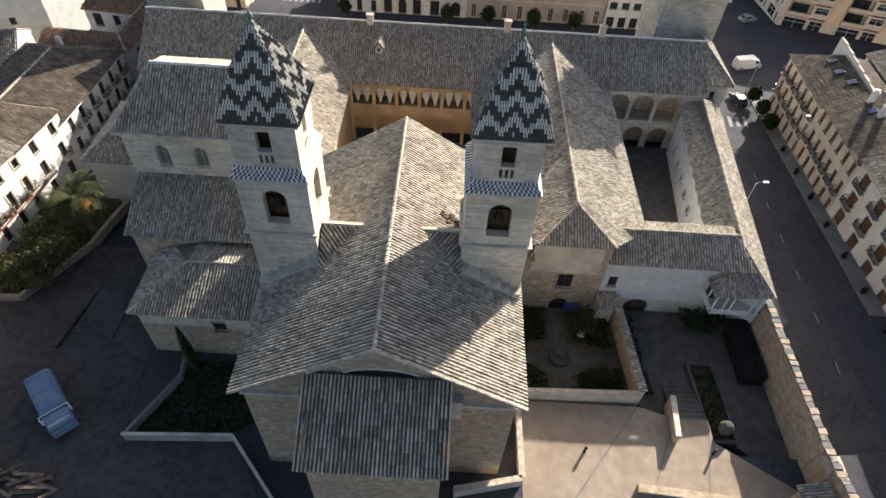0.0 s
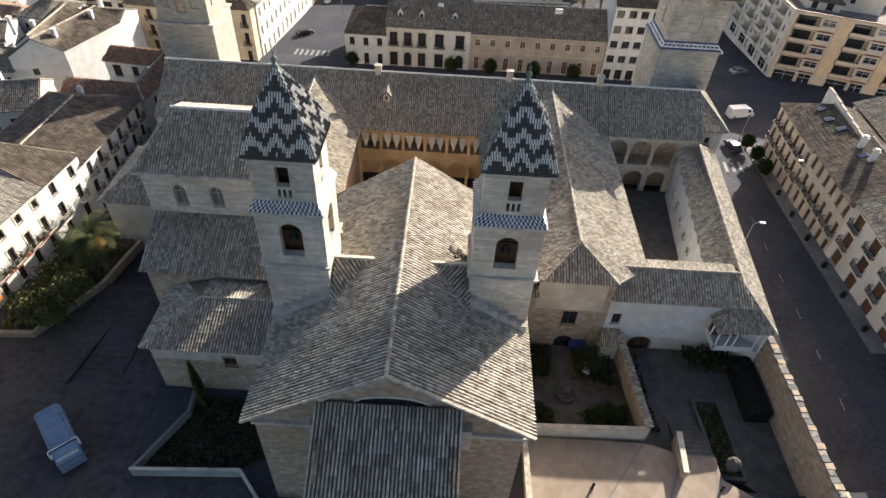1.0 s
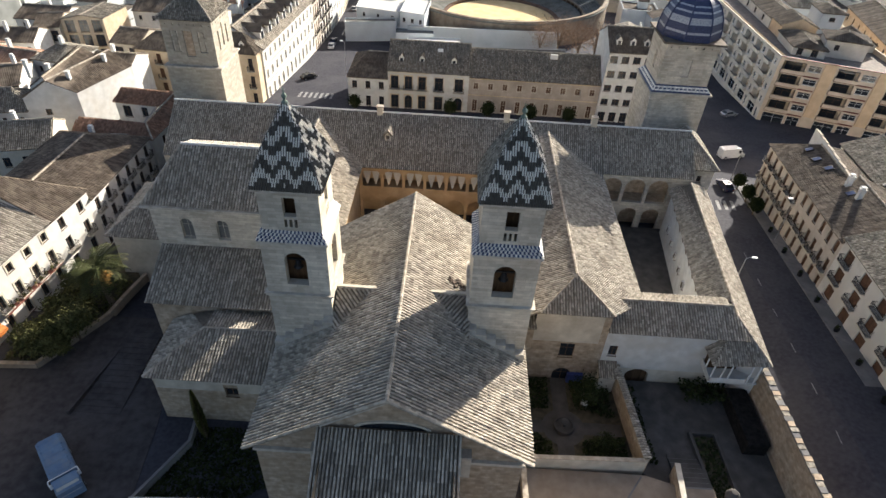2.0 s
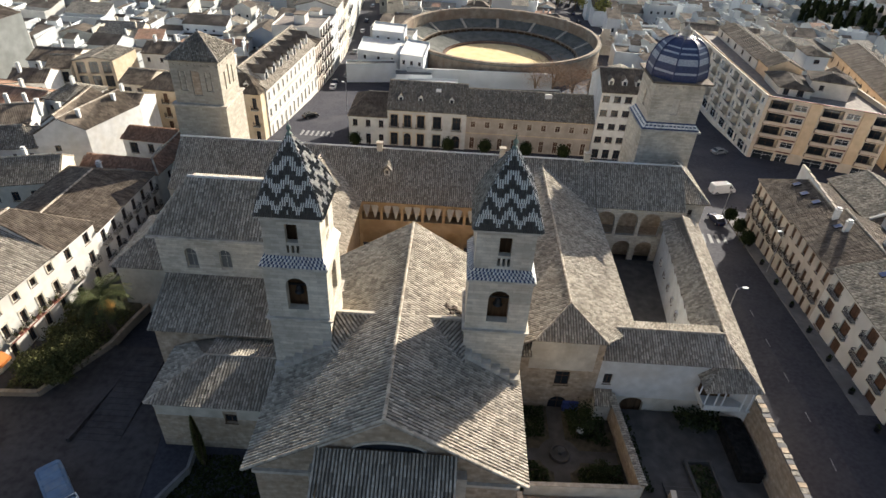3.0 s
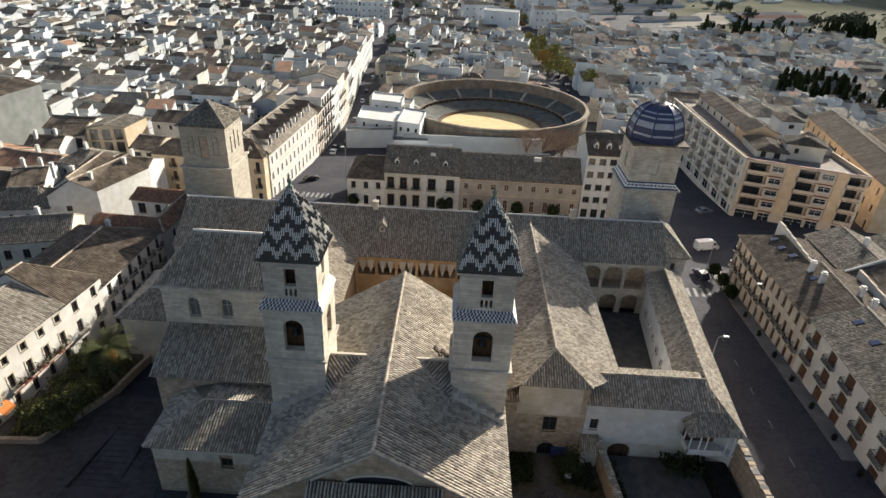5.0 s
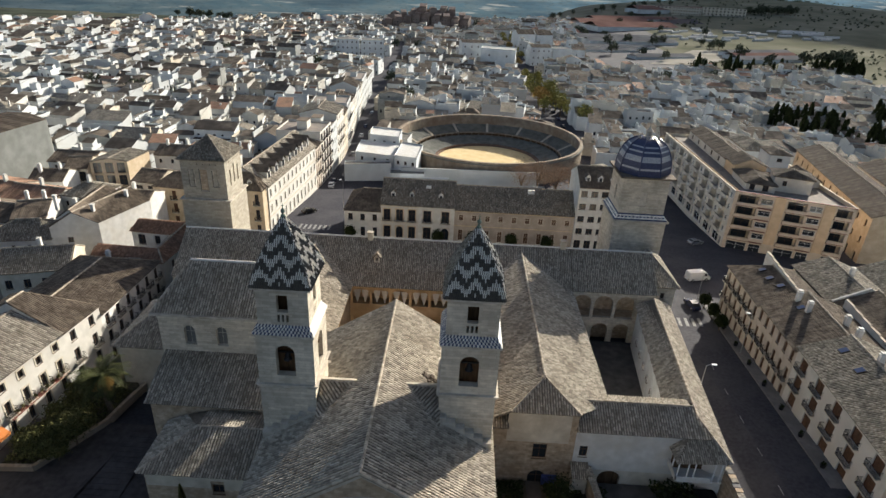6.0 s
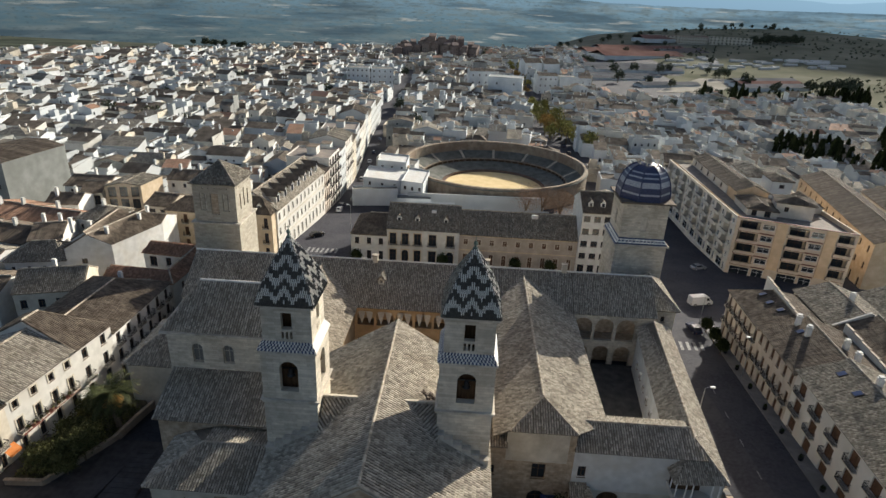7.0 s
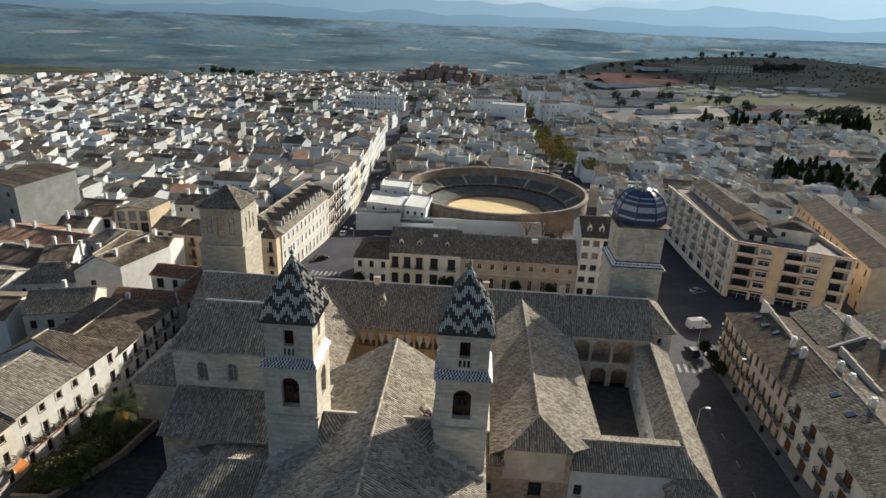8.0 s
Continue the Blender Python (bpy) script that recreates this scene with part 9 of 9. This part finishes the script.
for k, (a, b, dp, z1, hp, mt, rf) in enumerate((((-96, 82), (-83, 80), 9, 5.4, (0, 0), PLASTER, TILE_RED), ((-83.5, 68), (-77.5, 70), 11, 6.6, (0, 0), PLASTER, TILE_TOWN), ((-82, 82), (-74, 80.5), 9, 6.8, (3, 3), PLASTER, TILE_MOSS), ((-98, 94), (-90, 95), 8, 5.0, (0, 0), PLASTER, TILE_TOWN), ((-97, 70), (-84, 68), 10, 5.8, (0, 0), PLASTER, TILE_TOWN), ((-108, 84), (-97, 82), 12, 5.0, (0, 0), PLASTER_OLD, TILE_RED), ((-73.5, 84), (-64, 84), 9, 4.6, (0, 0), PLASTER, TILE_TOWN), ((-98, 58), (-84, 57), 10, 5.4, (0, 0), PLASTER, TILE_MOSS), ((-92, 44), (-74, 46), 11, 5.2, (0, 0), PLASTER, TILE_TOWN), ((-110, 70), (-99, 70), 11, 5.6, (0, 0), PLASTER, TILE_TOWN), ((-68, 118), (-57, 118), 9, 3.8, (0, 0), PLASTER, TILE_MOSS), ((-79, 119), (-69, 119), 9, 5.2, (0, 0), PLASTER, TILE_TOWN), ((-105, 112), (-93, 112), 10, 4.0, (0, 0), PLASTER, TILE_TOWN))):
    house("back_street_house", a, b, dp, -5, z1, mt, "white back-street house with brown tile roof", 3, 3, rise=1.8, seed=90 + k, hipped=hp, roof=(rf, TILE_TOWN), detail=False, chimneys=k % 2 + 1, win=(0.8, 1.1))
# ochre blocks on the street behind
gable_house("ochre_block", (-89.2, 105.4), (-80.2, 107.2), (-79.2, 117.0), (-88.6, 115.6), -6, 6.6, 0.9, PLASTER_TAN, "narrow ochre block with tall brown glazed bays", TILE_MOSS, (), [(0, (0.7 + 2.9 * k, 2.7 + 2.9 * k, -3.2 + 3.4 * j, -0.4 + 3.4 * j)) for k in range(3) for j in range(3)])
house("cream_house", (-95.0, 103.5), (-89.6, 104.6), 10, -6, 5.2, PLASTER_OLD, "cream house with long balcony", 3, 2, rise=1.6, seed=110, win=(1.6, 1.6), balconies=(1, 2))
house("glazed_house", (-76.0, 100.4), (-69.0, 99.6), 10, -6, 4.0, PLASTER_OLD, "grey house with a row of glazed windows under a dark roof", 3, 2, rise=1.8, seed=111, win=(2.2, 1.4))
house("ochre_house", (-69.0, 97.2), (-58.4, 96.4), 11, -6, 4.2, PLASTER_TAN, "ochre house with brown shutters and iron balconies", 3, 3, rise=2.2, seed=112, win=(1.1, 1.9), balconies=(1, 2), frames=(WOOD, SHUTTER), hipped=(3, 0))
house("ochre_end_house", (-50.0, 94.4), (-40.4, 94.0), 5, -6.4, 5.6, PLASTER_TAN, "ochre end of a corner house with dark hipped roof", 3, 3, rise=3.8, seed=113, win=(1.0, 1.9), balconies=(1, 2), hipped=(3.5, 3.5))
dormer(-43.6, 94.9, 6.6, 0, "small white dormer with carved top on a dark roof")
# vehicles and walls by the bullring
s = Shape()
s.beam((-12, 147.5, -3.9), (34, 149.6, -3.9), 0.5, 8)
solid("ring_yard_wall", s, TOWN_GREY, "long whitewashed wall before the bullring", "wall", kind="structure")
# ---- broken tiles on the nave roof, and a dish ----
rb = random.Random(77)
for k in range(16):
    x, y = 4.5 + rb.gauss(0, 0.3), 9.6 + rb.gauss(0, 0.5)
    m = Matrix.Translation((x, y, slope_z(x) + 0.16)) @ Matrix.Rotation(rb.uniform(0, 6), 4, "Z") @ Matrix.Rotation(rb.uniform(-0.5, 0.5), 4, "X")
    s = Shape()
    s.tube([m @ Vector((0, -0.22, 0)), m @ Vector((0, 0.22, 0.02))], (0.17, 0.14), 7)
    solid("loose_tile", s, TILE_LOOSE, "loose dark roof tile lying on the nave roof", "roof tile", "loose roof tiles")

# pile of planks and sacks at the yard's edge, and a low forecourt wall
rp = random.Random(6)
heap = thing("plank_heap", (-32, -8.4, 0), "heap of sunlit planks and rubble in the yard", "heap")
for k in range(22):
    x, y = rp.uniform(-36, -29.5), rp.uniform(-10.6, -7.6)
    m = Matrix.Translation((x, y, 0.15 + 0.05 * k % 0.6)) @ Matrix.Rotation(rp.uniform(-0.5, 0.7), 4, "Z") @ Matrix.Rotation(rp.uniform(-0.08, 0.08), 4, "Y")
    s = Shape()
    s.box(-1.3, -0.14, 0, 1.3, 0.14, 0.08, m=m)
    part("plank", s, PLANK, heap)
capped_wall("forecourt_wall", [(23.6, -5.9), (33.0, -6.6)], -0.1, 0.5, 0.6, RUBBLE, RUBBLE, "low ruined rubble wall across the forecourt")
s = Shape()
s.lathe((19.1, -2.5, 0.0), ((0.16, 0.0), (0.12, 0.5), (0.16, 0.9), (0.0, 1.0)), 10)
solid("bollard", s, IRON, "short dark iron bollard on the forecourt", "bollard", "forecourt bollards")
s = Shape()
s.lathe((31.7, -2.0, 0.0), ((0.16, 0.0), (0.12, 0.5), (0.16, 0.9), (0.0, 1.0)), 10)
solid("bollard", s, IRON, "short dark iron bollard on the forecourt", "bollard", "forecourt bollards")
